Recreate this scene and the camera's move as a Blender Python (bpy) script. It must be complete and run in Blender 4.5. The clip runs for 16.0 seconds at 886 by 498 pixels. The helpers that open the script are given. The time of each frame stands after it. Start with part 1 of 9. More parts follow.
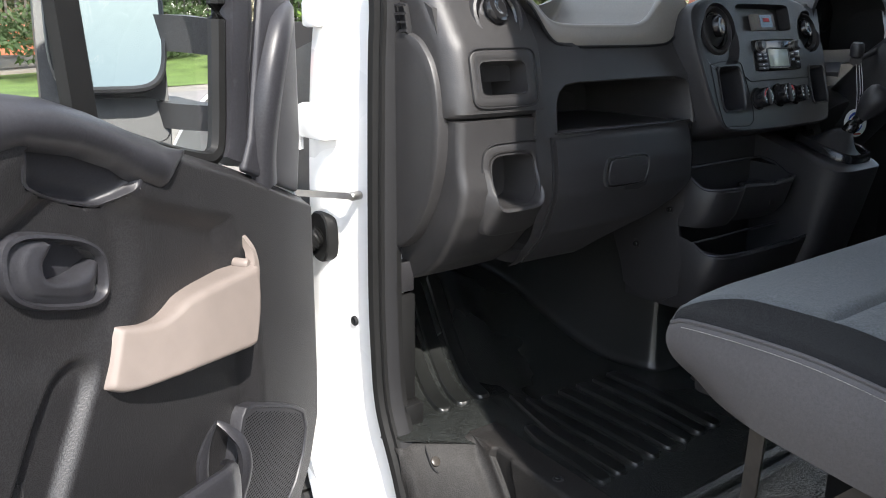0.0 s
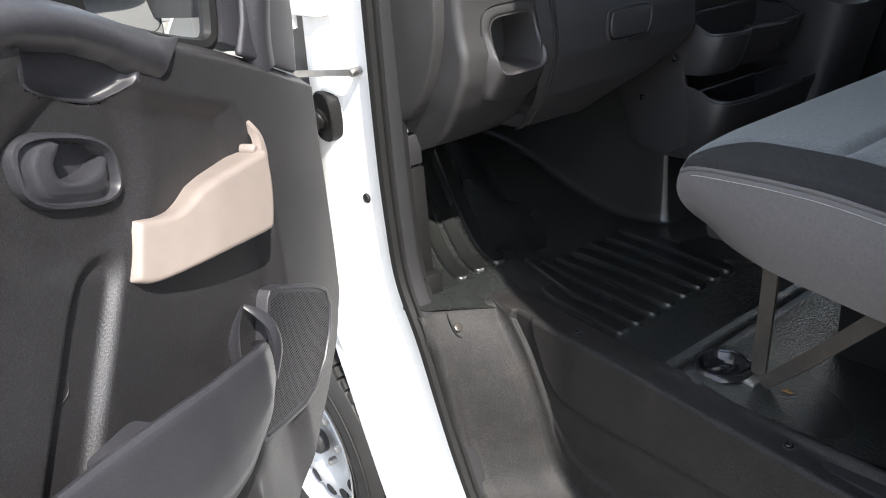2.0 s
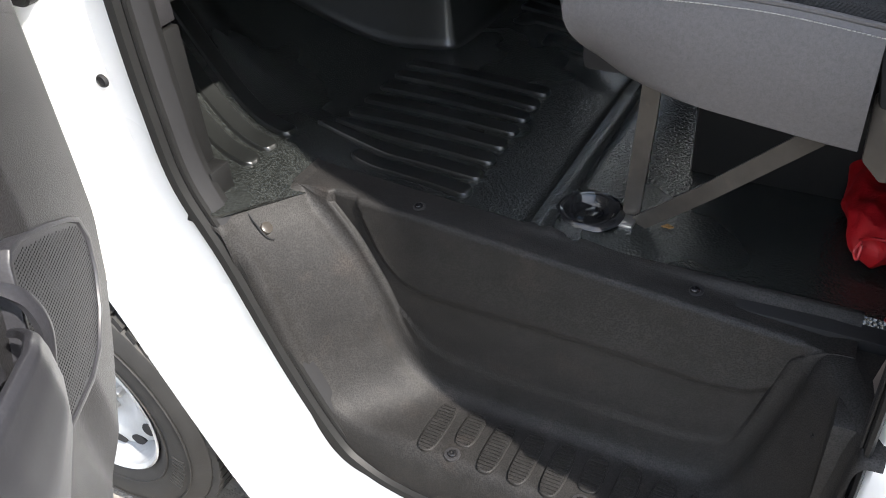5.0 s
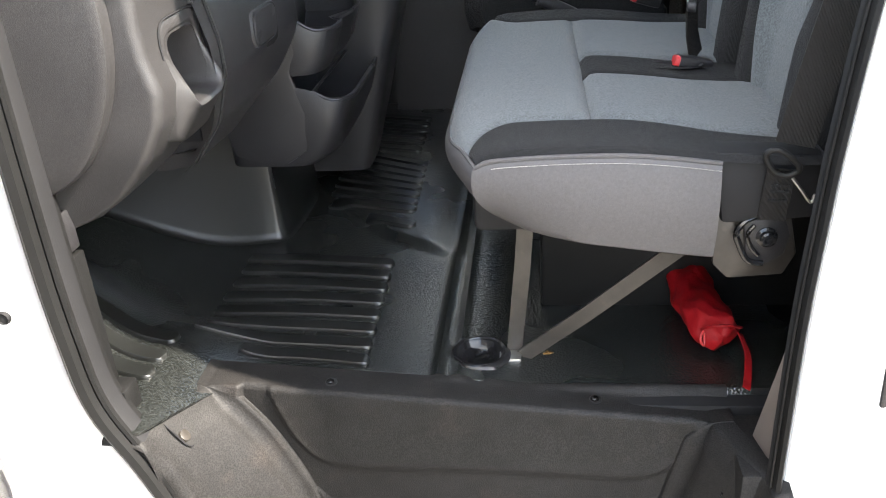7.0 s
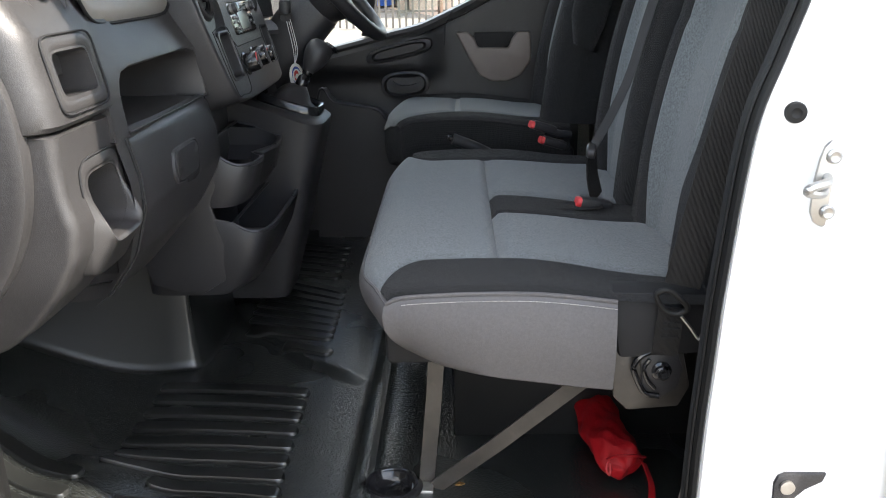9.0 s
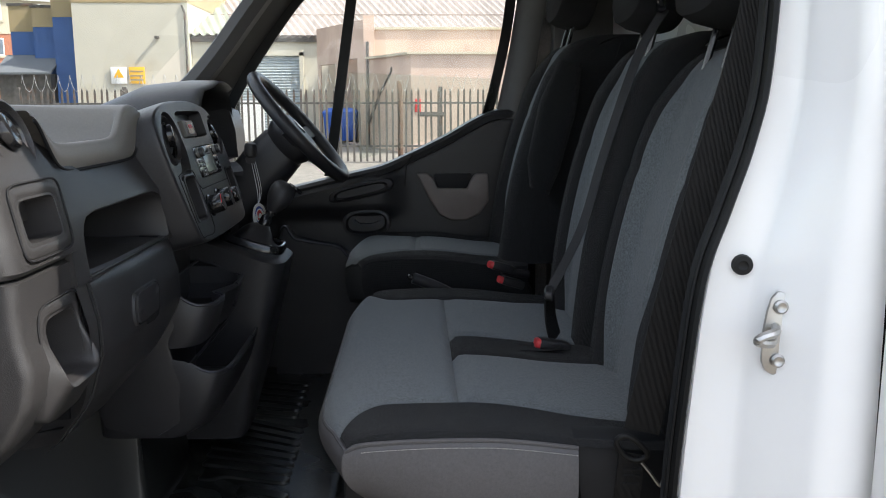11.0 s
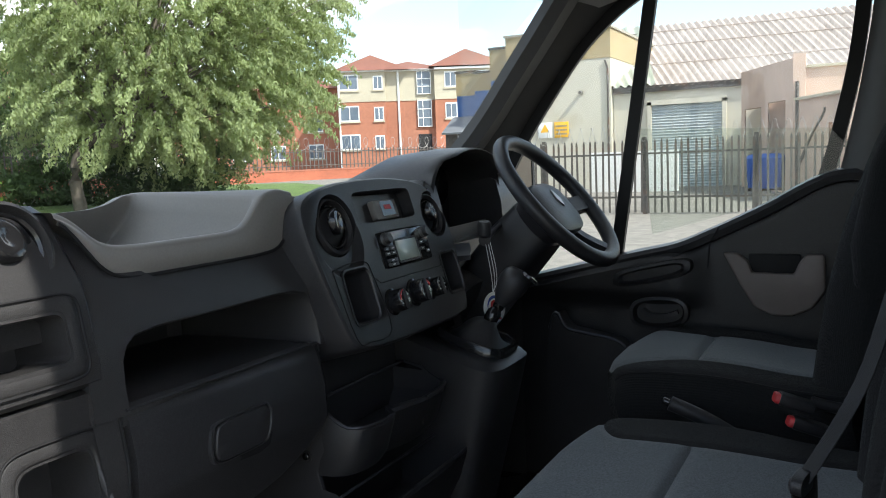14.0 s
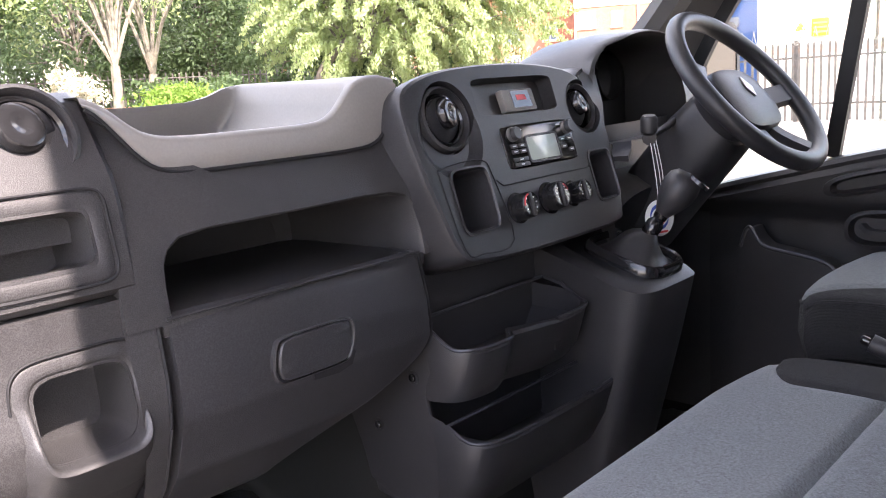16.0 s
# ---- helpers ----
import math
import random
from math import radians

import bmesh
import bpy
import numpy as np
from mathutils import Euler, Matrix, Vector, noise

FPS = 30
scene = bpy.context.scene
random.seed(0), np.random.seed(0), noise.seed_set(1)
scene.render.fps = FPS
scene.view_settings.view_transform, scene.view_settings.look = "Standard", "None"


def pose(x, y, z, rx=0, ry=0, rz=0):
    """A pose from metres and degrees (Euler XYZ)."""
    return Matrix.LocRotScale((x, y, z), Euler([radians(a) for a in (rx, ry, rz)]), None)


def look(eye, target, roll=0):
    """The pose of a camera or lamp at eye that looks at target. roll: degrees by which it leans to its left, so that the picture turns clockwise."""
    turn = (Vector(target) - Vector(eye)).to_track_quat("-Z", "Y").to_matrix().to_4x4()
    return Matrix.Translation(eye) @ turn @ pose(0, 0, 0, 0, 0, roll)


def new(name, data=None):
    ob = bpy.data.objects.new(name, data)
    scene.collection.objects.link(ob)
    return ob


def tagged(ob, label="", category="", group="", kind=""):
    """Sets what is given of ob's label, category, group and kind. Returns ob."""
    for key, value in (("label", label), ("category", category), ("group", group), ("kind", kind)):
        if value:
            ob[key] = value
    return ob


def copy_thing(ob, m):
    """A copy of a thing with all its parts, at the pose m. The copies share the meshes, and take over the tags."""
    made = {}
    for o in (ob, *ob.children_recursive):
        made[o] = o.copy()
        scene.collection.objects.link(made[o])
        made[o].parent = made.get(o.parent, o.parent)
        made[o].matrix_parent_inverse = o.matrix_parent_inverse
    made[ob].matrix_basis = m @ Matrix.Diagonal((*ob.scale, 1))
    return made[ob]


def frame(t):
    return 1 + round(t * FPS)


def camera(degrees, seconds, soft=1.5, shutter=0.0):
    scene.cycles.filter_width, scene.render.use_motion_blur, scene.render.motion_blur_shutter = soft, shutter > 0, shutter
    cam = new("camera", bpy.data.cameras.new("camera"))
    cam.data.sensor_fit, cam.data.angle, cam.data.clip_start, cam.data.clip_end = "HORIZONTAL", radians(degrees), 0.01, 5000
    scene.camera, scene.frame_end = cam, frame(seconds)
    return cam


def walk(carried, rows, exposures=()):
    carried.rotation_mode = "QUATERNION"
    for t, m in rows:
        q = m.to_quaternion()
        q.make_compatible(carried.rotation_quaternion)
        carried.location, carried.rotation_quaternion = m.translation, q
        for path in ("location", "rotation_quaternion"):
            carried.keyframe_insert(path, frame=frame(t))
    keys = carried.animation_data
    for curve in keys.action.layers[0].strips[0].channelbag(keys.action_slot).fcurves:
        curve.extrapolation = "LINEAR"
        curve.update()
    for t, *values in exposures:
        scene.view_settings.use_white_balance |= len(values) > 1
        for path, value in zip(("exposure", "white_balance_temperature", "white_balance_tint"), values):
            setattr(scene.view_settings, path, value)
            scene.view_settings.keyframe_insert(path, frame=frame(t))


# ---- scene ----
cam = camera(55.6, 16.0, soft=1.0)

PATH = [
    (0, (1.217, -0.875, 1.5), (-0.299, 0.321, 0.979), 0.3),
    (0.5, (1.224, -0.889, 1.504), (-0.294, 0.285, 0.939), -0.6),
    (1, (1.228, -0.893, 1.505), (-0.291, 0.256, 0.895), -1.5),
    (1.5, (1.23, -0.894, 1.501), (-0.275, 0.235, 0.821), -3.3),
    (2, (1.225, -0.882, 1.492), (-0.237, 0.226, 0.695), -4.9),
    (2.5, (1.214, -0.876, 1.478), (-0.193, 0.201, 0.55), -5.4),
    (3, (1.201, -0.875, 1.453), (-0.156, 0.168, 0.417), -5.8),
    (3.2, (1.202, -0.868, 1.445), (-0.136, 0.155, 0.365), -6.0),
    (5.3, (0.773, -0.753, 1.432), (0.039, 0.664, 0.228), -6.6),
    (5.5, (0.728, -0.746, 1.443), (0.03, 0.729, 0.286), -7.6),
    (6, (0.622, -0.827, 1.453), (0.13, 0.796, 0.394), -6.3),
    (6.5, (0.595, -0.93, 1.477), (0.296, 0.792, 0.504), -4.6),
    (7, (0.611, -0.964, 1.494), (0.392, 0.812, 0.601), -3.7),
    (7.5, (0.62, -0.969, 1.501), (0.445, 0.839, 0.662), -3.0),
    (8, (0.627, -0.974, 1.511), (0.489, 0.859, 0.723), -2.5),
    (8.5, (0.629, -0.984, 1.519), (0.542, 0.881, 0.803), -1.7),
    (9, (0.633, -0.997, 1.531), (0.596, 0.899, 0.893), -1.0),
    (9.5, (0.628, -1.009, 1.542), (0.634, 0.912, 0.988), -0.5),
    (10, (0.624, -1.014, 1.544), (0.673, 0.927, 1.064), -0.2),
    (10.2, (0.624, -1.012, 1.545), (0.69, 0.934, 1.091), 0.0),
    (12.3, (0.744, -1.0, 1.6), (0.754, 0.991, 1.413), -1.7),
    (12.5, (0.806, -0.969, 1.607), (0.701, 1.02, 1.432), -1.5),
    (13, (0.987, -0.874, 1.61), (0.504, 1.06, 1.447), -1.5),
    (13.5, (1.029, -0.716, 1.601), (0.295, 1.137, 1.434), -2.2),
    (14, (0.945, -0.485, 1.592), (0.049, 1.291, 1.383), -2.2),
    (14.5, (0.913, -0.354, 1.564), (-0.085, 1.354, 1.268), -2.7),
    (15, (0.939, -0.27, 1.558), (-0.178, 1.35, 1.204), -3.8),
    (15.5, (0.968, -0.231, 1.552), (-0.293, 1.275, 1.176), -4.6),
    (16, (0.977, -0.213, 1.54), (-0.363, 1.22, 1.152), -3.7),
]
walk(cam, [(t, look(eye, target, roll)) for t, eye, target, roll in PATH], [(0, 1.75, 6650, 10), (1.5, 1.92, 6673, 10), (3.2, 2.12, 6700, 10), (5.3, 2.2, 6800, 10), (6, 2.68, 6950, 10), (7, 3.14, 7200, 10), (7.6, 3.15, 7300, 10), (9, 2.62, 7050, 10), (10.2, 2.0, 6800, 10), (12.3, 0.98, 6900, 10), (13.5, 0.98, 6900, 6), (14, 1.28, 6550, 6), (14.5, 2.0, 6250, 10), (15.0, 2.75, 6850, 22), (16, 3.18, 7050, 24)])

# ---- light ----
SUN_AZ, SUN_EL = radians(-15.5), radians(47)  # from the rear, a little to the passenger's side
to_sun = Vector((math.cos(SUN_AZ) * math.cos(SUN_EL), math.sin(SUN_AZ) * math.cos(SUN_EL), math.sin(SUN_EL)))
sun_data = bpy.data.lights.new("sun", "SUN")
sun_data.energy, sun_data.angle, sun_data.color = 3.2, radians(0.6), (1.0, 0.965, 0.92)
sun = new("sun", sun_data)
sun.matrix_world = look(to_sun * 50, (0, 0, 0))

world = bpy.data.worlds.new("sky")
world.use_nodes = True
scene.world = world
wt = world.node_tree
wt.nodes.clear()
w_out = wt.nodes.new("ShaderNodeOutputWorld")
w_bg = wt.nodes.new("ShaderNodeBackground")
w_sky = wt.nodes.new("ShaderNodeTexSky")
w_sky.sky_type, w_sky.sun_disc = "NISHITA", False
w_sky.sun_elevation, w_sky.sun_rotation = SUN_EL, radians(90) - SUN_AZ
w_co = wt.nodes.new("ShaderNodeTexCoord")
w_map = wt.nodes.new("ShaderNodeMapping")
w_map.inputs["Scale"].default_value = (1.6, 1.6, 4.5)
w_map.inputs["Location"].default_value = (0.0, 0.0, 1.9)
w_cloud = wt.nodes.new("ShaderNodeTexNoise")
w_cloud.inputs["Scale"].default_value, w_cloud.inputs["Detail"].default_value = 1.7, 7
w_ramp = wt.nodes.new("ShaderNodeValToRGB")
w_ramp.color_ramp.elements[0].position, w_ramp.color_ramp.elements[1].position = 0.455, 0.625
w_mix = wt.nodes.new("ShaderNodeMixRGB")
w_mix.inputs[2].default_value = (7.6, 7.7, 8.0, 1)
wt.links.new(w_co.outputs["Generated"], w_map.inputs["Vector"])
wt.links.new(w_map.outputs[0], w_cloud.inputs["Vector"])
wt.links.new(w_cloud.outputs["Fac"], w_ramp.inputs[0])
wt.links.new(w_ramp.outputs[0], w_mix.inputs[0])
wt.links.new(w_sky.outputs[0], w_mix.inputs[1])
wt.links.new(w_mix.outputs[0], w_bg.inputs[0])
w_bg.inputs[1].default_value = 0.15
wt.links.new(w_bg.outputs[0], w_out.inputs[0])

# ---- materials ----


def mat(name, base, rough=0.5, metal=0.0, var=0.12, scale=30.0, grain=0.0, gsize=900.0, kind="noise", spec=0.5, coarse=6.0, stretch=(1, 1, 1), coat=0.0, sheen=0.0, dirt=None, rvar=0.08, coatr=0.08, speck=0.55):
    """A surface with two scales of colour variation and a fine relief of the given height in millimetres."""
    m = bpy.data.materials.new(name)
    m.use_nodes = True
    nt = m.node_tree
    b = nt.nodes["Principled BSDF"]
    b.inputs["Roughness"].default_value, b.inputs["Metallic"].default_value = rough, metal
    b.inputs["Specular IOR Level"].default_value = spec
    b.inputs["Coat Weight"].default_value = coat
    b.inputs["Coat Roughness"].default_value = coatr
    b.inputs["Sheen Weight"].default_value = sheen
    co = nt.nodes.new("ShaderNodeTexCoord")
    mp = nt.nodes.new("ShaderNodeMapping")
    mp.inputs["Scale"].default_value = stretch
    nt.links.new(co.outputs["Object"], mp.inputs["Vector"])
    n1, n2 = nt.nodes.new("ShaderNodeTexNoise"), nt.nodes.new("ShaderNodeTexNoise")
    for n, s, d in ((n1, scale, 5), (n2, coarse, 3)):
        n.inputs["Scale"].default_value, n.inputs["Detail"].default_value = s, d
        nt.links.new(mp.outputs[0], n.inputs["Vector"])
    add = nt.nodes.new("ShaderNodeMath")
    add.operation = "ADD"
    nt.links.new(n1.outputs["Fac"], add.inputs[0])
    nt.links.new(n2.outputs["Fac"], add.inputs[1])
    ramp = nt.nodes.new("ShaderNodeMapRange")
    ramp.inputs["From Min"].default_value, ramp.inputs["From Max"].default_value = 0.65, 1.35
    ramp.inputs["To Min"].default_value, ramp.inputs["To Max"].default_value = 1 - var, 1 + var
    nt.links.new(add.outputs[0], ramp.inputs["Value"])
    mul = nt.nodes.new("ShaderNodeMixRGB")
    mul.blend_type = "MULTIPLY"
    mul.inputs[0].default_value = 1
    mul.inputs[1].default_value = (*base, 1)
    nt.links.new(ramp.outputs[0], mul.inputs[2])
    colour = mul.outputs[0]
    if dirt:
        n3 = nt.nodes.new("ShaderNodeTexNoise")
        n3.inputs["Scale"].default_value, n3.inputs["Detail"].default_value = dirt[3], 8
        nt.links.new(mp.outputs[0], n3.inputs["Vector"])
        r3 = nt.nodes.new("ShaderNodeValToRGB")
        r3.color_ramp.elements[0].position, r3.color_ramp.elements[1].position = dirt[4], dirt[4] + 0.16
        nt.links.new(n3.outputs["Fac"], r3.inputs[0])
        mx = nt.nodes.new("ShaderNodeMixRGB")
        nt.links.new(r3.outputs[0], mx.inputs[0])
        nt.links.new(colour, mx.inputs[1])
        mx.inputs[2].default_value = (*dirt[:3], 1)
        colour = mx.outputs[0]
    nt.links.new(colour, b.inputs["Base Color"])
    rr = nt.nodes.new("ShaderNodeMapRange")
    rr.inputs["To Min"].default_value, rr.inputs["To Max"].default_value = max(0.02, rough - rvar), min(1, rough + rvar)
    nt.links.new(n2.outputs["Fac"], rr.inputs["Value"])
    nt.links.new(rr.outputs[0], b.inputs["Roughness"])
    if grain:
        bump = nt.nodes.new("ShaderNodeBump")
        bump.inputs["Strength"].default_value, bump.inputs["Distance"].default_value = 1.0, grain * 0.001
        if kind == "cells":
            g = nt.nodes.new("ShaderNodeTexVoronoi")
            g.inputs["Scale"].default_value = gsize
            nt.links.new(mp.outputs[0], g.inputs["Vector"])
            nt.links.new(g.outputs["Distance"], bump.inputs["Height"])
            # lit tips and shaded valleys of the grain, painted into the base colour
            tip = nt.nodes.new("ShaderNodeMapRange")
            tip.inputs["From Min"].default_value, tip.inputs["From Max"].default_value = 0.1, 0.75
            tip.inputs["To Min"].default_value, tip.inputs["To Max"].default_value = 1 - speck, 1 + speck * 1.4
            nt.links.new(g.outputs["Distance"], tip.inputs["Value"])
            mul2 = nt.nodes.new("ShaderNodeMixRGB")
            mul2.blend_type = "MULTIPLY"
            mul2.inputs[0].default_value = 1
            nt.links.new(colour, mul2.inputs[1])
            nt.links.new(tip.outputs[0], mul2.inputs[2])
            nt.links.new(mul2.outputs[0], b.inputs["Base Color"])
        elif kind == "weave":
            wx, wy = nt.nodes.new("ShaderNodeTexWave"), nt.nodes.new("ShaderNodeTexWave")
            for w, d in ((wx, "X"), (wy, "Y")):
                w.bands_direction = d
                w.inputs["Scale"].default_value, w.inputs["Distortion"].default_value = gsize, 1.5
                w.inputs["Detail"].default_value = 1
                nt.links.new(mp.outputs[0], w.inputs["Vector"])
            wz = nt.nodes.new("ShaderNodeTexNoise")
            wz.inputs["Scale"].default_value = gsize * 3
            nt.links.new(mp.outputs[0], wz.inputs["Vector"])
            s = nt.nodes.new("ShaderNodeMath")
            nt.links.new(wx.outputs["Fac"], s.inputs[0])
            nt.links.new(wy.outputs["Fac"], s.inputs[1])
            s2 = nt.nodes.new("ShaderNodeMath")
            nt.links.new(s.outputs[0], s2.inputs[0])
            nt.links.new(wz.outputs["Fac"], s2.inputs[1])
            nt.links.new(s2.outputs[0], bump.inputs["Height"])
        else:
            g = nt.nodes.new("ShaderNodeTexNoise")
            g.inputs["Scale"].default_value, g.inputs["Detail"].default_value = gsize, 3
            nt.links.new(mp.outputs[0], g.inputs["Vector"])
            nt.links.new(g.outputs["Fac"], bump.inputs["Height"])
        nt.links.new(bump.outputs[0], b.inputs["Normal"])
    return m


def glass(name, tint, rough=0.0):
    m = bpy.data.materials.new(name)
    m.use_nodes = True
    nt = m.node_tree
    nt.nodes.clear()
    out, mix = nt.nodes.new("ShaderNodeOutputMaterial"), nt.nodes.new("ShaderNodeMixShader")
    tr, gl, lw = nt.nodes.new("ShaderNodeBsdfTransparent"), nt.nodes.new("ShaderNodeBsdfGlossy"), nt.nodes.new("ShaderNodeLayerWeight")
    pw, fr = nt.nodes.new("ShaderNodeMath"), nt.nodes.new("ShaderNodeMapRange")
    tr.inputs[0].default_value = (*tint, 1)
    gl.inputs["Roughness"].default_value = rough
    pw.operation = "POWER"
    pw.inputs[1].default_value = 5.0
    lw.inputs[0].default_value = 0.5
    fr.inputs["To Min"].default_value, fr.inputs["To Max"].default_value = 0.045, 0.7
    nt.links.new(lw.outputs["Facing"], pw.inputs[0])
    nt.links.new(pw.outputs[0], fr.inputs["Value"])
    nt.links.new(fr.outputs[0], mix.inputs[0])
    nt.links.new(tr.outputs[0], mix.inputs[1])
    nt.links.new(gl.outputs[0], mix.inputs[2])
    nt.links.new(mix.outputs[0], out.inputs[0])
    return m


M_DASH = mat("dash_plastic", (0.0230, 0.0222, 0.0226), 0.42, grain=0.18, gsize=780, kind="cells", spec=0.50, rvar=0.05, speck=0.65)
M_SMOOTH = mat("smooth_black_plastic", (0.0195, 0.0190, 0.0203), 0.42, var=0.25, scale=400, grain=0.15, gsize=650, kind="cells", spec=0.42, speck=0.45)
M_DOORTRIM = mat("door_trim_plastic", (0.0140, 0.0137, 0.0145), 0.40, grain=0.28, gsize=470, kind="cells", spec=0.45, rvar=0.06, speck=0.6)
M_POCKET = mat("pocket_plastic", (0.026, 0.026, 0.030), 0.38, var=0.3, scale=300, grain=0.15, gsize=800, spec=0.36, dirt=(0.038, 0.038, 0.042, 60, 0.64))
M_BEIGE = mat("beige_plastic", (0.176, 0.148, 0.132), 0.5, var=0.07, grain=0.14, gsize=700, spec=0.35)
M_TAUPE = mat("taupe_plastic", (0.205, 0.191, 0.176), 0.5, var=0.08, scale=300, grain=0.08, gsize=1300, spec=0.4)
M_GLOSS = mat("gloss_black_plastic", (0.012, 0.012, 0.013), 0.16, var=0.05, spec=0.5)
M_VOID = mat("dark_recess_plastic", (0.0115, 0.0115, 0.0125), 0.7, var=0.1, grain=0.1, gsize=700, spec=0.3)
M_HOLE = mat("perforation_shade", (0.002, 0.002, 0.002), 0.9, var=0.1, spec=0.1)
M_RUBBER = mat("seal_rubber", (0.010, 0.010, 0.010), 0.5, grain=0.25, gsize=700, spec=0.22)
M_MAT = mat("rubber_floor_mat", (0.0118, 0.0130, 0.0124), 0.27, var=0.15, grain=0.70, gsize=215, kind="cells", spec=0.85, coarse=3, speck=0.6, rvar=0.06)
M_RIB = mat("rubber_mat_rib", (0.0098, 0.0106, 0.0102), 0.32, var=0.15, grain=0.05, gsize=400, spec=0.7, scale=200)
M_SILL = mat("sill_trim_plastic", (0.0104, 0.0099, 0.0096), 0.60, var=0.3, grain=0.30, gsize=430, kind="cells", spec=0.24, dirt=(0.0158, 0.0138, 0.0126, 14, 0.58), speck=0.65)
M_WHITE = mat("white_paint", (0.80, 0.80, 0.79), 0.28, var=0.025, coat=0.5, scale=8, coarse=2)
M_FAB = mat("grey_blue_fabric", (0.107, 0.117, 0.121), 0.9, var=0.5, grain=0.6, gsize=700, spec=0.2, sheen=0.12, scale=700, coarse=300)
M_FABD = mat("black_fabric", (0.0150, 0.0150, 0.0158), 0.9, var=0.5, grain=0.5, gsize=330, kind="weave", spec=0.2, sheen=0.06, scale=700, coarse=300)
M_SKIRT = mat("grey_seat_vinyl", (0.076, 0.072, 0.073), 0.55, var=0.18, grain=0.22, gsize=900, spec=0.35, scale=700, coarse=250)
M_BELT = mat("belt_webbing", (0.013, 0.012, 0.0115), 0.6, var=0.2, grain=0.5, gsize=200, kind="weave", spec=0.35)
M_BELTG = mat("grey_belt_webbing", (0.022, 0.022, 0.023), 0.55, var=0.1, grain=0.3, gsize=300, kind="weave")
M_STEEL = mat("worn_steel", (0.42, 0.41, 0.39), 0.38, metal=1.0, var=0.15, scale=60)
M_ALU = mat("dull_aluminium", (0.42, 0.42, 0.41), 0.55, metal=0.85, var=0.3, scale=50, grain=0.15, gsize=400)
M_STAY = mat("black_painted_steel", (0.042, 0.037, 0.032), 0.34, var=0.35, scale=50, dirt=(0.085, 0.07, 0.055, 24, 0.64))
M_RED = mat("red_plastic", (0.55, 0.035, 0.04), 0.4, var=0.08)
M_REDBAG = mat("red_nylon", (0.34, 0.006, 0.010), 0.55, var=0.3, grain=2.5, gsize=45, spec=0.3)
M_HEAD = mat("headliner_grey", (0.36, 0.345, 0.33), 0.85, var=0.06, grain=0.25, gsize=600)
M_PILLAR = mat("pillar_trim_grey", (0.19, 0.18, 0.17), 0.6, var=0.06, grain=0.2, gsize=500, kind="cells")
M_PILLARD = mat("pillar_trim_dark", (0.075, 0.071, 0.068), 0.55, var=0.06, grain=0.12, gsize=500, spec=0.35)
M_TYRE = mat("tyre_rubber", (0.016, 0.0155, 0.015), 0.6, var=0.25, grain=0.3, gsize=200, spec=0.3, dirt=(0.05, 0.045, 0.04, 9, 0.62))
M_RIM = mat("silver_wheel_paint", (0.36, 0.365, 0.37), 0.42, metal=0.35, var=0.15, scale=30, dirt=(0.20, 0.185, 0.165, 16, 0.58))
M_MIRROR = mat("mirror_silver", (0.165, 0.205, 0.208), 0.02, metal=1.0, var=0.0, rvar=0.01)
M_LCD = mat("lcd_panel", (0.42, 0.47, 0.42), 0.15, var=0.03)
M_PRINT = mat("white_print", (0.7, 0.7, 0.7), 0.5, var=0.02)
M_REDPRINT = mat("red_print", (0.6, 0.03, 0.03), 0.5, var=0.02)
M_BLUEPRINT = mat("blue_print", (0.02, 0.06, 0.32), 0.5, var=0.02)
M_CARD = mat("white_card", (0.75, 0.74, 0.72), 0.6, var=0.03)
M_GLASS = glass("clear_glass", (0.93, 0.96, 0.94))
M_SCREEN = glass("windscreen_glass", (0.94, 0.97, 0.96))

# ---- shapes ----


def part(name, bm, material, parent=None, label="", sharp=38, flat=False):
    """Links a bmesh as one mesh object, under a thing or a part where one is given."""
    bm.normal_update()
    for f in bm.faces:
        f.smooth = not flat
    lim = radians(sharp)
    for e in bm.edges:
        if len(e.link_faces) == 2 and e.calc_face_angle(0) > lim:
            e.smooth = False
    me = bpy.data.meshes.new(name)
    bm.to_mesh(me)
    bm.free()
    me.materials.append(material)
    ob = new(name, me)
    if parent is not None:
        ob.parent = parent
        ob.matrix_parent_inverse = world_of(parent).inverted()
    if label:
        tagged(ob, label)
    return ob


def world_of(ob):
    if ob.parent is None:
        return ob.matrix_basis.copy()
    return world_of(ob.parent) @ ob.matrix_parent_inverse @ ob.matrix_basis


def thing(name, at, label, category, group="", kind=""):
    ob = new(name)
    ob.empty_display_size = 0.05
    ob.location = at
    ob.matrix_basis = Matrix.Translation(at)
    return tagged(ob, label, category, group, kind)


def vec(*p):
    return Vector(p)


def rings(list_of_rings, caps=(True, True), loop=False, closed=True):
    """A skin over rings of equally many points."""
    bm = bmesh.new()
    vs = [[bm.verts.new(p) for p in ring] for ring in list_of_rings]
    n = len(vs[0])
    pairs = list(zip(vs, vs[1:])) + ([(vs[-1], vs[0])] if loop else [])
    for a, b in pairs:
        for i in range(n if closed else n - 1):
            j = (i + 1) % n
            try:
                bm.faces.new((a[i], a[j], b[j], b[i]))
            except ValueError:
                pass
    if closed and not loop:
        if caps[0]:
            bm.faces.new(vs[0])
        if caps[1]:
            bm.faces.new(list(reversed(vs[-1])))
    bmesh.ops.recalc_face_normals(bm, faces=bm.faces[:])
    return bm


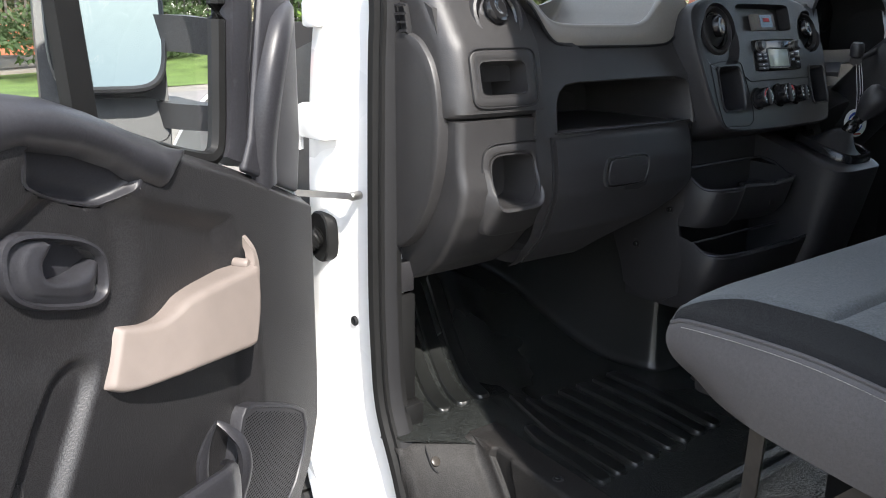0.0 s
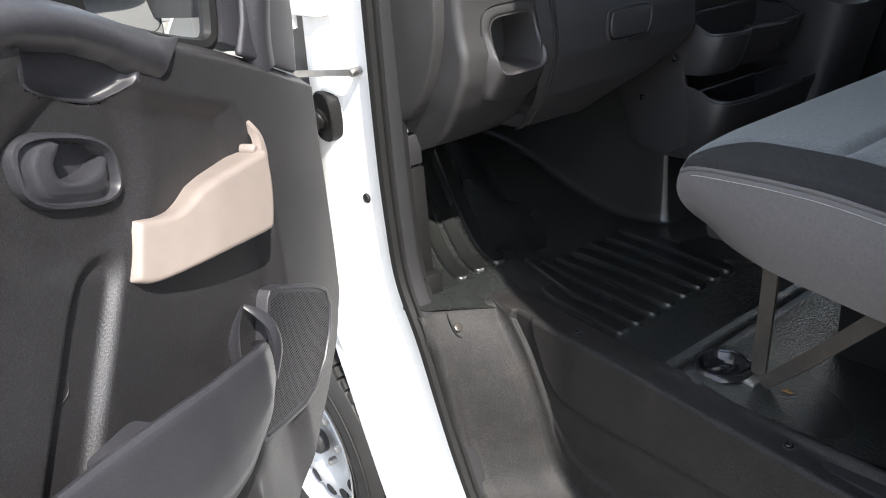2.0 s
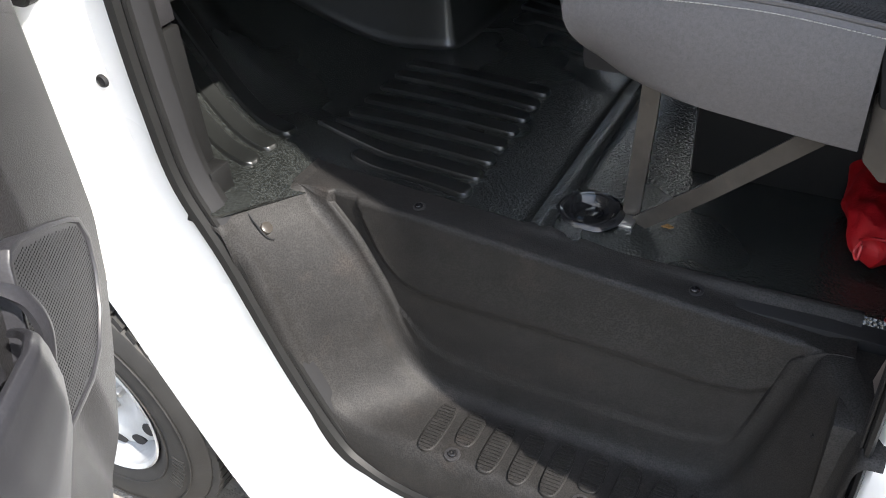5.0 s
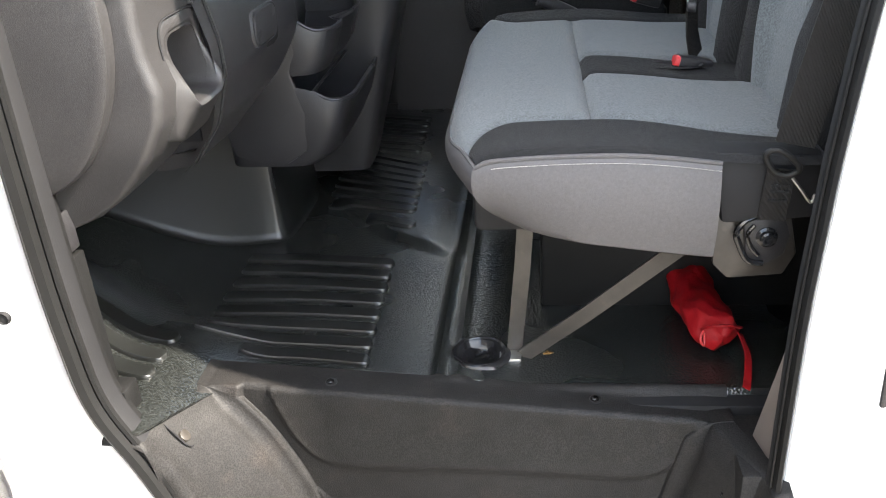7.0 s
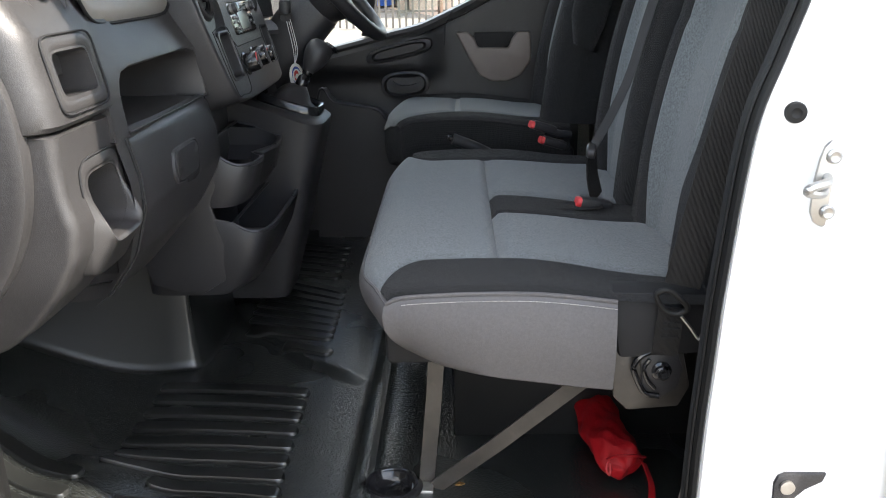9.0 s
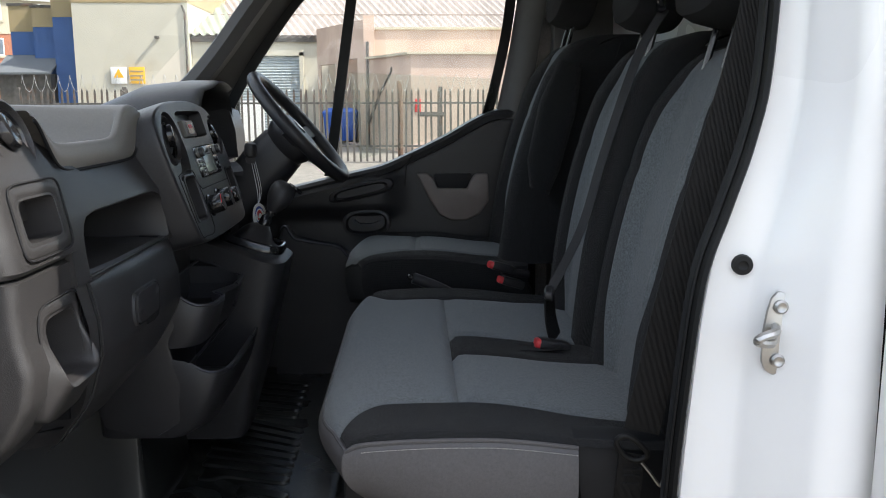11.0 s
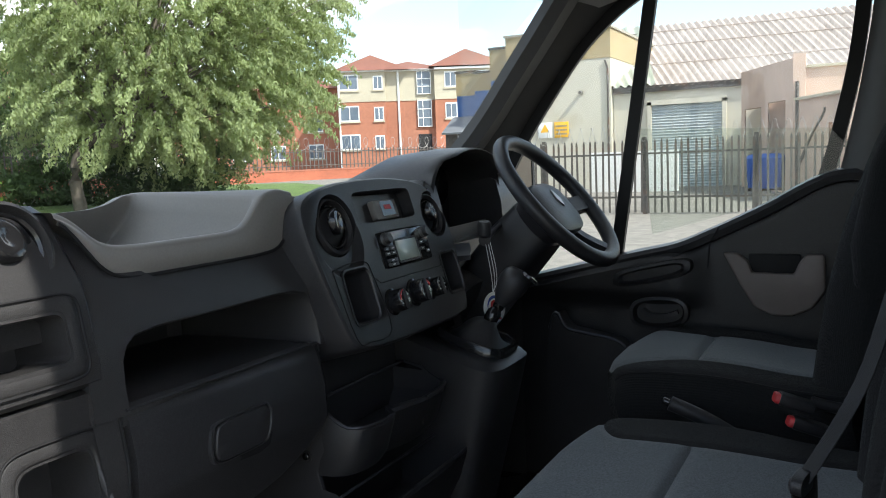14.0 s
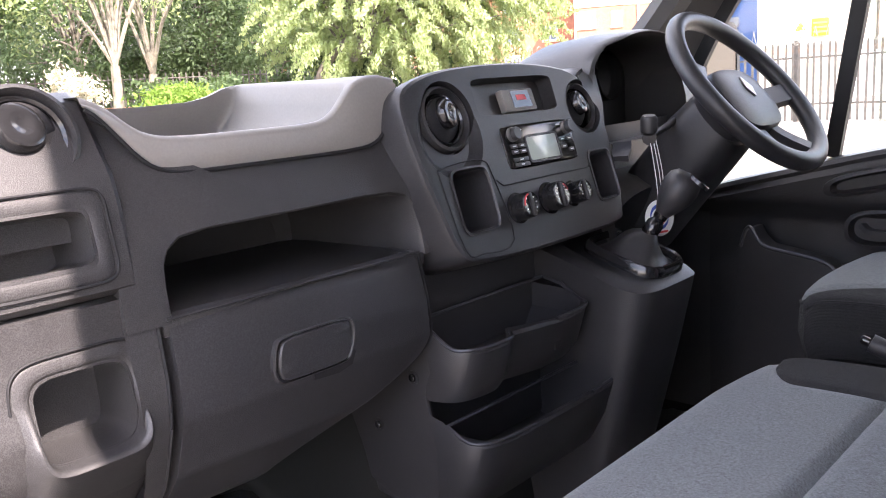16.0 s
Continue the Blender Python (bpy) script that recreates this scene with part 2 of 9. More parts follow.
def sheet(nu, nv, f, thick=0.0):
    """A surface f(u, v), u and v from 0 to 1, with an optional thickness downwards along its normal."""
    bm = bmesh.new()
    vs = [[bm.verts.new(f(i / nu, j / nv)) for j in range(nv + 1)] for i in range(nu + 1)]
    for i in range(nu):
        for j in range(nv):
            bm.faces.new((vs[i][j], vs[i + 1][j], vs[i + 1][j + 1], vs[i][j + 1]))
    if thick:
        bm.normal_update()
        bmesh.ops.solidify(bm, geom=bm.faces[:], thickness=thick)
        bmesh.ops.recalc_face_normals(bm, faces=bm.faces[:])
    return bm


def box(x0, x1, y0, y1, z0, z1, r=0.0, seg=2):
    bm = bmesh.new()
    bmesh.ops.create_cube(bm, size=1)
    for v in bm.verts:
        v.co = Vector(((x0 + x1) / 2 + v.co.x * (x1 - x0), (y0 + y1) / 2 + v.co.y * (y1 - y0), (z0 + z1) / 2 + v.co.z * (z1 - z0)))
    if r:
        bmesh.ops.bevel(bm, geom=bm.edges[:], offset=r, segments=seg, profile=0.5, affect="EDGES")
    return bm


def prism(points, push, r=0.0, seg=2):
    """A flat outline of 3D points, pushed along a vector, its edges rounded."""
    push = Vector(push)
    bm = bmesh.new()
    a = [bm.verts.new(p) for p in points]
    b = [bm.verts.new(Vector(p) + push) for p in points]
    n = len(a)
    bm.faces.new(a)
    bm.faces.new(list(reversed(b)))
    for i in range(n):
        bm.faces.new((a[i], b[i], b[(i + 1) % n], a[(i + 1) % n]))
    bmesh.ops.recalc_face_normals(bm, faces=bm.faces[:])
    if r:
        edges = [e for e in bm.edges if e.calc_face_angle(0) > 0.5]
        bmesh.ops.bevel(bm, geom=edges, offset=r, segments=seg, profile=0.5, affect="EDGES", clamp_overlap=True)
    return bm


def smooth_line(points, n=8, closed=False):
    """Points along a Catmull-Rom line through the given ones."""
    p = [Vector(q) for q in points]
    out = []
    m = len(p)
    for i in range(m if closed else m - 1):
        a, b, c, d = (p[(i - 1) % m], p[i], p[(i + 1) % m], p[(i + 2) % m]) if closed else (p[max(i - 1, 0)], p[i], p[i + 1], p[min(i + 2, m - 1)])
        for k in range(n):
            t = k / n
            out.append(0.5 * ((2 * b) + (c - a) * t + (2 * a - 5 * b + 4 * c - d) * t * t + (3 * b - a - 3 * c + d) * t**3))
    if not closed:
        out.append(p[-1].copy())
    return out


def frames_along(path, up, closed=False):
    out = []
    n = len(path)
    for i, p in enumerate(path):
        a, b = (path[i - 1], path[(i + 1) % n]) if closed else (path[max(i - 1, 0)], path[min(i + 1, n - 1)])
        t = (b - a).normalized()
        s = t.cross(up).normalized() if t.cross(up).length > 1e-5 else t.orthogonal().normalized()
        out.append((p, s, s.cross(t).normalized()))
    return out


def sweep(path, profile, up=(0, 0, 1), closed=False, scale=None):
    """A profile of (side, up) pairs carried along a path."""
    up = Vector(up)
    fr = frames_along([Vector(p) for p in path], up, closed)
    rs = []
    for i, (p, s, u) in enumerate(fr):
        k = scale(i / max(1, len(fr) - 1)) if scale else 1
        rs.append([p + s * a * k + u * b * k for a, b in profile])
    return rings(rs, loop=closed)


def circle(r, n=12, e=1.0):
    return [(r * math.cos(2 * math.pi * i / n), r * e * math.sin(2 * math.pi * i / n)) for i in range(n)]


def tube(path, r, n=10, up=(0, 0, 1), closed=False, scale=None):
    return sweep(path, circle(r, n), up, closed, scale)


def strap(path, w, t, up=(0, 0, 1)):
    """A flat band; its width lies across the path and across up."""
    return sweep(path, [(-w / 2, -t / 2), (w / 2, -t / 2), (w / 2, t / 2), (-w / 2, t / 2)], up)


def lathe(profile, centre, axis, n=28, caps=(True, True)):
    """A turned shape: (radius, height along axis) pairs."""
    axis = Vector(axis).normalized()
    u = axis.orthogonal().normalized()
    v = axis.cross(u)
    c = Vector(centre)
    return rings([[c + axis * h + (u * math.cos(2 * math.pi * k / n) + v * math.sin(2 * math.pi * k / n)) * max(r, 1e-4) for k in range(n)] for r, h in profile], caps)


def rrect(c, u, v, w, h, e=5.0, n=40, skew=0.0, out=0.0, nrm=None):
    """A rounded rectangle in the plane of u and v."""
    c, u, v = Vector(c), Vector(u), Vector(v)
    res = []
    for k in range(n):
        a = 2 * math.pi * (k + 0.5) / n
        x = math.copysign(abs(math.cos(a)) ** (2 / e), math.cos(a)) * w / 2
        y = math.copysign(abs(math.sin(a)) ** (2 / e), math.sin(a)) * h / 2
        res.append(c + u * (x + skew * y) + v * y + (nrm * out if nrm else Vector()))
    return res


def join(*bms):
    """One bmesh of several."""
    out = bmesh.new()
    for b in bms:
        me = bpy.data.meshes.new("tmp")
        b.to_mesh(me)
        b.free()
        out.from_mesh(me)
        bpy.data.meshes.remove(me)
    return out


def s01(a, b, x):
    t = min(1, max(0, (x - a) / (b - a)))
    return t * t * (3 - 2 * t)


def lerp(a, b, t):
    return a + (b - a) * t


def along(table, x):
    """A value read from (x, value) pairs with smooth steps between them."""
    if x <= table[0][0]:
        return table[0][1]
    for (a, p), (b, q) in zip(table, table[1:]):
        if x <= b:
            t = (x - a) / (b - a)
            return p + (q - p) * t
    return table[-1][1]


# ---- the van's shell ----
GROUND_Z = -0.15
# door opening on the passenger's side, as (x, y, z) from the top of the front pillar round to the top of the rear pillar
OPENING = [(0.30, 0.06, 2.02), (0.13, 0.01, 1.84), (-0.02, -0.025, 1.62), (-0.036, -0.03, 1.50), (-0.038, -0.035, 1.34), (-0.038, -0.04, 1.05), (-0.034, -0.04, 0.90), (-0.020, -0.04, 0.782),
           (0.034, -0.04, 0.658), (0.104, -0.04, 0.462), (0.172, -0.04, 0.315), (0.225, -0.04, 0.262), (0.315, -0.04, 0.233), (0.48, -0.04, 0.227), (0.70, -0.04, 0.226), (0.86, -0.035, 0.23),
           (0.925, -0.03, 0.27), (0.942, -0.025, 0.40), (0.944, -0.02, 0.62), (0.945, -0.02, 0.90), (0.951, -0.02, 1.05), (0.957, -0.02, 1.16), (0.974, -0.02, 1.34), (1.000, -0.02, 1.43), (1.024, -0.02, 1.51),
           (1.039, -0.02, 1.60), (1.043, -0.015, 1.79), (1.03, 0.02, 1.93), (0.97, 0.06, 2.02)]
# the outer edge of the white shell that goes with each point above
SKIN = [(0.20, -0.01, 2.07), (0.02, -0.03, 1.88), (-0.16, -0.05, 1.66), (-0.22, -0.055, 1.52), (-0.245, -0.06, 1.34), (-0.265, -0.06, 1.05), (-0.285, -0.07, 0.82), (-0.285, -0.085, 0.62),
        (-0.20, -0.10, 0.46), (-0.115, -0.105, 0.27), (-0.05, -0.105, 0.125), (-0.012, -0.105, 0.078), (0.10, -0.105, 0.068), (0.35, -0.105, 0.066), (0.65, -0.105, 0.066), (0.90, -0.105, 0.066),
        (1.10, -0.105, 0.09), (1.150, -0.105, 0.30), (1.163, -0.105, 0.60), (1.165, -0.105, 0.90), (1.165, -0.105, 1.05), (1.164, -0.105, 1.16), (1.161, -0.105, 1.34), (1.159, -0.105, 1.43), (1.155, -0.105, 1.51),
        (1.150, -0.105, 1.60), (1.133, -0.10, 1.79), (1.115, -0.07, 1.93), (1.05, -0.03, 2.06)]
van = thing("van_body", (0.5, 0.8, GROUND_Z), "white painted van cab shell with an open passenger doorway", "van")
op, sk = smooth_line(OPENING, 6), smooth_line(SKIN, 6)


def shell_ring(k):
    a, b = op[k], sk[k]
    s = k / (len(op) - 1)
    rear = s01(0.55, 0.68, s)
    rows = []
    # from inside the seal flange out over the jamb step to the outer skin and back behind it
    for t, o in ((0.0, 0.06 - 0.035 * rear), (0.0, 0.012), (0.05, 0.002), (0.30, 0.012 * rear), (0.36, 0.010 * rear), (0.44, -0.004 * rear), (0.52, -0.006 * rear), (0.62, -0.014 - 0.006 * rear), (0.70, -0.016 - 0.008 * rear), (0.84, -0.008 - 0.008 * rear), (0.94, -0.003), (0.985, 0.002), (1.0, 0.014), (1.0, 0.06)):
        p = a.lerp(b, t)
        rows.append(vec(p.x, p.y + o, p.z))
    return rows


bm = rings([shell_ring(k) for k in range(len(op))], closed=False)
bmesh.ops.recalc_face_normals(bm, faces=bm.faces[:])
part("door_jamb", bm, M_WHITE, van, "white painted door jamb and pillars")
# double rubber seal that runs round the opening
seal_path = [vec(p.x, p.y - 0.004, p.z) for p in op]
centre = vec(0.48, 0, 1.2)


def seal(path, prof, inward):
    rs = []
    for i, p in enumerate(path):
        a, b = path[max(0, i - 1)], path[min(len(path) - 1, i + 1)]
        t = (b - a).normalized()
        side = t.cross(vec(0, 1, 0)).normalized()
        if side.dot(centre - p) < 0:
            side = -side
        rear = s01(0.54, 0.64, i / (len(path) - 1))
        rs.append([p + side * (u + inward) * (1 - 0.55 * rear) + vec(0, v if v < 0.008 else lerp(v, 0.010, rear), 0) for u, v in prof])
    return rings(rs)


part("door_seal", seal(seal_path, [(-0.012, 0.0), (-0.010, -0.014), (-0.002, -0.020), (0.008, -0.016), (0.011, -0.004), (0.014, -0.006), (0.019, -0.004), (0.021, 0.01), (0.020, 0.04), (-0.01, 0.04)], 0.006), M_RUBBER, van, "black rubber door seal")
part("seal_flock", seal(seal_path, [(0.015, 0.006), (0.018, 0.0), (0.022, 0.005), (0.023, 0.028), (0.015, 0.028)], 0.006), M_VOID, van, "flocked inner lip of the seal")
# lower wing, wheel arch lining and underside
part("wheel_arch", sheet(16, 4, lambda u, v: vec(-0.43 + 0.42 * math.cos(math.pi * u), 0.40 - 0.48 * v, 0.20 + 0.44 * math.sin(math.pi * u))), M_VOID, van, "dark wheel arch lining")
part("underbody", box(-0.9, 1.6, 0.10, 1.75, 0.02, 0.30, 0.02), M_VOID, van, "dark underbody")


def wing(u, v):
    x = lerp(-1.15, -0.20, u)
    arch = 0.20 + math.sqrt(max(0.0, 0.41**2 - (x + 0.43) ** 2)) if abs(x + 0.43) < 0.41 else 0.16
    z = lerp(arch, 1.05 + 0.12 * s01(-1.1, -0.2, x), v)
    return vec(x, -0.105 + 0.02 * (1 - v) ** 6 - 0.02 * math.sin(math.pi * v) + 0.25 * s01(-0.75, -1.15, x), z)


part("wing", sheet(40, 14, wing, -0.004), M_WHITE, van, "white front wing")
# outer skin and the body behind the cab
part("rear_panel", box(1.150, 3.4, -0.150, -0.115, 0.12, 2.75, 0.008), M_WHITE, van, "white load body side")
part("gap_strip", box(1.120, 1.24, -0.066, -0.03, 0.10, 2.6, 0.006), M_RUBBER, van, "black rubber strip between cab and load body")
part("rear_panel_front", box(1.246, 1.30, -0.113, 1.9, 0.12, 2.75, 0.004), M_WHITE, van, "front wall of the load body")
part("rear_panel", box(1.30, 3.4, 1.865, 1.90, 0.12, 2.75, 0.008), M_WHITE, van, "white load body side")
part("load_roof", box(1.246, 3.4, -0.150, 1.90, 2.752, 2.79, 0.012), M_WHITE, van, "white load body roof")
part("load_floor", box(1.30, 3.4, -0.113, 1.863, 0.55, 0.64, 0.006), M_VOID, van, "dark load floor")
for y0, y1 in ((-0.150, 0.868), (0.882, 1.90)):
    rd = part("rear_door", box(3.402, 3.44, y0, y1, 0.40, 2.74, 0.010), M_WHITE, van, "white rear door")
    part("door_handle", box(3.441, 3.462, 0.80 if y0 < 0 else 0.90, 0.85 if y0 < 0 else 0.95, 1.25, 1.45, 0.006), M_SMOOTH, rd)
part("chassis_rail", box(1.0, 3.4, 0.30, 0.42, 0.10, 0.30, 0.01), M_VOID, van)
part("chassis_rail", box(1.0, 3.4, 1.35, 1.47, 0.10, 0.30, 0.01), M_VOID, van)
bk = part("gap_bracket", prism([(1.136, -0.094, 1.692), (1.142, -0.101, 1.692), (1.172, -0.075, 1.692), (1.180, -0.062, 1.692)], (0, 0, 0.040), 0.002), M_ALU, van, "dull aluminium bracket across the gap")
for z in (1.688, 1.7325):
    part("flange", prism([(1.134, -0.094, z), (1.141, -0.104, z), (1.176, -0.076, z), (1.184, -0.062, z)], (0, 0, 0.0035), 0.001), M_STEEL, bk)
part("rivet", lathe([(0.006, 0), (0.0055, 0.002), (0.003, 0.003), (0.0, 0.003)], (1.156, -0.0890, 1.712), (0.655, -0.755, 0), 14), M_STEEL, bk)
# roof and far side
part("roof", sheet(12, 12, lambda u, v: vec(lerp(0.02, 1.30, u), lerp(0.02, 1.72, v), 2.13 + 0.05 * math.sin(math.pi * v) + 0.02 * u), 0.03), M_WHITE, van, "white roof skin")


def headlining(u, v):
    x, y = lerp(0.20, 1.34, u), lerp(0.04, 1.70, v)
    return vec(x, y, 2.10 - 0.09 * s01(0.12, 0.0, v) - 0.09 * s01(0.88, 1.0, v) - 0.05 * s01(0.25, 0.0, u))


part("headliner", sheet(20, 24, headlining, 0.01), M_HEAD, van, "grey fabric roof lining")
part("bulkhead", box(1.26, 1.30, 0.0, 1.72, 0.65, 2.12, 0.01), M_VOID, van, "dark bulkhead behind the seats")
part("floor_pan", box(-0.6, 1.27, 0.13, 1.70, 0.58, 0.665, 0.004), M_VOID, van)
part("firewall", box(-0.66, -0.62, 0.0, 1.72, 0.4, 1.5, 0.004), M_VOID, van)
# bonnet and scuttle ahead of the windscreen
part("bonnet", sheet(14, 14, lambda u, v: vec(lerp(-0.62, -1.20, u), lerp(-0.02, 1.74, v), 1.42 - 0.30 * u * u - 0.06 * (2 * v - 1) ** 2), -0.01), M_WHITE, van, "white bonnet")
part("scuttle", box(-0.66, -0.42, 0.0, 1.72, 1.36, 1.43, 0.01), M_VOID, van, "black scuttle panel")


def pillar(ya, yb, dy, mirror):
    """The trim of a windscreen pillar."""
    sx = 0.035 if ya > 1 else 0.0
    path = smooth_line([(-0.42 + sx, ya, 1.33), (-0.09 + sx, ya, 1.62), (0.10 + sx, (ya + yb) / 2, 1.845), (0.24 + sx, yb, 2.02), (0.30 + sx, yb, 2.09)], 6)
    prof = [(-0.035, -0.02), (-0.028, 0.014), (0.0, 0.026), (0.034, 0.016), (0.045, -0.012), (0.03, -0.04), (-0.03, -0.04)]
    return sweep(path, [(a * mirror, b) for a, b in prof], (-0.75, 0, 0.66))


part("windscreen_pillar", pillar(1.63, 1.585, 0, 1), M_PILLARD, van, "dark grey windscreen pillar trim")
part("windscreen_pillar", pillar(0.07, 0.115, 0, -1), M_PILLARD, van, "dark grey windscreen pillar trim")
part("windscreen_header", sweep(smooth_line([(0.27, 0.08, 2.04), (0.20, 0.45, 2.10), (0.18, 0.85, 2.115), (0.20, 1.25, 2.10), (0.27, 1.62, 2.04)], 6), [(-0.03, -0.02), (0.03, -0.03), (0.05, 0.02), (-0.03, 0.04)]), M_HEAD, van, "grey header trim over the windscreen")
screen = part("windscreen", sheet(16, 16, lambda u, v: vec(lerp(-0.50, 0.255, u) - 0.10 * math.sin(math.pi * v), lerp(0.05, 1.65, v), lerp(1.30, 2.075, u))), M_SCREEN, van, "clear raked windscreen")
screen.visible_shadow = False

# pillar details
lock = thing("door_striker", (1.05, -0.05, 1.27), "worn steel door striker loop on a white pillar", "door striker")
part("plate", prism([(x, -0.058, z) for x, z in ((1.037, 1.256), (1.042, 1.244), (1.052, 1.238), (1.062, 1.241), (1.069, 1.252), (1.073, 1.28), (1.073, 1.305), (1.070, 1.328), (1.062, 1.339), (1.052, 1.340), (1.045, 1.332), (1.041, 1.318), (1.037, 1.29))], (0, -0.006, 0), 0.002), M_STEEL, lock)
part("loop", tube(smooth_line([(1.052, -0.060, 1.298), (1.044, -0.082, 1.296), (1.024, -0.090, 1.292), (1.022, -0.088, 1.286), (1.040, -0.080, 1.282), (1.052, -0.060, 1.282)], 5), 0.0055, 8), M_STEEL, lock)
for z in (1.322, 1.257):
    part("screw", lathe([(0.0085, 0.0), (0.0085, 0.004), (0.006, 0.006), (0.003, 0.004), (0.0, 0.004)], (1.055, -0.064, z), (0, -1, 0), 16), M_STEEL, lock)
tagged(part("pillar_plug", lathe([(0.0, 0.003), (0.004, 0.003), (0.006, 0.0045), (0.0115, 0.004), (0.0125, 0.0), (0.0125, -0.02)], (1.020, -0.033, 1.366), (-0.15, -1, 0), 24), M_RUBBER), "round black rubber plug in the white pillar", "plug")
tagged(part("pillar_hole", lathe([(0.0, 0.0008), (0.0075, 0.0008), (0.0085, 0.0025), (0.010, 0.0), (0.0095, -0.02)], (-0.108, -0.050, 0.935), (0, -1, 0), 20), M_VOID), "small dark round hole in the white front pillar", "hole")
strapth = thing("door_check_strap", (-0.13, -0.06, 1.177), "steel door check strap bolted to the white pillar", "check strap")
part("arm", strap(smooth_line([(-0.085, -0.064, 1.189), (-0.15, -0.082, 1.184), (-0.26, -0.108, 1.174)], 4), 0.012, 0.006, (0, 1, 0)), M_STEEL, strapth)
part("bolt", lathe([(0.0085, -0.01), (0.0085, 0.010), (0.006, 0.014), (0.0, 0.014)], (-0.083, -0.056, 1.189), (0.2, -1, 0), 14), M_STEEL, strapth)
boot = thing("wiring_boot", (-0.14, -0.06, 1.08), "ribbed black rubber wiring boot between pillar and door", "wiring boot")
part("flange", rings([rrect((-0.188, -0.074, 1.093), (1, 0, 0), (0, 0, 1), w, h, 2.6, 28, out=o, nrm=vec(0, -1, 0)) for w, h, o in ((0.072, 0.100, -0.02), (0.072, 0.100, 0.002), (0.066, 0.094, 0.005), (0.056, 0.082, 0.003))]), M_RUBBER, boot)
bpath = smooth_line([(-0.186, -0.074, 1.096), (-0.190, -0.098, 1.085), (-0.203, -0.122, 1.066), (-0.232, -0.145, 1.05)], 10)
part("bellows", tube(bpath, 0.019, 14, scale=lambda s: 1 + 0.14 * math.sin(s * 60)), M_RUBBER, boot)
hinge = part("hinge_leaf", box(-0.225, -0.130, -0.098, -0.055, 1.286, 1.352, 0.010), M_WHITE, van, "white painted door hinge")
part("hinge_leaf", box(-0.215, -0.165, -0.085, -0.045, 1.49, 1.54, 0.008), M_WHITE, van, "white painted upper hinge")
part("knuckle", lathe([(0.012, 0), (0.012, 0.062)], (-0.232, -0.092, 1.262), (0, 0, 1), 14), M_WHITE, hinge)
clip = thing("seal_end_clip", (-0.03, 0.0, 1.03), "black plastic clip at the foot of the dashboard", "clip")
part("body", box(-0.045, -0.018, -0.014, 0.03, 1.005, 1.065, 0.003), M_SMOOTH, clip)
part("socket", rings([rrect((-0.030, -0.0145, 1.030), (1, 0, 0), (0, 0, 1), w, h, 6, 20, out=o, nrm=vec(0, -1, 0)) for w, h, o in ((0.018, 0.028, 0.0), (0.018, 0.028, 0.003), (0.012, 0.022, 0.003), (0.012, 0.022, -0.004))], caps=(False, True)), M_VOID, clip)
part("strip", box(-0.03, -0.015, -0.012, 0.03, 0.74, 1.0, 0.003), M_RUBBER, clip)
part("foot", box(-0.018, 0.012, -0.012, 0.03, 0.735, 0.785, 0.003), M_RUBBER, clip)

# ---- floor covering ----


def floor_z(x, y):
    z = 0.688
    # raised pad on the driver's half, cut off aslant
    z += 0.014 * s01(-0.016, 0.026, y - along([(-0.50, 1.40), (0.022, 1.004), (0.137, 0.871), (0.28, 0.70), (0.416, 0.609), (0.5, 0.56)], x)) * s01(0.47, 0.37, x)
    toe = s01(-0.03, -0.50, x)
    z += 0.16 * toe
    corner = s01(0.380, 0.195, y + 0.31 * min(0.05, x)) * s01(0.16, 0.0, x)
    z += 0.055 * corner + 0.10 * corner * s01(-0.05, -0.4, x)
    # double ridge across the floor in front of the seats
    z += 0.006 * math.exp(-(((x - 0.448) / 0.008) ** 2)) + 0.006 * math.exp(-(((x - 0.478) / 0.008) ** 2))
    z -= 0.012 * s01(0.50, 0.6, x)
    z -= 0.024 * s01(0.047, 0.036, math.hypot(x - 0.514, y - 0.243))
    z -= 0.04 * s01(0.166, 0.146, y) * s01(0.08, 0.2, x)
    return z


def floor_at(u, v):
    x = lerp(-0.50, 1.26, u)
    y = lerp((-0.045 if x > 0.0 else -0.045 + 0.055 * s01(0.0, -0.03, x)) + 0.16 * min(1.0, max(0.0, (x - 0.034) / 0.070)), 1.68, v)
    return vec(x, y, floor_z(x, y))


floor_mat = thing("floor_mat", (0.4, 0.8, 0.66), "black grained rubber floor mat with moulded ribs", "floor mat", kind="structure")
part("mat_sheet", sheet(210, 190, floor_at, 0.006), M_MAT, floor_mat)

tun = smooth_line([(-0.50, 0.592, 0), (-0.276, 0.632, 0), (-0.06, 0.674, 0), (0.020, 0.690, 0), (0.044, 0.700, 0), (0.054, 0.722, 0), (0.060, 0.80, 0), (0.062, 0.98, 0)], 8)


def tun_ring(z, d):
    res = []
    for i, p in enumerate(tun):
        a, b = tun[max(0, i - 1)], tun[min(len(tun) - 1, i + 1)]
        t = (b - a).normalized()
        base = floor_z(p.x, p.y)
        res.append(vec(p.x + t.y * d, p.y - t.x * d, max(base - 0.003, 0.0) + z))
    return res


part("tunnel_cover", rings([tun_ring(z, d) for z, d in ((0.0, 0.022), (0.003, 0.012), (0.010, 0.004), (0.024, 0.0), (0.12, -0.010), (0.34, -0.025))], closed=False), M_RIB, floor_mat, "black rubber over the floor tunnel", sharp=60)


RIB_SIDE = [(-1, 0), (-0.96, 0.45), (-0.90, 0.82), (-0.80, 1), (-0.4, 0.95), (0, 0.93), (0.4, 0.95), (0.80, 1), (0.90, 0.82), (0.96, 0.45), (1, 0)]


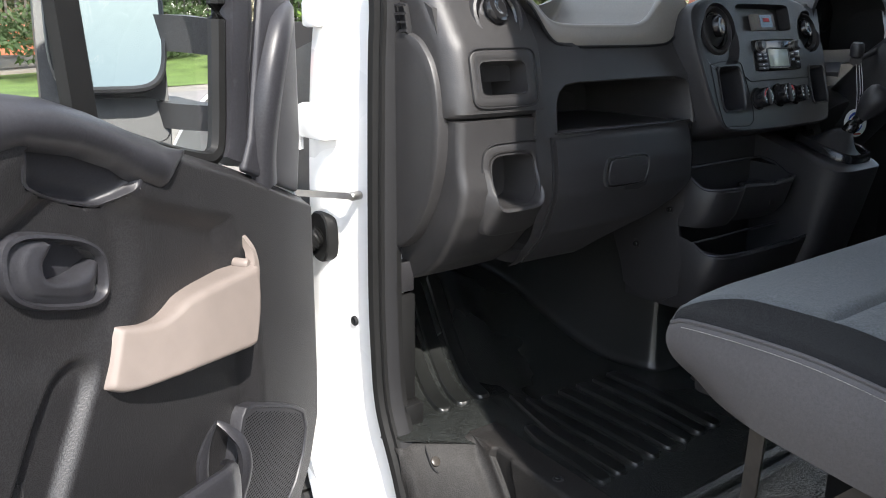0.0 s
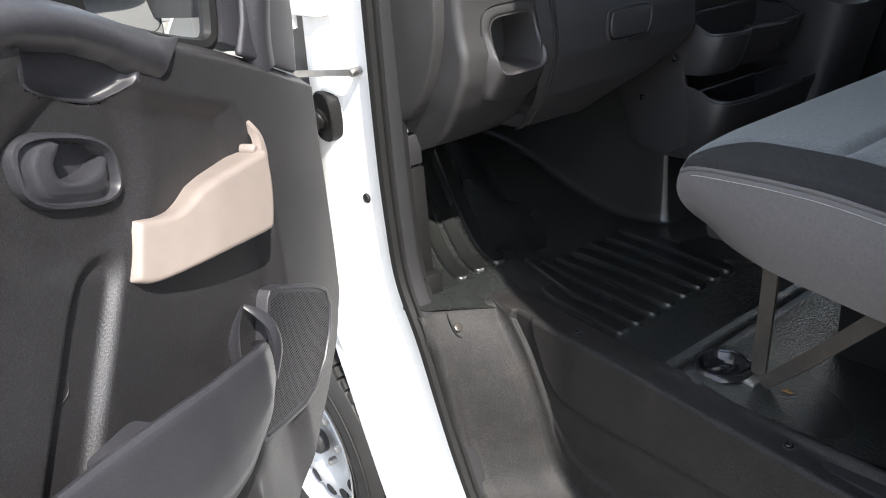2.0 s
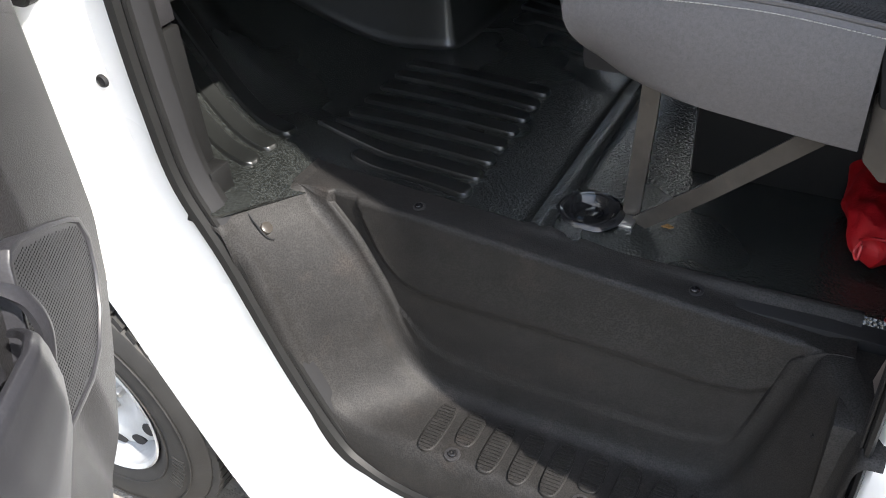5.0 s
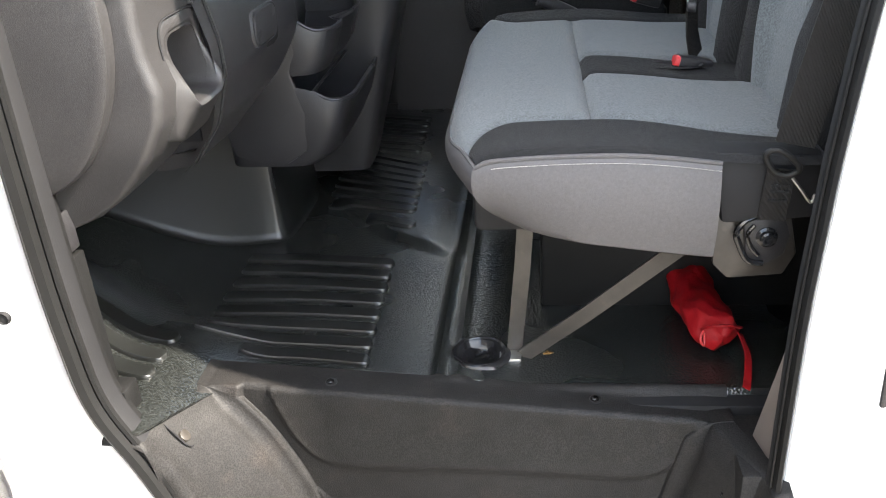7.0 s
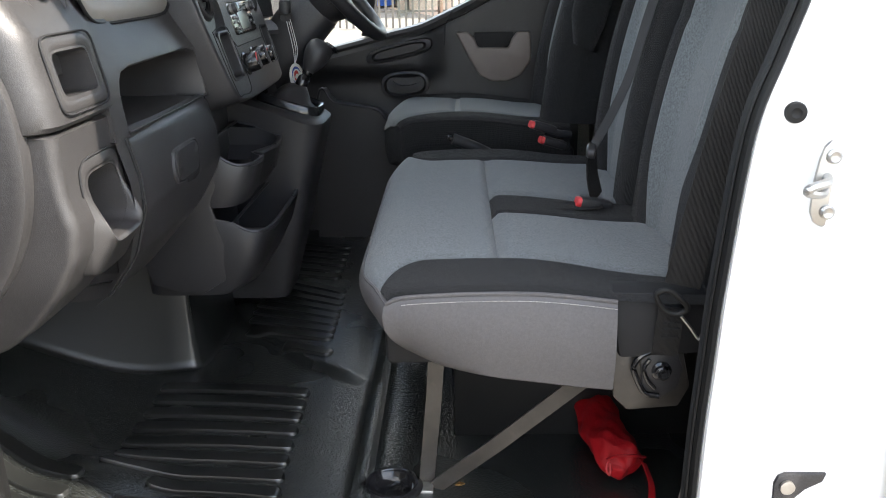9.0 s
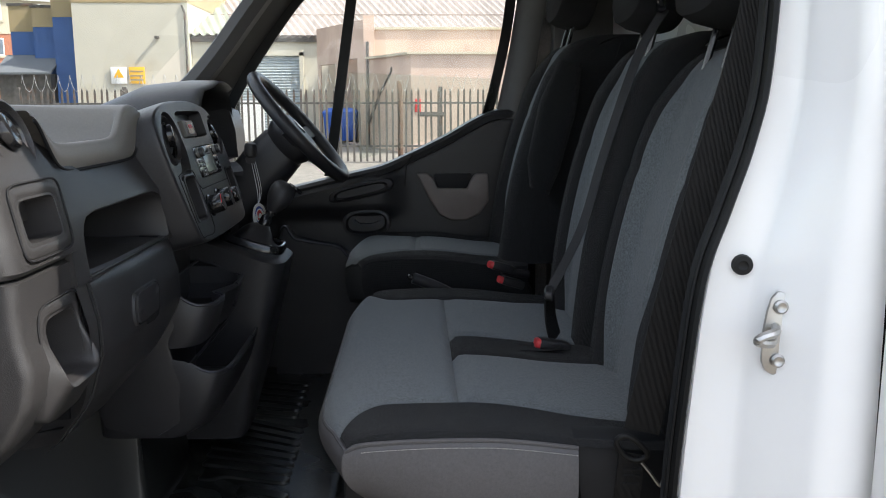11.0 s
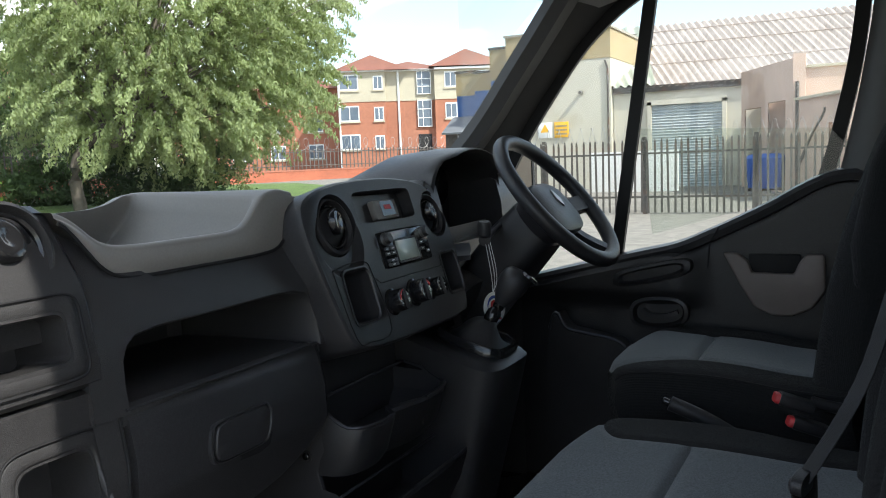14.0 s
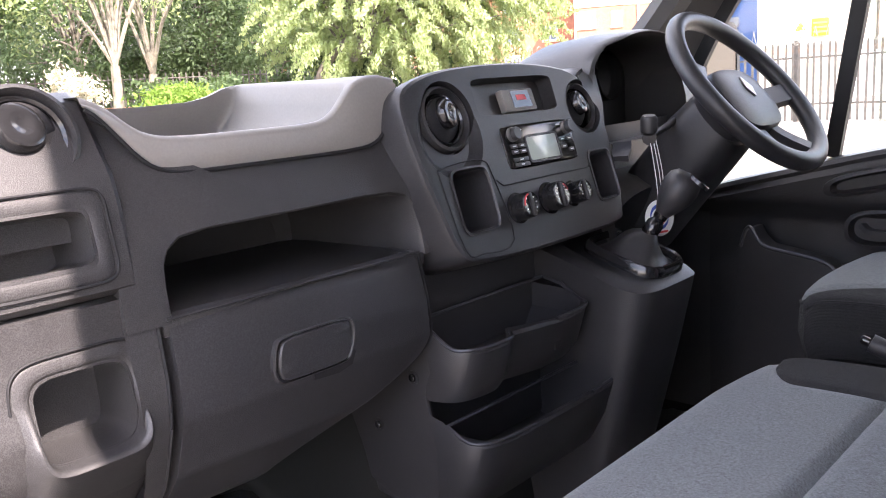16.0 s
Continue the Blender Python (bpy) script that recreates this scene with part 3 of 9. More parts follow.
def rib(a, b, w=0.020, h=0.0070, bend=0.0):
    """A moulded bar with rounded ends that lies on the mat."""
    a, b = Vector(a), Vector(b)
    n = 26
    side = vec(-(b - a).y, (b - a).x, 0).normalized()
    rs = []
    for i in range(n + 1):
        t = 0.5 - 0.5 * math.cos(math.pi * i / n)
        p = a.lerp(b, t) + side * bend * math.sin(math.pi * t)
        far = min(t, 1 - t) * (b - a).length / (w / 2)
        end = math.sqrt(max(0.0, 1 - max(0.0, 1 - far) ** 2)) + 0.02
        row = []
        for k, rise in RIB_SIDE:
            q = p + side * (k * w / 2 * end)
            row.append(vec(q.x, q.y, floor_z(q.x, q.y) - 0.004 + (h + 0.004) * rise * min(1.0, end * 1.3)))
        rs.append(row)
    return rings(rs, closed=False)


for a, b in (((0.095, 0.232), (0.329, 0.211)), ((0.0, 0.276), (0.326, 0.261)), ((0.0, 0.328), (0.325, 0.312)), ((-0.006, 0.380), (0.324, 0.363)), ((-0.006, 0.434), (0.323, 0.414)), ((-0.004, 0.490), (0.322, 0.465)), ((-0.003, 0.545), (0.321, 0.516)), ((-0.005, 0.597), (0.320, 0.567))):
    part("rib", rib((*a, 0), (*b, 0), 0.034, bend=0.007), M_RIB, floor_mat)
for k in range(8):
    y = 0.877 + 0.0504 * k
    part("rib", rib((0.112 - 0.0014 * k, y, 0), (0.336 - 0.0009 * k, y - 0.066 - 0.009 * k, 0), 0.034 - 0.0008 * k, 0.0065), M_RIB, floor_mat)
part("rib", rib((0.221, 0.780, 0), (0.344, 0.728, 0), 0.033, 0.0065), M_RIB, floor_mat)
for k in range(6):
    y = 1.275 + 0.053 * k
    part("rib", rib((0.108, y, 0), (0.302, y - 0.056, 0), 0.033, 0.0065), M_RIB, floor_mat)
for a, b in (((-0.30, 0.287), (0.006, 0.193)), ((-0.303, 0.234), (0.006, 0.139)), ((-0.27, 0.172), (0.006, 0.091))):
    part("rib", rib((*a, 0), (*b, 0), 0.036), M_RIB, floor_mat)

# ---- the step well in the doorway ----
step = thing("sill_step_trim", (0.45, 0.03, 0.33), "dark grey moulded plastic step well in the doorway", "step trim", kind="structure")
# sections of the well in x and z: near the sill and at the foot of the riser, both from the front ramp over the tread to the rear ramp
OUTER = [(-0.020, 0.730), (0.010, 0.728), (0.034, 0.722), (0.050, 0.705), (0.078, 0.655), (0.104, 0.585), (0.124, 0.510), (0.146, 0.430), (0.178, 0.375), (0.225, 0.350), (0.300, 0.345), (0.45, 0.344), (0.60, 0.343), (0.72, 0.342), (0.82, 0.342),
         (0.885, 0.365), (0.912, 0.43), (0.922, 0.53), (0.927, 0.61), (0.931, 0.640), (0.940, 0.650), (0.960, 0.652)]
INNER = [(0.050, 0.722), (0.072, 0.720), (0.086, 0.714), (0.098, 0.698), (0.128, 0.660), (0.165, 0.600), (0.203, 0.510), (0.220, 0.450), (0.246, 0.395), (0.295, 0.357), (0.360, 0.345), (0.45, 0.344), (0.60, 0.343), (0.70, 0.343), (0.765, 0.352),
         (0.802, 0.392), (0.828, 0.470), (0.850, 0.560), (0.868, 0.632), (0.876, 0.652), (0.888, 0.658), (0.910, 0.660)]
sec_o = smooth_line([(x, 0, z) for x, z in OUTER], 9)
sec_i = smooth_line([(x, 0, z) for x, z in INNER], 9)
crease = [(p.x, p.z) for p in smooth_line([(0.190, 0, 0.672), (0.214, 0, 0.612), (0.248, 0, 0.570), (0.300, 0, 0.553), (0.42, 0, 0.551), (0.60, 0, 0.548), (0.74, 0, 0.541), (0.800, 0, 0.551), (0.836, 0, 0.586), (0.852, 0, 0.640)], 6)]
crease_low = [(p.x, p.z) for p in smooth_line([(0.262, 0, 0.470), (0.290, 0, 0.436), (0.345, 0, 0.418), (0.50, 0, 0.414), (0.68, 0, 0.414), (0.755, 0, 0.424), (0.79, 0, 0.452), (0.81, 0, 0.50)], 6)]


def top_z(x):
    return 0.718 - 0.062 * min(1.0, max(0.0, (x - 0.09) / 0.78))


def off_line(line, x, z):
    """Distance from a line, signed by whether the place lies above it."""
    d, above = 9.0, 1
    for (ax, az), (bx, bz) in zip(line, line[1:]):
        t = min(1, max(0, ((x - ax) * (bx - ax) + (z - az) * (bz - az)) / ((bx - ax) ** 2 + (bz - az) ** 2)))
        q = math.hypot(x - lerp(ax, bx, t), z - lerp(az, bz, t))
        if q < d:
            d, above = q, (bx - ax) * (z - az) - (bz - az) * (x - ax)
    return math.copysign(d, above)


def riser_y(x, z):
    """The riser leans back and has two moulded creases."""
    y = 0.098 + 0.006 * (z - 0.36) / 0.33
    d, e = off_line(crease, x, z), off_line(crease_low, x, z)
    y += 0.0050 * s01(0.006, -0.006, d) - 0.0022 * math.exp(-((d / 0.006) ** 2))
    y -= 0.0035 * s01(0.006, -0.006, e) + 0.0012 * math.exp(-((e / 0.006) ** 2))
    return y


def step_ring(k):
    o, i = sec_o[k], sec_i[k]
    t = (sec_i[min(k + 1, len(sec_i) - 1)] - sec_i[max(k - 1, 0)]).normalized()
    n = vec(-t.z, 0, t.x)
    r = min(0.026, 0.7 * max(0.0, top_z(i.x) - i.z) + 0.001)
    deep = s01(0.0, 0.04, top_z(o.x) - o.z)
    pts = [vec(o.x, -0.052, o.z - 0.10 * deep - 0.01), vec(o.x, -0.049, o.z - 0.040 * deep - 0.004), vec(o.x, -0.042, o.z - 0.012 * deep - 0.002), vec(o.x, -0.032, o.z - 0.002), vec(o.x, -0.022, o.z)]
    y_r = 0.098
    for j in range(1, 11):
        s = j / 10
        p = o.lerp(i, s)
        pts.append(vec(p.x, lerp(-0.022, y_r - r, s), p.z))
    for j in range(1, 7):
        a = math.pi / 2 * j / 6
        q = i + n * r * (1 - math.cos(a))
        pts.append(vec(q.x, y_r - r + r * math.sin(a), q.z))
    q = i + n * r
    zt = max(top_z(q.x), q.z)
    h = min(0.010, (zt - q.z) * 0.3)
    for j in range(1, 41):
        z = lerp(q.z, zt - h, j / 40)
        pts.append(vec(q.x, lerp(y_r, riser_y(q.x, z), min(1, j / 3)) if zt - q.z > 0.02 else y_r + 0.004 * j / 40, z))
    y_t = pts[-1].y
    for j in range(1, 5):
        a = math.pi / 2 * j / 4
        pts.append(vec(q.x, y_t + 0.010 * (1 - math.cos(a)), zt - h + h * math.sin(a)))
    rim = lerp(zt, max(zt, floor_z(q.x, 0.20) + 0.002), s01(0.15, 0.30, q.x))
    pts += [vec(q.x, 0.135, zt), vec(q.x, 0.150, zt), vec(q.x, 0.157, lerp(zt, rim, 0.5)), vec(q.x, 0.161, rim), vec(q.x, 0.170, rim), vec(q.x, 0.171, rim - 0.014)]
    return pts


part("step_shell", rings([step_ring(k) for k in range(len(sec_o))], closed=False), M_SILL, step, sharp=85)
part("step_back", box(0.90, 0.985, -0.010, 0.20, 0.40, 0.648, 0.006), M_SILL, step, "dark moulding behind the rear ramp")


def pad(x, y0, y1, z):
    w = 0.036
    bm0 = rings([rrect((x, (y0 + y1) / 2, z + o), (1, 0, 0), (0, 1, 0), w * k, (y1 - y0) - w * (1 - k), 3.2, 28) for o, k in ((-0.004, 1.0), (0.002, 1.0), (0.0035, 0.92))])
    bits_ = [bm0]
    n = int((y1 - y0) / 0.0062)
    for i in range(1, n):
        y = lerp(y0, y1, i / n)
        half = (w / 2 - 0.004) * min(1, math.sqrt(max(0.05, 1 - max(0, (abs(y - (y0 + y1) / 2) - ((y1 - y0) / 2 - 0.018)) / 0.018) ** 2)))
        bits_.append(box(x - half, x + half, y - 0.0014, y + 0.0014, z + 0.003, z + 0.0052))
    return join(*bits_)


for i in range(9):
    short = i in (1, 5, 9)
    part("tread_pad", pad(0.342 + i * 0.0533, -0.002 if short else -0.034, 0.071, 0.3440), M_SILL, step)


def screw_at(name, c, axis, parent, r=0.0085):
    w = part(name, lathe([(r * 1.35, -0.002), (r * 1.35, 0.0012), (r * 0.9, 0.0018), (r * 0.85, 0.0005), (0.0, 0.0005)], c, axis, 20), M_SMOOTH, parent)
    part("head", lathe([(r * 0.72, 0.0004), (r * 0.7, 0.0036), (r * 0.55, 0.0046), (r * 0.3, 0.0046), (r * 0.28, 0.002), (0.0, 0.002)], c, axis, 18), M_GLOSS, w, "dark metal screw head")
    return w


screw_at("screw_cup", (0.278, 0.133, top_z(0.278) - 0.001), (0, 0, 1), step)
screw_at("screw_cup", (0.702, 0.139, top_z(0.702) - 0.001), (0, 0, 1), step)
screw_at("screw_cup", (0.390, -0.022, 0.345), (0, 0, 1), step, 0.010)
screw_at("screw_cup", (0.607, -0.022, 0.345), (0, 0, 1), step, 0.010)
screw_at("screw_cup", (0.8885, 0.036, 0.575), (-0.95, -0.3, 0.15), step)
part("clip_stud", lathe([(0.010, -0.004), (0.0095, 0.002), (0.006, 0.0035), (0.0, 0.0035)], (0.076, 0.010, 0.690), (0.75, 0, 0.66), 20), M_STAY, step, "brown plastic clip stud")
part("clip_slot", tube(smooth_line([(0.050, 0.004, 0.7155), (0.064, -0.001, 0.7055), (0.080, 0.0, 0.682), (0.086, 0.010, 0.671), (0.080, 0.021, 0.682)], 5), 0.0016, 6), M_VOID, step)
# beige trim on the rear pillar inside the opening
part("pillar_foot_trim", sheet(10, 6, lambda u, v: vec(0.946 + 0.035 * u - 0.016 * v, -0.008 + (0.10 - 0.085 * u) * v, lerp(0.60, 0.985, u))), M_BEIGE, van, "pale grey trim inside the rear pillar")
# foot of the body below the rear pillar
body_cap = thing("corner_cap", (1.08, -0.115, 0.98), "black plastic fixing plate on the white body side", "fixing plate")
part("plate", prism([(1.012, -0.112, 0.930), (1.016, -0.112, 0.940), (1.024, -0.112, 0.944), (1.074, -0.112, 0.944), (1.070, -0.112, 0.932), (1.050, -0.112, 0.921), (1.034, -0.112, 0.904), (1.024, -0.112, 0.880), (1.021, -0.112, 0.852), (1.014, -0.112, 0.852)], (0, -0.006, 0), 0.002), M_SMOOTH, body_cap)
part("bolt", lathe([(0.009, 0), (0.009, 0.004), (0.005, 0.005), (0.0, 0.004)], (1.027, -0.119, 0.927), (0, -1, 0), 16), M_STEEL, body_cap)

# ---- front wheel ----
wheel = thing("front_wheel", (-0.43, 0.02, GROUND_Z), "road wheel with a black tyre and silver steel rim", "wheel")
WC = vec(-0.43, -0.098, 0.20)
tp = [(0.192, -0.02), (0.199, 0.004), (0.224, 0.018), (0.262, 0.024), (0.300, 0.018), (0.324, 0.002), (0.331, -0.02), (0.331, -0.10), (0.331, -0.17), (0.325, -0.195), (0.29, -0.215), (0.20, -0.20)]
tyre = part("tyre", lathe(tp, WC, (0, -1, 0), 72, (False, False)), M_TYRE, wheel)
blocks = []
for i in range(64):
    a = 2 * math.pi * i / 64
    for h0, h1, sh in ((0.002, -0.040, 0.0), (-0.050, -0.098, 0.5), (-0.108, -0.155, 0.0)):
        a0, a1 = a + sh * 0.07, a + 0.078 + sh * 0.07
        pr = [(a0, h0), (a1, h0 - 0.004), (a1, h1), (a0, h1 + 0.004)]
        inner = [WC + vec(math.cos(t) * 0.326, -h, math.sin(t) * 0.326) for t, h in pr]
        outer = [WC + vec(math.cos(t) * 0.343, -h, math.sin(t) * 0.343) for t, h in pr]
        blocks.append(rings([inner, outer], (False, True)))
part("tread", join(*blocks), M_TYRE, tyre, "black rubber tread blocks", flat=True)
for r in (0.230, 0.290):
    part("sidewall_ridge", tube([WC + vec(math.cos(2 * math.pi * k / 72) * r, -0.0205 if r < 0.25 else -0.0225, math.sin(2 * math.pi * k / 72) * r) for k in range(72)], 0.0022, 6, (0, 1, 0), closed=True), M_TYRE, tyre)
for k in range(9):
    a = -0.62 + 0.05 * k
    part("raised_bar", prism([WC + vec(math.cos(t) * r, -0.0215, math.sin(t) * r) for t, r in ((a, 0.246), (a + 0.032, 0.246), (a + 0.032, 0.276), (a, 0.276))], (0, -0.0035, 0)), M_TYRE, tyre)
part("rim", lathe([(0.193, 0.004), (0.202, 0.012), (0.198, 0.015), (0.190, 0.008), (0.186, -0.035), (0.178, -0.050), (0.170, -0.040), (0.160, -0.026), (0.140, -0.020), (0.125, -0.020), (0.108, -0.030), (0.092, -0.042), (0.075, -0.046), (0.0, -0.046)], WC, (0, -1, 0), 56, (False, True)), M_RIM, wheel, "silver steel rim")
for i in range(13):
    a = 2 * math.pi * i / 13
    c = WC + vec(math.cos(a) * 0.148, 0.0215, math.sin(a) * 0.148)
    part("rim_hole", rings([rrect(c, (math.cos(a), 0.05, math.sin(a)), (-math.sin(a), 0, math.cos(a)), w, h, 2.4, 20, out=o, nrm=vec(0, -1, 0)) for w, h, o in ((0.030, 0.042, -0.006), (0.030, 0.042, 0.0016), (0.027, 0.038, 0.0016))]), M_VOID, wheel, "dark hole in the rim")
part("hub_cap", lathe([(0.032, -0.03), (0.032, -0.008), (0.026, -0.002), (0.0, -0.002)], WC, (0, -1, 0), 28, (False, True)), M_SMOOTH, wheel, "black hub cap")
for i in range(5):
    a = 2 * math.pi * i / 5
    part("wheel_nut", lathe([(0.011, -0.04), (0.011, -0.016), (0.007, -0.011), (0.0, -0.011)], WC + vec(math.cos(a) * 0.065, 0.014, math.sin(a) * 0.065), (0, -1, 0), 6), M_STEEL, wheel)
for m in (Matrix.Translation((2.85, 0.16, 0)), Matrix.Translation((-0.86, 1.75, 0)) @ Matrix.Rotation(math.pi, 4, "Z"), Matrix.Translation((1.99, 1.59, 0)) @ Matrix.Rotation(math.pi, 4, "Z")):
    copy_thing(wheel, m)

# ---- passenger door, standing open ----
DH = vec(-0.14, -0.09, 0.0)
DS, DN = vec(0.545, -0.838, 0).normalized(), vec(0.838, 0.545, 0).normalized()


def D(s, z, o=0.0):
    """A place on the open door: s from the hinge, z up, o out of the inner face."""
    p = DH + DS * s + DN * o
    return vec(p.x, p.y, z)


door = thing("passenger_door", tuple(D(0.1, GROUND_Z + 0.3)), "open van door with black moulded inner trim and a tall window", "van door")
edge = smooth_line([(0.10, 0, 1.23), (0.072, 0, 1.195), (0.050, 0, 1.12), (0.042, 0, 1.05), (0.045, 0, 0.95), (0.055, 0, 0.84), (0.062, 0, 0.76), (0.095, 0, 0.68), (0.16, 0, 0.60), (0.235, 0, 0.525), (0.30, 0, 0.445), (0.37, 0, 0.365), (0.45, 0, 0.285), (0.55, 0, 0.245), (1.06, 0, 0.235)], 5)


def inside(pts, x, y):
    c = False
    for (x0, y0), (x1, y1) in zip(pts, pts[1:] + pts[:1]):
        if (y0 > y) != (y1 > y) and x < (x1 - x0) * (y - y0) / (y1 - y0) + x0:
            c = not c
    return c


rec_pts = [(p.x, p.z) for p in smooth_line([(0.684, 0, 1.372), (0.693, 0, 1.352), (0.693, 0, 1.334), (0.682, 0, 1.320), (0.636, 0, 1.300), (0.600, 0, 1.287), (0.572, 0, 1.279), (0.555, 0, 1.281), (0.518, 0, 1.297), (0.523, 0, 1.320), (0.56, 0, 1.345), (0.62, 0, 1.368)], 3, closed=True)]


def belt_z(s):
    return along([(0.0, 1.165), (0.095, 1.204), (0.19, 1.243), (0.288, 1.280), (0.413, 1.322), (0.505, 1.355), (0.592, 1.392), (0.658, 1.414), (0.718, 1.424), (0.85, 1.438), (1.08, 1.445)], s)


def trim_foot(s):
    lo = along([(0.04, 1.05), (0.06, 0.76), (0.095, 0.68), (0.16, 0.60), (0.235, 0.525), (0.30, 0.445), (0.37, 0.365), (0.45, 0.285), (0.55, 0.245), (1.06, 0.235)], s)
    if s < 0.06:
        lo = lerp(1.10, 0.76, s01(0.04, 0.06, s))
    return lo


def trim_out(s, z):
    """How far the trim stands out of the door's inner face."""
    hi, lo = belt_z(s) + 0.003, trim_foot(s)
    o = 0.0
    # raised rim at the front edge and below the window
    rim = max(s01(0.30, 0.24, s - 0.30 * max(0.0, z - 1.0)), s01(0.115, 0.075, hi - z - 0.06 * s01(0.62, 0.75, s)))
    o += -0.018 + 0.018 * rim
    # round over at the very top and the front edge
    o -= 0.020 * s01(0.018, 0.0, hi - z) + 0.014 * s01(0.014, 0.0, s - 0.04)
    # shallow upright groove with the plug, and the bowl for the lever
    gx = (s - (0.664 + 0.61 * (1.045 - z))) * 0.86
    o -= 0.019 * s01(0.052, 0.030, abs(gx)) * s01(0.056, 0.032, math.hypot(gx, max(0.0, z - 1.045)))
    o -= 0.012 * s01(0.16, 0.10, math.hypot(s - 0.65, z - 1.215))
    o += 0.022 * s01(0.70, 0.60, z) * s01(0.30, 0.42, s) * s01(0.0, 0.05, z - lo)
    # a second, lower swelling that ends in a curved edge
    o += 0.020 * s01(-0.012, 0.016, s - along([(0.40, 0.70), (0.455, 0.55), (0.49, 0.50), (0.53, 0.46), (0.60, 0.445)], z)) * s01(0.62, 0.56, z)
    return o


def trim(u, v):
    """The inner trim: a swelling at the top, a hollow middle, the lower edge cut to the sill."""
    s = lerp(0.04, 1.06, u)
    hi, lo = belt_z(s) + 0.003, trim_foot(s)
    z = lerp(lo, hi, v)
    o = trim_out(s, z)
    if inside(rec_pts, s, z) and z < hi - 0.03:
        o = -0.055
    lx, lz = s - 0.647, z - 1.2135 - 0.30 * (s - 0.647)
    if (abs(lx) / 0.070) ** 3 + (abs(lz) / 0.038) ** 3 < 1:
        o = -0.050
    return D(s, z, o)


part("inner_trim", sheet(230, 230, trim), M_DOORTRIM, door, "black grained inner trim", sharp=75)
def skin_foot(s):
    return along([(0.03, 1.05), (0.07, 0.80), (0.11, 0.70), (0.175, 0.61), (0.25, 0.535), (0.315, 0.455), (0.385, 0.375), (0.465, 0.295), (0.565, 0.255), (1.10, 0.245)], s)


part("outer_skin", sheet(48, 20, lambda u, v: D(lerp(0.03, 1.10, u), lerp(skin_foot(lerp(0.03, 1.10, u)), belt_z(lerp(0.03, 1.10, u)), v), -0.115 - 0.03 * math.sin(math.pi * v)), 0.004), M_WHITE, door, "white painted outer skin")
ed = [(p.x, p.z) for p in edge]
part("door_edge", rings([[D(s + 0.012, z, -0.125), D(s - 0.010, z, -0.10), D(s - 0.012, z, -0.03), D(s + 0.002, z, -0.018)] for s, z in ed], closed=False), M_WHITE, door, "white painted door edge")
# capping with the pull recess


def cap_at(u, v):
    s = lerp(0.424, 1.06, u**1.25)
    hi = belt_z(s) + 0.004
    lo = along([(0.424, 1.328), (0.441, 1.309), (0.458, 1.289), (0.467, 1.280), (0.476, 1.279), (0.505, 1.292), (0.534, 1.306), (0.559, 1.323), (0.621, 1.348), (0.701, 1.366), (0.76, 1.358), (0.80, 1.34), (0.88, 1.30), (1.06, 1.27)], s)
    o = -0.030 + 0.048 * math.sin(math.pi * min(1, max(0, 0.08 + 0.86 * v))) ** 0.55
    o = lerp(-0.020 + 0.026 * s01(0.0, 0.18, v), o, s01(0.0, 0.16, u))
    return D(s, lerp(hi, lo, v), o - 0.008 * s01(0.008, 0.0, u))


part("armrest_cap", sheet(90, 18, cap_at), M_POCKET, door, "smooth black capping along the window", sharp=75)


def rec_ring(k, o):
    return [D(0.595 + (s - 0.595) * k, 1.325 + (z - 1.325) * k, trim_out(0.595 + (s - 0.595) * k, min(1.325 + (z - 1.325) * k, 1.345)) + o) for s, z in rec_pts]


part("pull_recess", rings([rec_ring(k, o) for k, o in ((1.07, -0.02), (1.062, 0.0012), (1.0, 0.0016), (0.97, -0.002), (0.94, -0.009), (0.88, -0.015), (0.80, -0.018), (0.5, -0.019))], caps=(False, True)), M_POCKET, door, "moulded pull recess", sharp=60)


# lever and its bowl
bez = part("lever_bezel", rings([rrect(D(0.647, 1.2135, o), DS + vec(0, 0, 0.30), vec(0, 0, 1), w, h, 3.0, 44) for w, h, o in ((0.168, 0.096, -0.04), (0.168, 0.096, -0.027), (0.162, 0.091, -0.018), (0.152, 0.083, -0.0165), (0.147, 0.078, -0.021), (0.144, 0.075, -0.044))], caps=(False, True)), M_POCKET, door, "rounded black bezel")
LEVER_IN = smooth_line([(0.656, 0, 1.250), (0.657, 0, 1.240), (0.666, 0, 1.228), (0.661, 0, 1.211), (0.638, 0, 1.203), (0.610, 0, 1.205), (0.582, 0, 1.213)], 6)
LEVER_OUT = smooth_line([(0.660, 0, 1.258), (0.698, 0, 1.262), (0.718, 0, 1.240), (0.708, 0, 1.200), (0.655, 0, 1.176), (0.600, 0, 1.160), (0.571, 0, 1.192)], 6)


def lever_at(u, v):
    """A C-shaped lever: a rounded inner lip, a flat face and a crease towards the bezel."""
    k = min(len(LEVER_IN) - 1, int(round(u * (len(LEVER_IN) - 1))))
    p = LEVER_IN[k].lerp(LEVER_OUT[k], v)
    o = along([(0.0, -0.042), (0.05, -0.024), (0.16, -0.0165), (0.30, -0.0145), (0.62, -0.0175), (0.72, -0.0205), (1.0, -0.0250)], v)
    return D(p.x, p.z, o - 0.016 * s01(0.05, 0.0, u) - 0.010 * s01(0.85, 1.0, u))


part("lever", sheet(len(LEVER_IN) - 1, 18, lever_at), M_POCKET, bez, "grey-black pull lever", sharp=60)
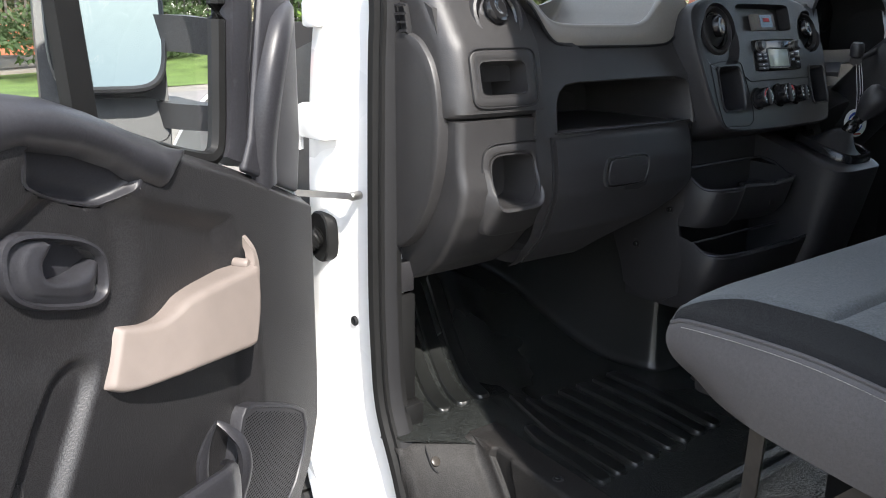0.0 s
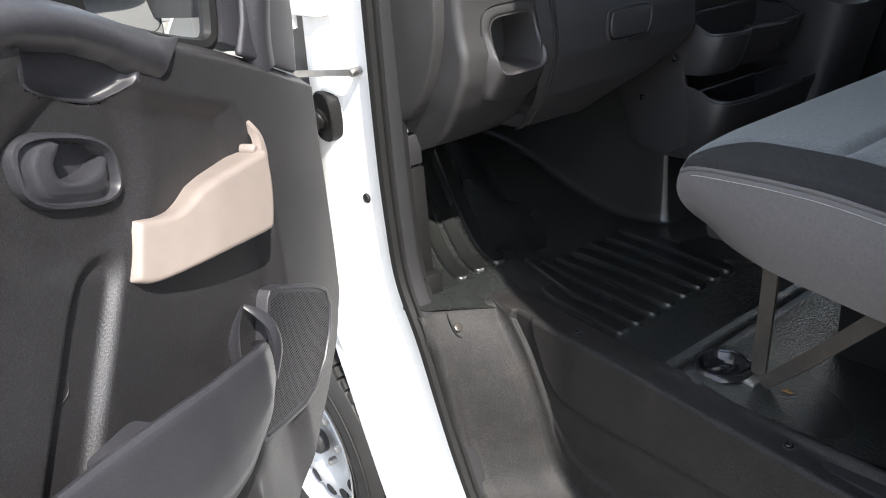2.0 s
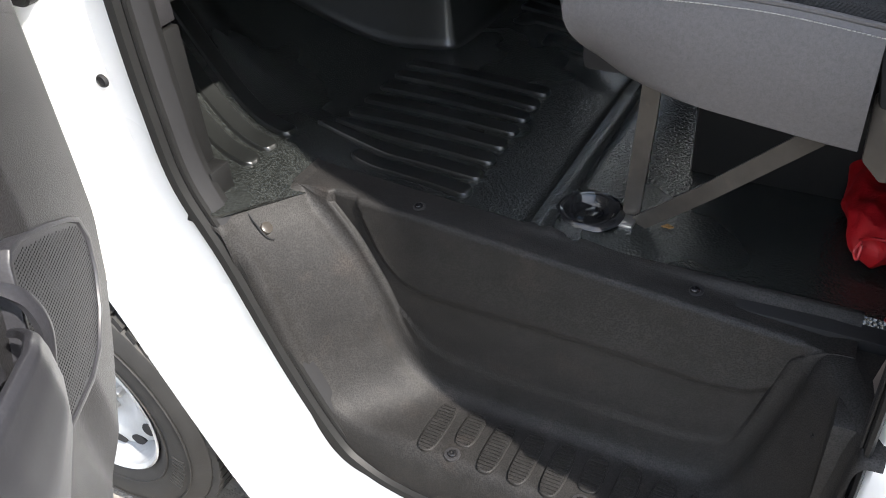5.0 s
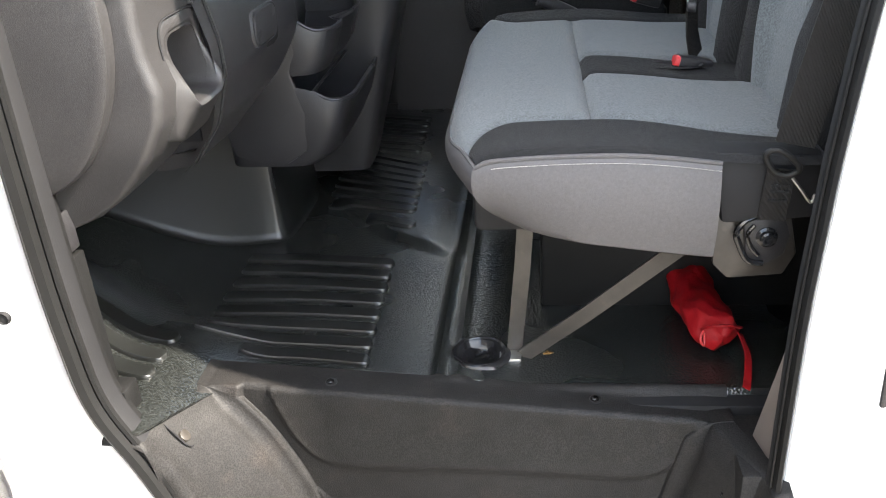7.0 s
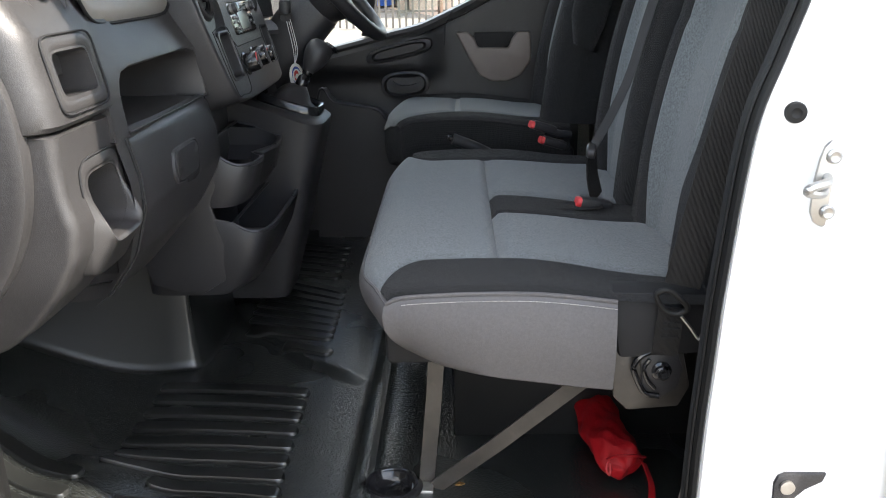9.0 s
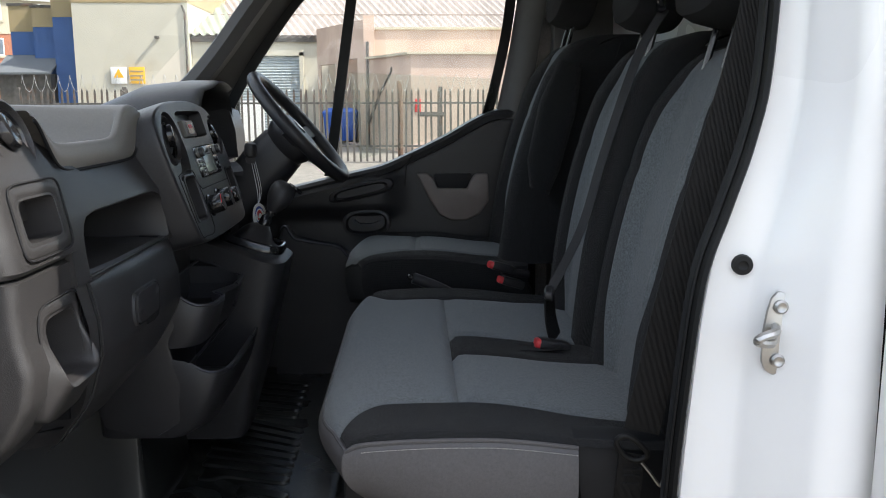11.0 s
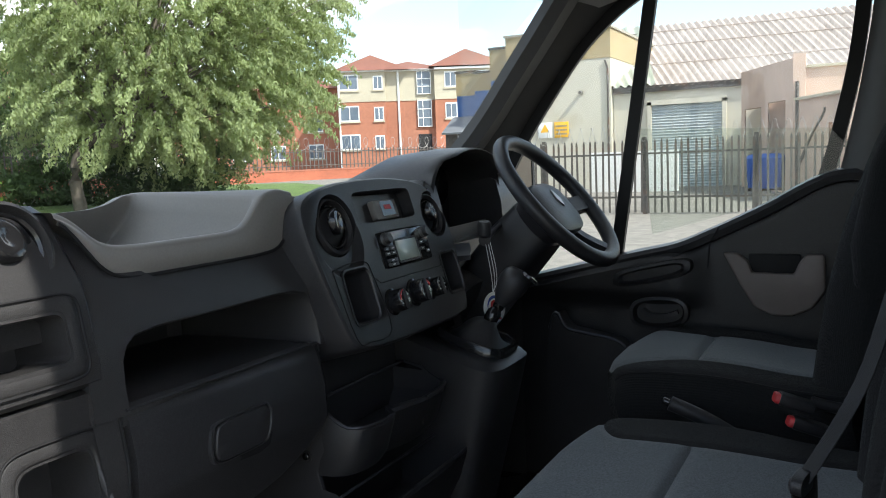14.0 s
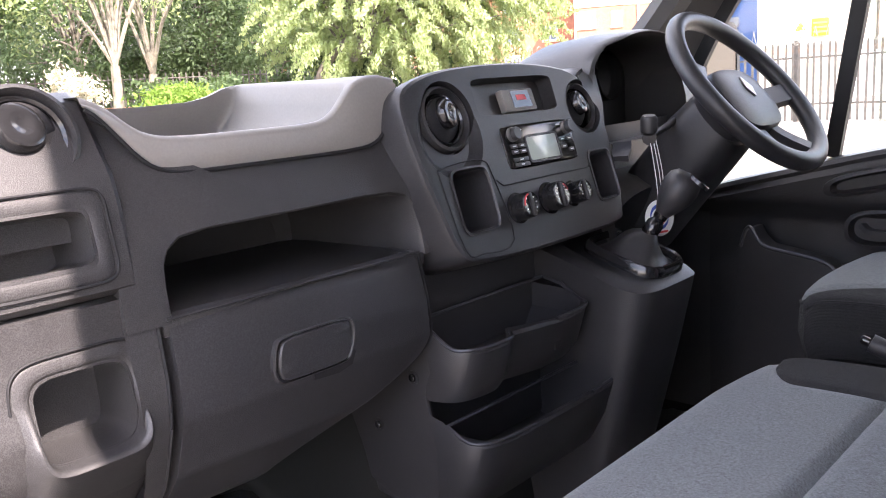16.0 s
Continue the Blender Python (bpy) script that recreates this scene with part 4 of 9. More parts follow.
# pale grip
GRIP_TOP = [(0.0, (0.287, 1.134)), (0.10, (0.315, 1.131)), (0.25, (0.356, 1.130)), (0.42, (0.412, 1.128)), (0.55, (0.450, 1.123)), (0.65, (0.472, 1.112)), (0.75, (0.497, 1.105)), (0.85, (0.525, 1.107)), (0.93, (0.545, 1.112)), (1.0, (0.566, 1.117))]
GRIP_FOOT = [(0.0, (0.330, 1.016)), (0.10, (0.350, 1.015)), (0.25, (0.385, 1.018)), (0.42, (0.430, 1.022)), (0.55, (0.468, 1.025)), (0.65, (0.499, 1.026)), (0.75, (0.528, 1.027)), (0.85, (0.563, 1.029)), (0.93, (0.585, 1.034)), (1.0, (0.603, 1.048))]


def grip_line(table, u):
    return tuple(soft_step([(a, p[k]) for a, p in table], u) for k in (0, 1))


def soft_step(table, x, w=0.035):
    return sum(along(table, min(1, max(0, x + d * w))) for d in (-1, -0.5, 0, 0.5, 1)) / 5


def grip_at(u, v):
    """The grip's face with one upright ridge, behind which it falls back, and rolled edges."""
    (s0, z0), (s1, z1) = grip_line(GRIP_TOP, u), grip_line(GRIP_FOOT, u)
    rim = 0.10
    t = min(1, max(0, (v - rim) / (1 - 2 * rim)))
    s, z = lerp(s0, s1, t) - 0.010 * math.sin(math.pi * t) * (1 - u) ** 4, lerp(z0, z1, t)
    r = (s - 0.452) + 0.45 * (z - 1.07)
    o = 0.052 - 0.10 * (s - 0.28) - 0.16 * (z - 1.03) - 0.17 * 0.5 * (r + math.sqrt(r * r + 0.0004))
    d = min(t * math.hypot(s1 - s0, z1 - z0), (1 - t) * math.hypot(s1 - s0, z1 - z0), u * 0.30, (1 - u) * 0.30)
    o -= 0.010 * (1 - math.sqrt(max(0.0, 1 - max(0.0, 1 - d / 0.010) ** 2)))
    side = max(0.0, 1 - v / rim, 1 - (1 - v) / rim, 1 - u / 0.03, 1 - (1 - u) / 0.03)
    return D(s, z, lerp(o, -0.022, side))


bm = sheet(70, 60, grip_at)
gr = part("grip", bm, M_BEIGE, door, "beige plastic pull grip", sharp=60)
part("grip_horn", sweep(smooth_line([D(0.300, 1.098, 0.022), D(0.291, 1.128, 0.020), D(0.281, 1.152, 0.010), D(0.281, 1.174, -0.006)], 5), [(-0.012, -0.010), (0.006, -0.010), (0.008, 0.0), (0.006, 0.010), (-0.012, 0.010)], tuple(DN), scale=lambda t: 1.0 - 0.55 * t), M_BEIGE, gr, "curved tip of the grip", sharp=50)
part("grip_stud", lathe([(0.009, 0), (0.009, 0.022), (0.006, 0.026), (0, 0.026)], D(0.303, 1.134, -0.006), DN, 16), M_BEIGE, gr)
# speaker grille
spk = [(0.306, 0.882), (0.278, 0.878), (0.20, 0.843), (0.148, 0.815), (0.120, 0.794), (0.110, 0.758), (0.126, 0.712), (0.158, 0.670), (0.205, 0.638), (0.257, 0.630), (0.336, 0.641), (0.395, 0.652), (0.403, 0.664), (0.390, 0.715), (0.345, 0.80), (0.318, 0.872)]


def scaled(pts, k, o):
    cx, cz = sum(p[0] for p in pts) / len(pts), sum(p[1] for p in pts) / len(pts)
    return [D(cx + (p[0] - cx) * k, cz + (p[1] - cz) * k, o) for p in pts]


sg = part("speaker_grille", rings([scaled(spk, k, o) for k, o in ((1.06, -0.03), (1.06, 0.0005), (1.05, 0.0035), (1.02, 0.0045), (0.995, 0.004), (0.985, 0.001))], caps=(False, True)), M_POCKET, door, "black perforated speaker grille")
dots = []
for i in range(50):
    z = 0.630 + i * 0.0053
    for k in range(66):
        a = 0.09 + (k + 0.5 * (i % 2)) * 0.0050
        if inside(spk, a, z) and all(inside(spk, a + dx, z + dz) for dx, dz in ((0.009, 0), (-0.009, 0), (0, 0.009), (0, -0.009))):
            dots.append((a, z))
bm = bmesh.new()
for a, z in dots:
    bm.faces.new([bm.verts.new(D(a + 0.0021 * math.cos(t), z + 0.0015 * math.sin(t), 0.0018)) for t in (0, 1.57, 3.14, 4.71)])
tagged(part("perforation", bm, M_HOLE, sg, flat=True), "fine dark perforations", kind="stuff")
# door pocket


def pocket(u, v):
    s = lerp(0.392, 1.06, u**1.3)
    zt = along([(0.39, 0.842), (0.42, 0.862), (0.458, 0.878), (0.523, 0.890), (0.61, 0.905), (0.69, 0.919), (0.812, 0.937), (1.06, 0.962)], s)
    zb = along([(0.39, 0.800), (0.42, 0.768), (0.46, 0.745), (0.50, 0.726), (0.55, 0.703), (0.60, 0.700), (0.672, 0.706), (0.868, 0.741), (1.06, 0.76)], s)
    out = along([(0.39, 0.018), (0.405, 0.040), (0.43, 0.060), (0.47, 0.075), (0.6, 0.084), (1.06, 0.084)], s)
    rows = [(zt - 0.012, out - 0.018), (zt - 0.002, out - 0.012), (zt, out - 0.004), (zt - 0.006, out + 0.003), (lerp(zt, zb, 0.25), out + 0.006), (lerp(zt, zb, 0.6), out + 0.006), (zb + 0.030, out + 0.001), (zb + 0.008, out - 0.008), (zb - 0.004, out - 0.024), (zb - 0.05, 0.014)]
    k = v * (len(rows) - 1)
    i = min(int(k), len(rows) - 2)
    z, o = (lerp(rows[i][j], rows[i + 1][j], k - i) for j in (0, 1))
    return D(s, z, o)


pk = part("door_pocket", sheet(50, 36, pocket), M_POCKET, door, "smooth dark grey door pocket", sharp=60)
horn = [(-0.010, -0.005), (0.010, -0.005), (0.012, 0.002), (0.0, 0.006), (-0.012, 0.002)]
part("pocket_horn", sweep(smooth_line([D(0.371, 0.892, -0.012), D(0.364, 0.878, 0.004), D(0.356, 0.852, 0.022), D(0.366, 0.815, 0.034), D(0.388, 0.770, 0.030)], 6), horn, tuple(DN), scale=lambda t: 0.25 + 0.95 * min(1, t * 1.6)), M_POCKET, pk, "pointed pocket corner", sharp=60)
part("pocket_horn", sweep(smooth_line([D(0.371, 0.892, -0.012), D(0.392, 0.880, -0.010), D(0.412, 0.862, -0.008), D(0.424, 0.835, -0.006), D(0.425, 0.800, -0.004)], 6), horn, tuple(DN), scale=lambda t: 0.25 + 0.8 * min(1, t * 1.6)), M_POCKET, pk, "pointed pocket corner", sharp=60)
part("pocket_ledge", rings([rrect(D(0.715, z, o), DS, DN, w, 0.05, 6, 30) for z, o, w in ((0.74, 0.02, 0.11), (0.868, 0.016, 0.105), (0.876, 0.014, 0.095))]), M_POCKET, pk, "moulded ledge inside the pocket")
part("trim_plug", lathe([(0.0185, -0.004), (0.0185, 0.0015), (0.0165, 0.002), (0.016, 0.0006), (0.0, 0.0008)], D(0.742, 0.966, -0.037), DN, 26), M_DOORTRIM, door, "round trim plug")
# window frame with sail panel and divider
part("sail_panel", prism([D(s, z, -0.02) for s, z in [(0.090, 1.206), (0.262, 1.272), (0.235, 1.32), (0.205, 1.45), (0.170, 1.60), (0.115, 1.60), (0.075, 1.50), (0.075, 1.30)]], DN * 0.016, 0.008, 3), M_POCKET, door, "smooth black sail panel")
part("sail_ridge", sweep(smooth_line([D(0.186, 1.236, -0.012), D(0.196, 1.29, -0.004), D(0.196, 1.36, 0.008), D(0.178, 1.43, 0.014), D(0.148, 1.485, 0.012), D(0.110, 1.512, 0.0), D(0.085, 1.515, -0.012)], 6), [(-0.030, -0.02), (0.034, -0.02), (0.032, 0.0), (0.016, 0.012), (-0.014, 0.012), (-0.028, 0.0)], tuple(DN), scale=lambda t: 1 - 0.35 * t), M_POCKET, door, "curved ridge on the sail panel", sharp=60)
part("window_post", sweep(smooth_line([D(0.255, 1.285, -0.03), D(0.242, 1.32, -0.03), D(0.228, 1.42, -0.03), D(0.212, 1.55, -0.03), D(0.235, 1.70, -0.03), D(0.33, 1.87, -0.03)], 6), [(-0.028, -0.03), (0.028, -0.03), (0.030, 0.006), (0.0, 0.016), (-0.028, 0.008)], tuple(DN)), M_POCKET, door, "dark window post trim")
part("window_seal", tube(smooth_line([D(0.60, 1.392, -0.045), D(0.45, 1.335, -0.045), D(0.335, 1.300, -0.04), D(0.296, 1.300, -0.038), D(0.280, 1.33, -0.038), D(0.270, 1.42, -0.038), D(0.262, 1.55, -0.038), D(0.29, 1.72, -0.038), D(0.37, 1.85, -0.038)], 6), 0.014, 8), M_RUBBER, door)
part("divider_bar", strap([D(0.552, 1.375, -0.05), D(0.563, 1.50, -0.05), D(0.60, 1.88, -0.05)], 0.040, 0.018, tuple(DN)), M_RUBBER, door, "black window divider bar")
dg = part("window_glass", sheet(2, 2, lambda u, v: D(lerp(0.30, 1.05, u), lerp(1.27, 1.85, v), -0.055)), M_GLASS, door, "clear window glass")
dg.visible_shadow = False
part("window_top_frame", sweep(smooth_line([D(0.22, 1.72, -0.04), D(0.36, 1.90, -0.04), D(0.55, 1.96, -0.04), D(1.0, 1.97, -0.04), D(1.06, 1.90, -0.04), D(1.06, 1.44, -0.04)], 6), [(-0.03, -0.03), (0.03, -0.03), (0.03, 0.03), (-0.03, 0.03)], tuple(DN)), M_PILLARD, door)

# door mirror outside the passenger window
mir = thing("door_mirror", tuple(D(0.30, 1.30, -0.16)), "large two-glass black door mirror on a stout arm", "door mirror")


MC = vec(-0.285, -0.425, 0.0)
mu = vec(0.29, 0.957, 0.0).normalized()
mn = vec(0.92, -0.20, 0.30).normalized()
mv = mn.cross(mu).normalized()
mv = -mv if mv.z < 0 else mv


def glass_unit(c, w, h, e=5.0):
    hs = part("housing", rings([rrect(c + mn * o, mu, mv, w * k, h * k2, e, 44) for o, k, k2 in ((-0.10, 0.72, 0.86), (-0.075, 0.94, 0.97), (-0.02, 1.08, 1.06), (0.004, 1.10, 1.08), (0.008, 1.07, 1.05), (0.0, 1.0, 1.0))], caps=(True, False)), M_SMOOTH, mir, "black plastic mirror housing")
    part("mirror_glass", rings([rrect(c + mn * o, mu, mv, w * 1.01, h * 1.01, e, 44) for o in (-0.004, 0.001)]), M_MIRROR, hs, "silver mirror glass")
    return hs


glass_unit(MC + vec(0.0, 0.008, 1.540), 0.172, 0.305)
glass_unit(MC + vec(0.005, 0.008, 1.330), 0.165, 0.078)
part("housing_bridge", rings([rrect(MC + vec(0, 0, 1.43) + mn * o, mu, mv, 0.21 * k, 0.40 * k, 6, 40) for o, k in ((-0.14, 0.80), (-0.125, 0.96), (-0.04, 1.0), (-0.022, 0.97))]), M_SMOOTH, mir, "black mirror back")
part("arm", sweep(smooth_line([D(0.10, 1.335, -0.12), D(0.13, 1.34, -0.20), MC + vec(-0.03, 0.10, 1.345)], 6), [(-0.03, -0.022), (0.03, -0.022), (0.03, 0.022), (-0.03, 0.022)], (0, 0, 1)), M_SMOOTH, mir, "black mirror arm")
part("arm", sweep(smooth_line([D(0.10, 1.47, -0.12), D(0.13, 1.48, -0.20), MC + vec(-0.03, 0.10, 1.48)], 6), [(-0.03, -0.03), (0.03, -0.03), (0.03, 0.03), (-0.03, 0.03)], (0, 0, 1)), M_SMOOTH, mir, "black mirror arm")


def cut(bm, *cutters):
    """The first shape less the others."""
    obs = []
    for b in (bm, join(*cutters)):
        bmesh.ops.recalc_face_normals(b, faces=b.faces[:])
        me = bpy.data.meshes.new("tmp")
        b.to_mesh(me)
        b.free()
        obs.append(new("tmp", me))
    for c in obs[1:]:
        mod = obs[0].modifiers.new("cut", "BOOLEAN")
        mod.operation, mod.solver, mod.object = "DIFFERENCE", "EXACT", c
    me = bpy.data.meshes.new_from_object(obs[0].evaluated_get(bpy.context.evaluated_depsgraph_get()))
    res = bmesh.new()
    res.from_mesh(me)
    bpy.data.meshes.remove(me)
    for o in obs:
        me = o.data
        bpy.data.objects.remove(o)
        bpy.data.meshes.remove(me)
    return res


def soft(bm, r=0.002, seg=2, ang=0.6):
    """Rounds the sharp edges of a shape a little."""
    edges = [e for e in bm.edges if len(e.link_faces) == 2 and e.calc_face_angle(0) > ang]
    bmesh.ops.bevel(bm, geom=edges, offset=r, segments=seg, profile=0.5, affect="EDGES", clamp_overlap=True)
    return bm


# ---- dashboard ----
dash = thing("dashboard", (0.0, 0.85, 1.0), "black grained plastic dashboard with shelves, vents and glovebox", "dashboard")
FACE = [(1.0, -0.02), (1.02, 0.04), (1.06, 0.10), (1.12, 0.145), (1.19, 0.165), (1.24, 0.163), (1.306, 0.147), (1.39, 0.138), (1.46, 0.102), (1.52, 0.085), (1.56, 0.05)]


def xf(z):
    return along(FACE, z)


def beam_ring(y):
    tray = s01(0.185, 0.215, y) * s01(0.665, 0.635, y)
    zt = lerp(1.540, 1.42, tray)
    zt += 0.014 * s01(1.08, 1.12, y)
    fx = 0.0
    return [vec(-0.58, y, 1.30), vec(-0.56, y, 1.36), vec(-0.45, y, min(1.43, zt)), vec(-0.25, y, zt - 0.06), vec(-0.05, y, zt - 0.012), vec(fx + 0.045, y, zt - 0.003), vec(fx + 0.075, y, zt - 0.018), vec(fx + 0.09, y, min(zt, 1.50) - 0.02), vec(0.095, y, 1.40), vec(-0.05, y, 1.398), vec(-0.15, y, 1.385), vec(-0.15, y, 1.02), vec(-0.3, y, 1.0)]


ys = [0.0, 0.03, 0.1, 0.18, 0.19, 0.20, 0.21, 0.22, 0.4, 0.62, 0.635, 0.645, 0.655, 0.665, 0.68, 0.9, 1.08, 1.10, 1.12, 1.16, 1.3, 1.5, 1.66, 1.69]
part("dash_top", cut(rings([beam_ring(y) for y in ys]), box(-0.07, 0.2, 1.215, 1.56, 1.40, 1.70)), M_DASH, dash, "black grained dashboard top", sharp=50)

# fascia with the open shelf over the glovebox


def shelf_outline(o, grow, depth=None):
    pts = []
    for y, z in ((0.236, 1.300), (0.236, 1.335), (0.238, 1.362), (0.246, 1.378), (0.262, 1.389), (0.30, 1.393), (0.42, 1.3935), (0.54, 1.3945), (0.585, 1.393), (0.612, 1.386), (0.626, 1.370), (0.632, 1.340), (0.633, 1.300)):
        yy = 0.426 + (y - 0.426) * (1 + grow / 0.19)
        zz = 1.30 + (z - 1.30) * (1 + grow / 0.09)
        pts.append(vec(xf(zz) + o if depth is None else depth, yy, zz))
    return pts


outer = [(0.180, 1.300), (0.180, 1.36), (0.181, 1.41), (0.183, 1.46), (0.190, 1.540), (0.235, 1.505), (0.30, 1.472), (0.54, 1.472), (0.60, 1.474), (0.643, 1.535), (0.646, 1.44), (0.648, 1.36), (0.650, 1.300)]
part("fascia", rings([[vec(xf(z) - 0.03, y, z) for y, z in outer], [vec(xf(z) - 0.010 * s01(1.44, 1.475, z), y, z) for y, z in outer], shelf_outline(0.001, 0.010), shelf_outline(-0.001, 0.003), shelf_outline(-0.006, 0.0), shelf_outline(0, -0.004, 0.075), shelf_outline(0, -0.006, 0.0), shelf_outline(0, -0.012, -0.10), shelf_outline(0, -0.020, -0.130), shelf_outline(0, -0.045, -0.141)], closed=False), M_DASH, dash, "grained fascia round the open shelf")
part("fascia_strip", sheet(4, 20, lambda u, v: vec(xf(lerp(1.306, 1.05, v)) - 0.003, lerp(0.178, 0.214 - 0.014 * v, u), lerp(1.306, 1.05, v))), M_DASH, dash)
part("shelf_back", box(-0.149, -0.140, 0.22, 0.64, 1.28, 1.382), M_DASH, dash)
part("shelf_floor", box(-0.145, 0.146, 0.222, 0.636, 1.285, 1.3035, 0.003), M_DASH, dash)


def lid(u, v):
    z0 = 1.304
    y0 = lerp(0.221, 0.205, v)
    y1 = 0.621 - 0.27 * s01(0.42, 1.0, v) ** 1.3
    z1 = 1.045
    y, z = lerp(y0, y1, u), lerp(z0, z1, v)
    edge_ = min(u * 0.4, (1 - u) * 0.4, v * 0.25, 0.3)
    back = 0.045 * s01(0.012, 0.0, min(u, 1 - u)) + 0.03 * s01(0.985, 1.0, v)
    return vec(xf(z) - 0.008 * s01(0.40, 0.22, y) + 0.006 * s01(0, 0.012, edge_) - 0.010 * s01(0.004, 0.0, edge_) - back, y, z + 0.004 * (1 - s01(0, 0.02, v)))


gl = part("glovebox_lid", sheet(44, 34, lid), M_SMOOTH, dash, "smooth black glovebox lid")
lat_o = smooth_line([(0, y, z) for y, z in ((0.348, 1.206), (0.346, 1.222), (0.352, 1.243), (0.366, 1.250), (0.41, 1.251), (0.454, 1.250), (0.466, 1.244), (0.466, 1.226), (0.458, 1.206), (0.446, 1.199), (0.40, 1.198), (0.36, 1.199))], 4, closed=True)


def lat_ring(k, o, dz=0.0):
    return [vec(xf(1.2245 + (p.z - 1.2245) * k + dz) + 0.006 + o, 0.406 + (p.y - 0.406) * k, 1.2245 + (p.z - 1.2245) * k + dz) for p in lat_o]


part("latch_surround", rings([lat_ring(k, o) for k, o in ((1.12, -0.004), (1.10, 0.0022), (1.05, 0.0035), (1.01, 0.0015), (1.0, -0.001))], caps=(False, False)), M_SMOOTH, gl)
part("latch", rings([lat_ring(k, o) for k, o in ((0.97, -0.006), (0.965, 0.0035), (0.93, 0.0052), (0.5, 0.0056))], caps=(False, True)), M_SMOOTH, gl, "moulded push latch")
part("finger_recess", rings([[vec(xf(z) + 0.0068 + o, y, z) for y, z in ((0.40, 1.1975), (0.43, 1.1985), (0.452, 1.203), (0.462, 1.214), (0.470, 1.205), (0.462, 1.190), (0.44, 1.184), (0.40, 1.187))] for o in (-0.004, 0.0006)]), M_VOID, gl, "finger hollow under the latch")
def lid_edge(v):
    return 0.621 - 0.27 * s01(0.42, 1.0, v) ** 1.3
part("lid_gap", tube([(xf(1.304 - 0.259 * v) - 0.004, lid_edge(v) + 0.003, 1.304 - 0.259 * v) for v in np.linspace(0.0, 0.98, 18)], 0.003, 6), M_VOID, dash)
part("lid_top_edge", tube([(xf(1.306) + 0.004, y, 1.3065) for y in np.linspace(0.224, 0.619, 8)], 0.0022, 8), M_SMOOTH, gl, "rounded top edge")
part("lid_gap", tube([(xf(z) - 0.001, lerp(0.2155, 0.198, (1.304 - z) / 0.26), z) for z in np.linspace(1.300, 1.06, 14)], 0.0022, 6), M_VOID, dash)
part("lid_gap_filler", box(-0.02, 0.110, 0.208, 0.24, 1.09, 1.31, 0.004), M_VOID, dash)
part("lower_dash", sheet(30, 10, lambda u, v: vec(lerp(0.10, -0.25, v) - 0.03 * u, lerp(0.20, 0.62, u), lerp(1.080, 1.02, v) + 0.05 * s01(0.7, 1, u))), M_DASH, dash)

# tray on top
LIP = [(0.188, 1.550), (0.200, 1.546), (0.218, 1.536), (0.245, 1.513), (0.262, 1.5045), (0.285, 1.500), (0.33, 1.498), (0.48, 1.498), (0.510, 1.500), (0.528, 1.507), (0.545, 1.522), (0.560, 1.540), (0.575, 1.550), (0.595, 1.556), (0.62, 1.557), (0.645, 1.551)]
FOOT = [(0.188, 1.541), (0.200, 1.533), (0.218, 1.512), (0.245, 1.480), (0.262, 1.468), (0.285, 1.461), (0.33, 1.459), (0.48, 1.4585), (0.54, 1.459), (0.585, 1.461), (0.605, 1.467), (0.620, 1.480), (0.632, 1.503), (0.640, 1.530), (0.645, 1.545)]
BACK = [(0.188, 1.547), (0.225, 1.540), (0.27, 1.534), (0.40, 1.533), (0.48, 1.535), (0.515, 1.541), (0.545, 1.553), (0.585, 1.558), (0.645, 1.551)]


def soft_along(table, x, w=0.010):
    return sum(along(table, x + d * w) for d in (-1, -0.5, 0, 0.5, 1)) / 5


def tray(u, v):
    y = lerp(0.188, 0.646, v)
    lip, foot = soft_along(LIP, y), min(soft_along(FOOT, y), soft_along(LIP, y) - 0.004)
    if u < 0.22:
        t = u / 0.22
        return vec(0.099 + 0.004 * math.sin(math.pi * t) - 0.002 * t, y, lerp(foot, lip - 0.007, t))
    if u < 0.30:
        a = (u - 0.22) / 0.08 * math.pi / 2
        return vec(0.090 + 0.007 * math.cos(a), y, lip - 0.007 + 0.007 * math.sin(a))
    t = (u - 0.30) / 0.70
    x = lerp(0.090, -0.27, t**1.25)
    rim = lerp(lip, soft_along(BACK, y), s01(0.09, -0.16, x))
    if x < -0.185:
        rim -= 0.04 * s01(-0.185, -0.27, x)
    side = s01(0.243, 0.285, y) * math.sqrt(max(0.0, 1 - (max(0.0, min(1.0, (y - 0.445) / 0.122))) ** 2))
    well = s01(-0.178, -0.158, x) * s01(0.086, 0.073, x) * side
    return vec(x - 0.080 * well * s01(0.0, -0.15, x), y, lerp(rim, 1.440, well))


tr = part("top_tray", sheet(110, 110, tray), M_TAUPE, dash, "taupe plastic storage tray", sharp=70)
part("tray_trim", tube([(0.1015, y, soft_along(FOOT, y) - 0.0025) for y in np.linspace(0.190, 0.645, 50)], 0.0024, 8), M_VOID, dash)

# end tower with two cubbies
TOWER = [(1.025, -0.03), (1.045, 0.02), (1.08, 0.07), (1.13, 0.115), (1.18, 0.145), (1.22, 0.152), (1.26, 0.143), (1.30, 0.140), (1.336, 0.141), (1.3385, 0.141), (1.342, 0.128), (1.346, 0.140), (1.352, 0.146), (1.38, 0.143), (1.44, 0.130), (1.465, 0.123), (1.50, 0.100), (1.545, 0.070), (1.556, 0.045)]


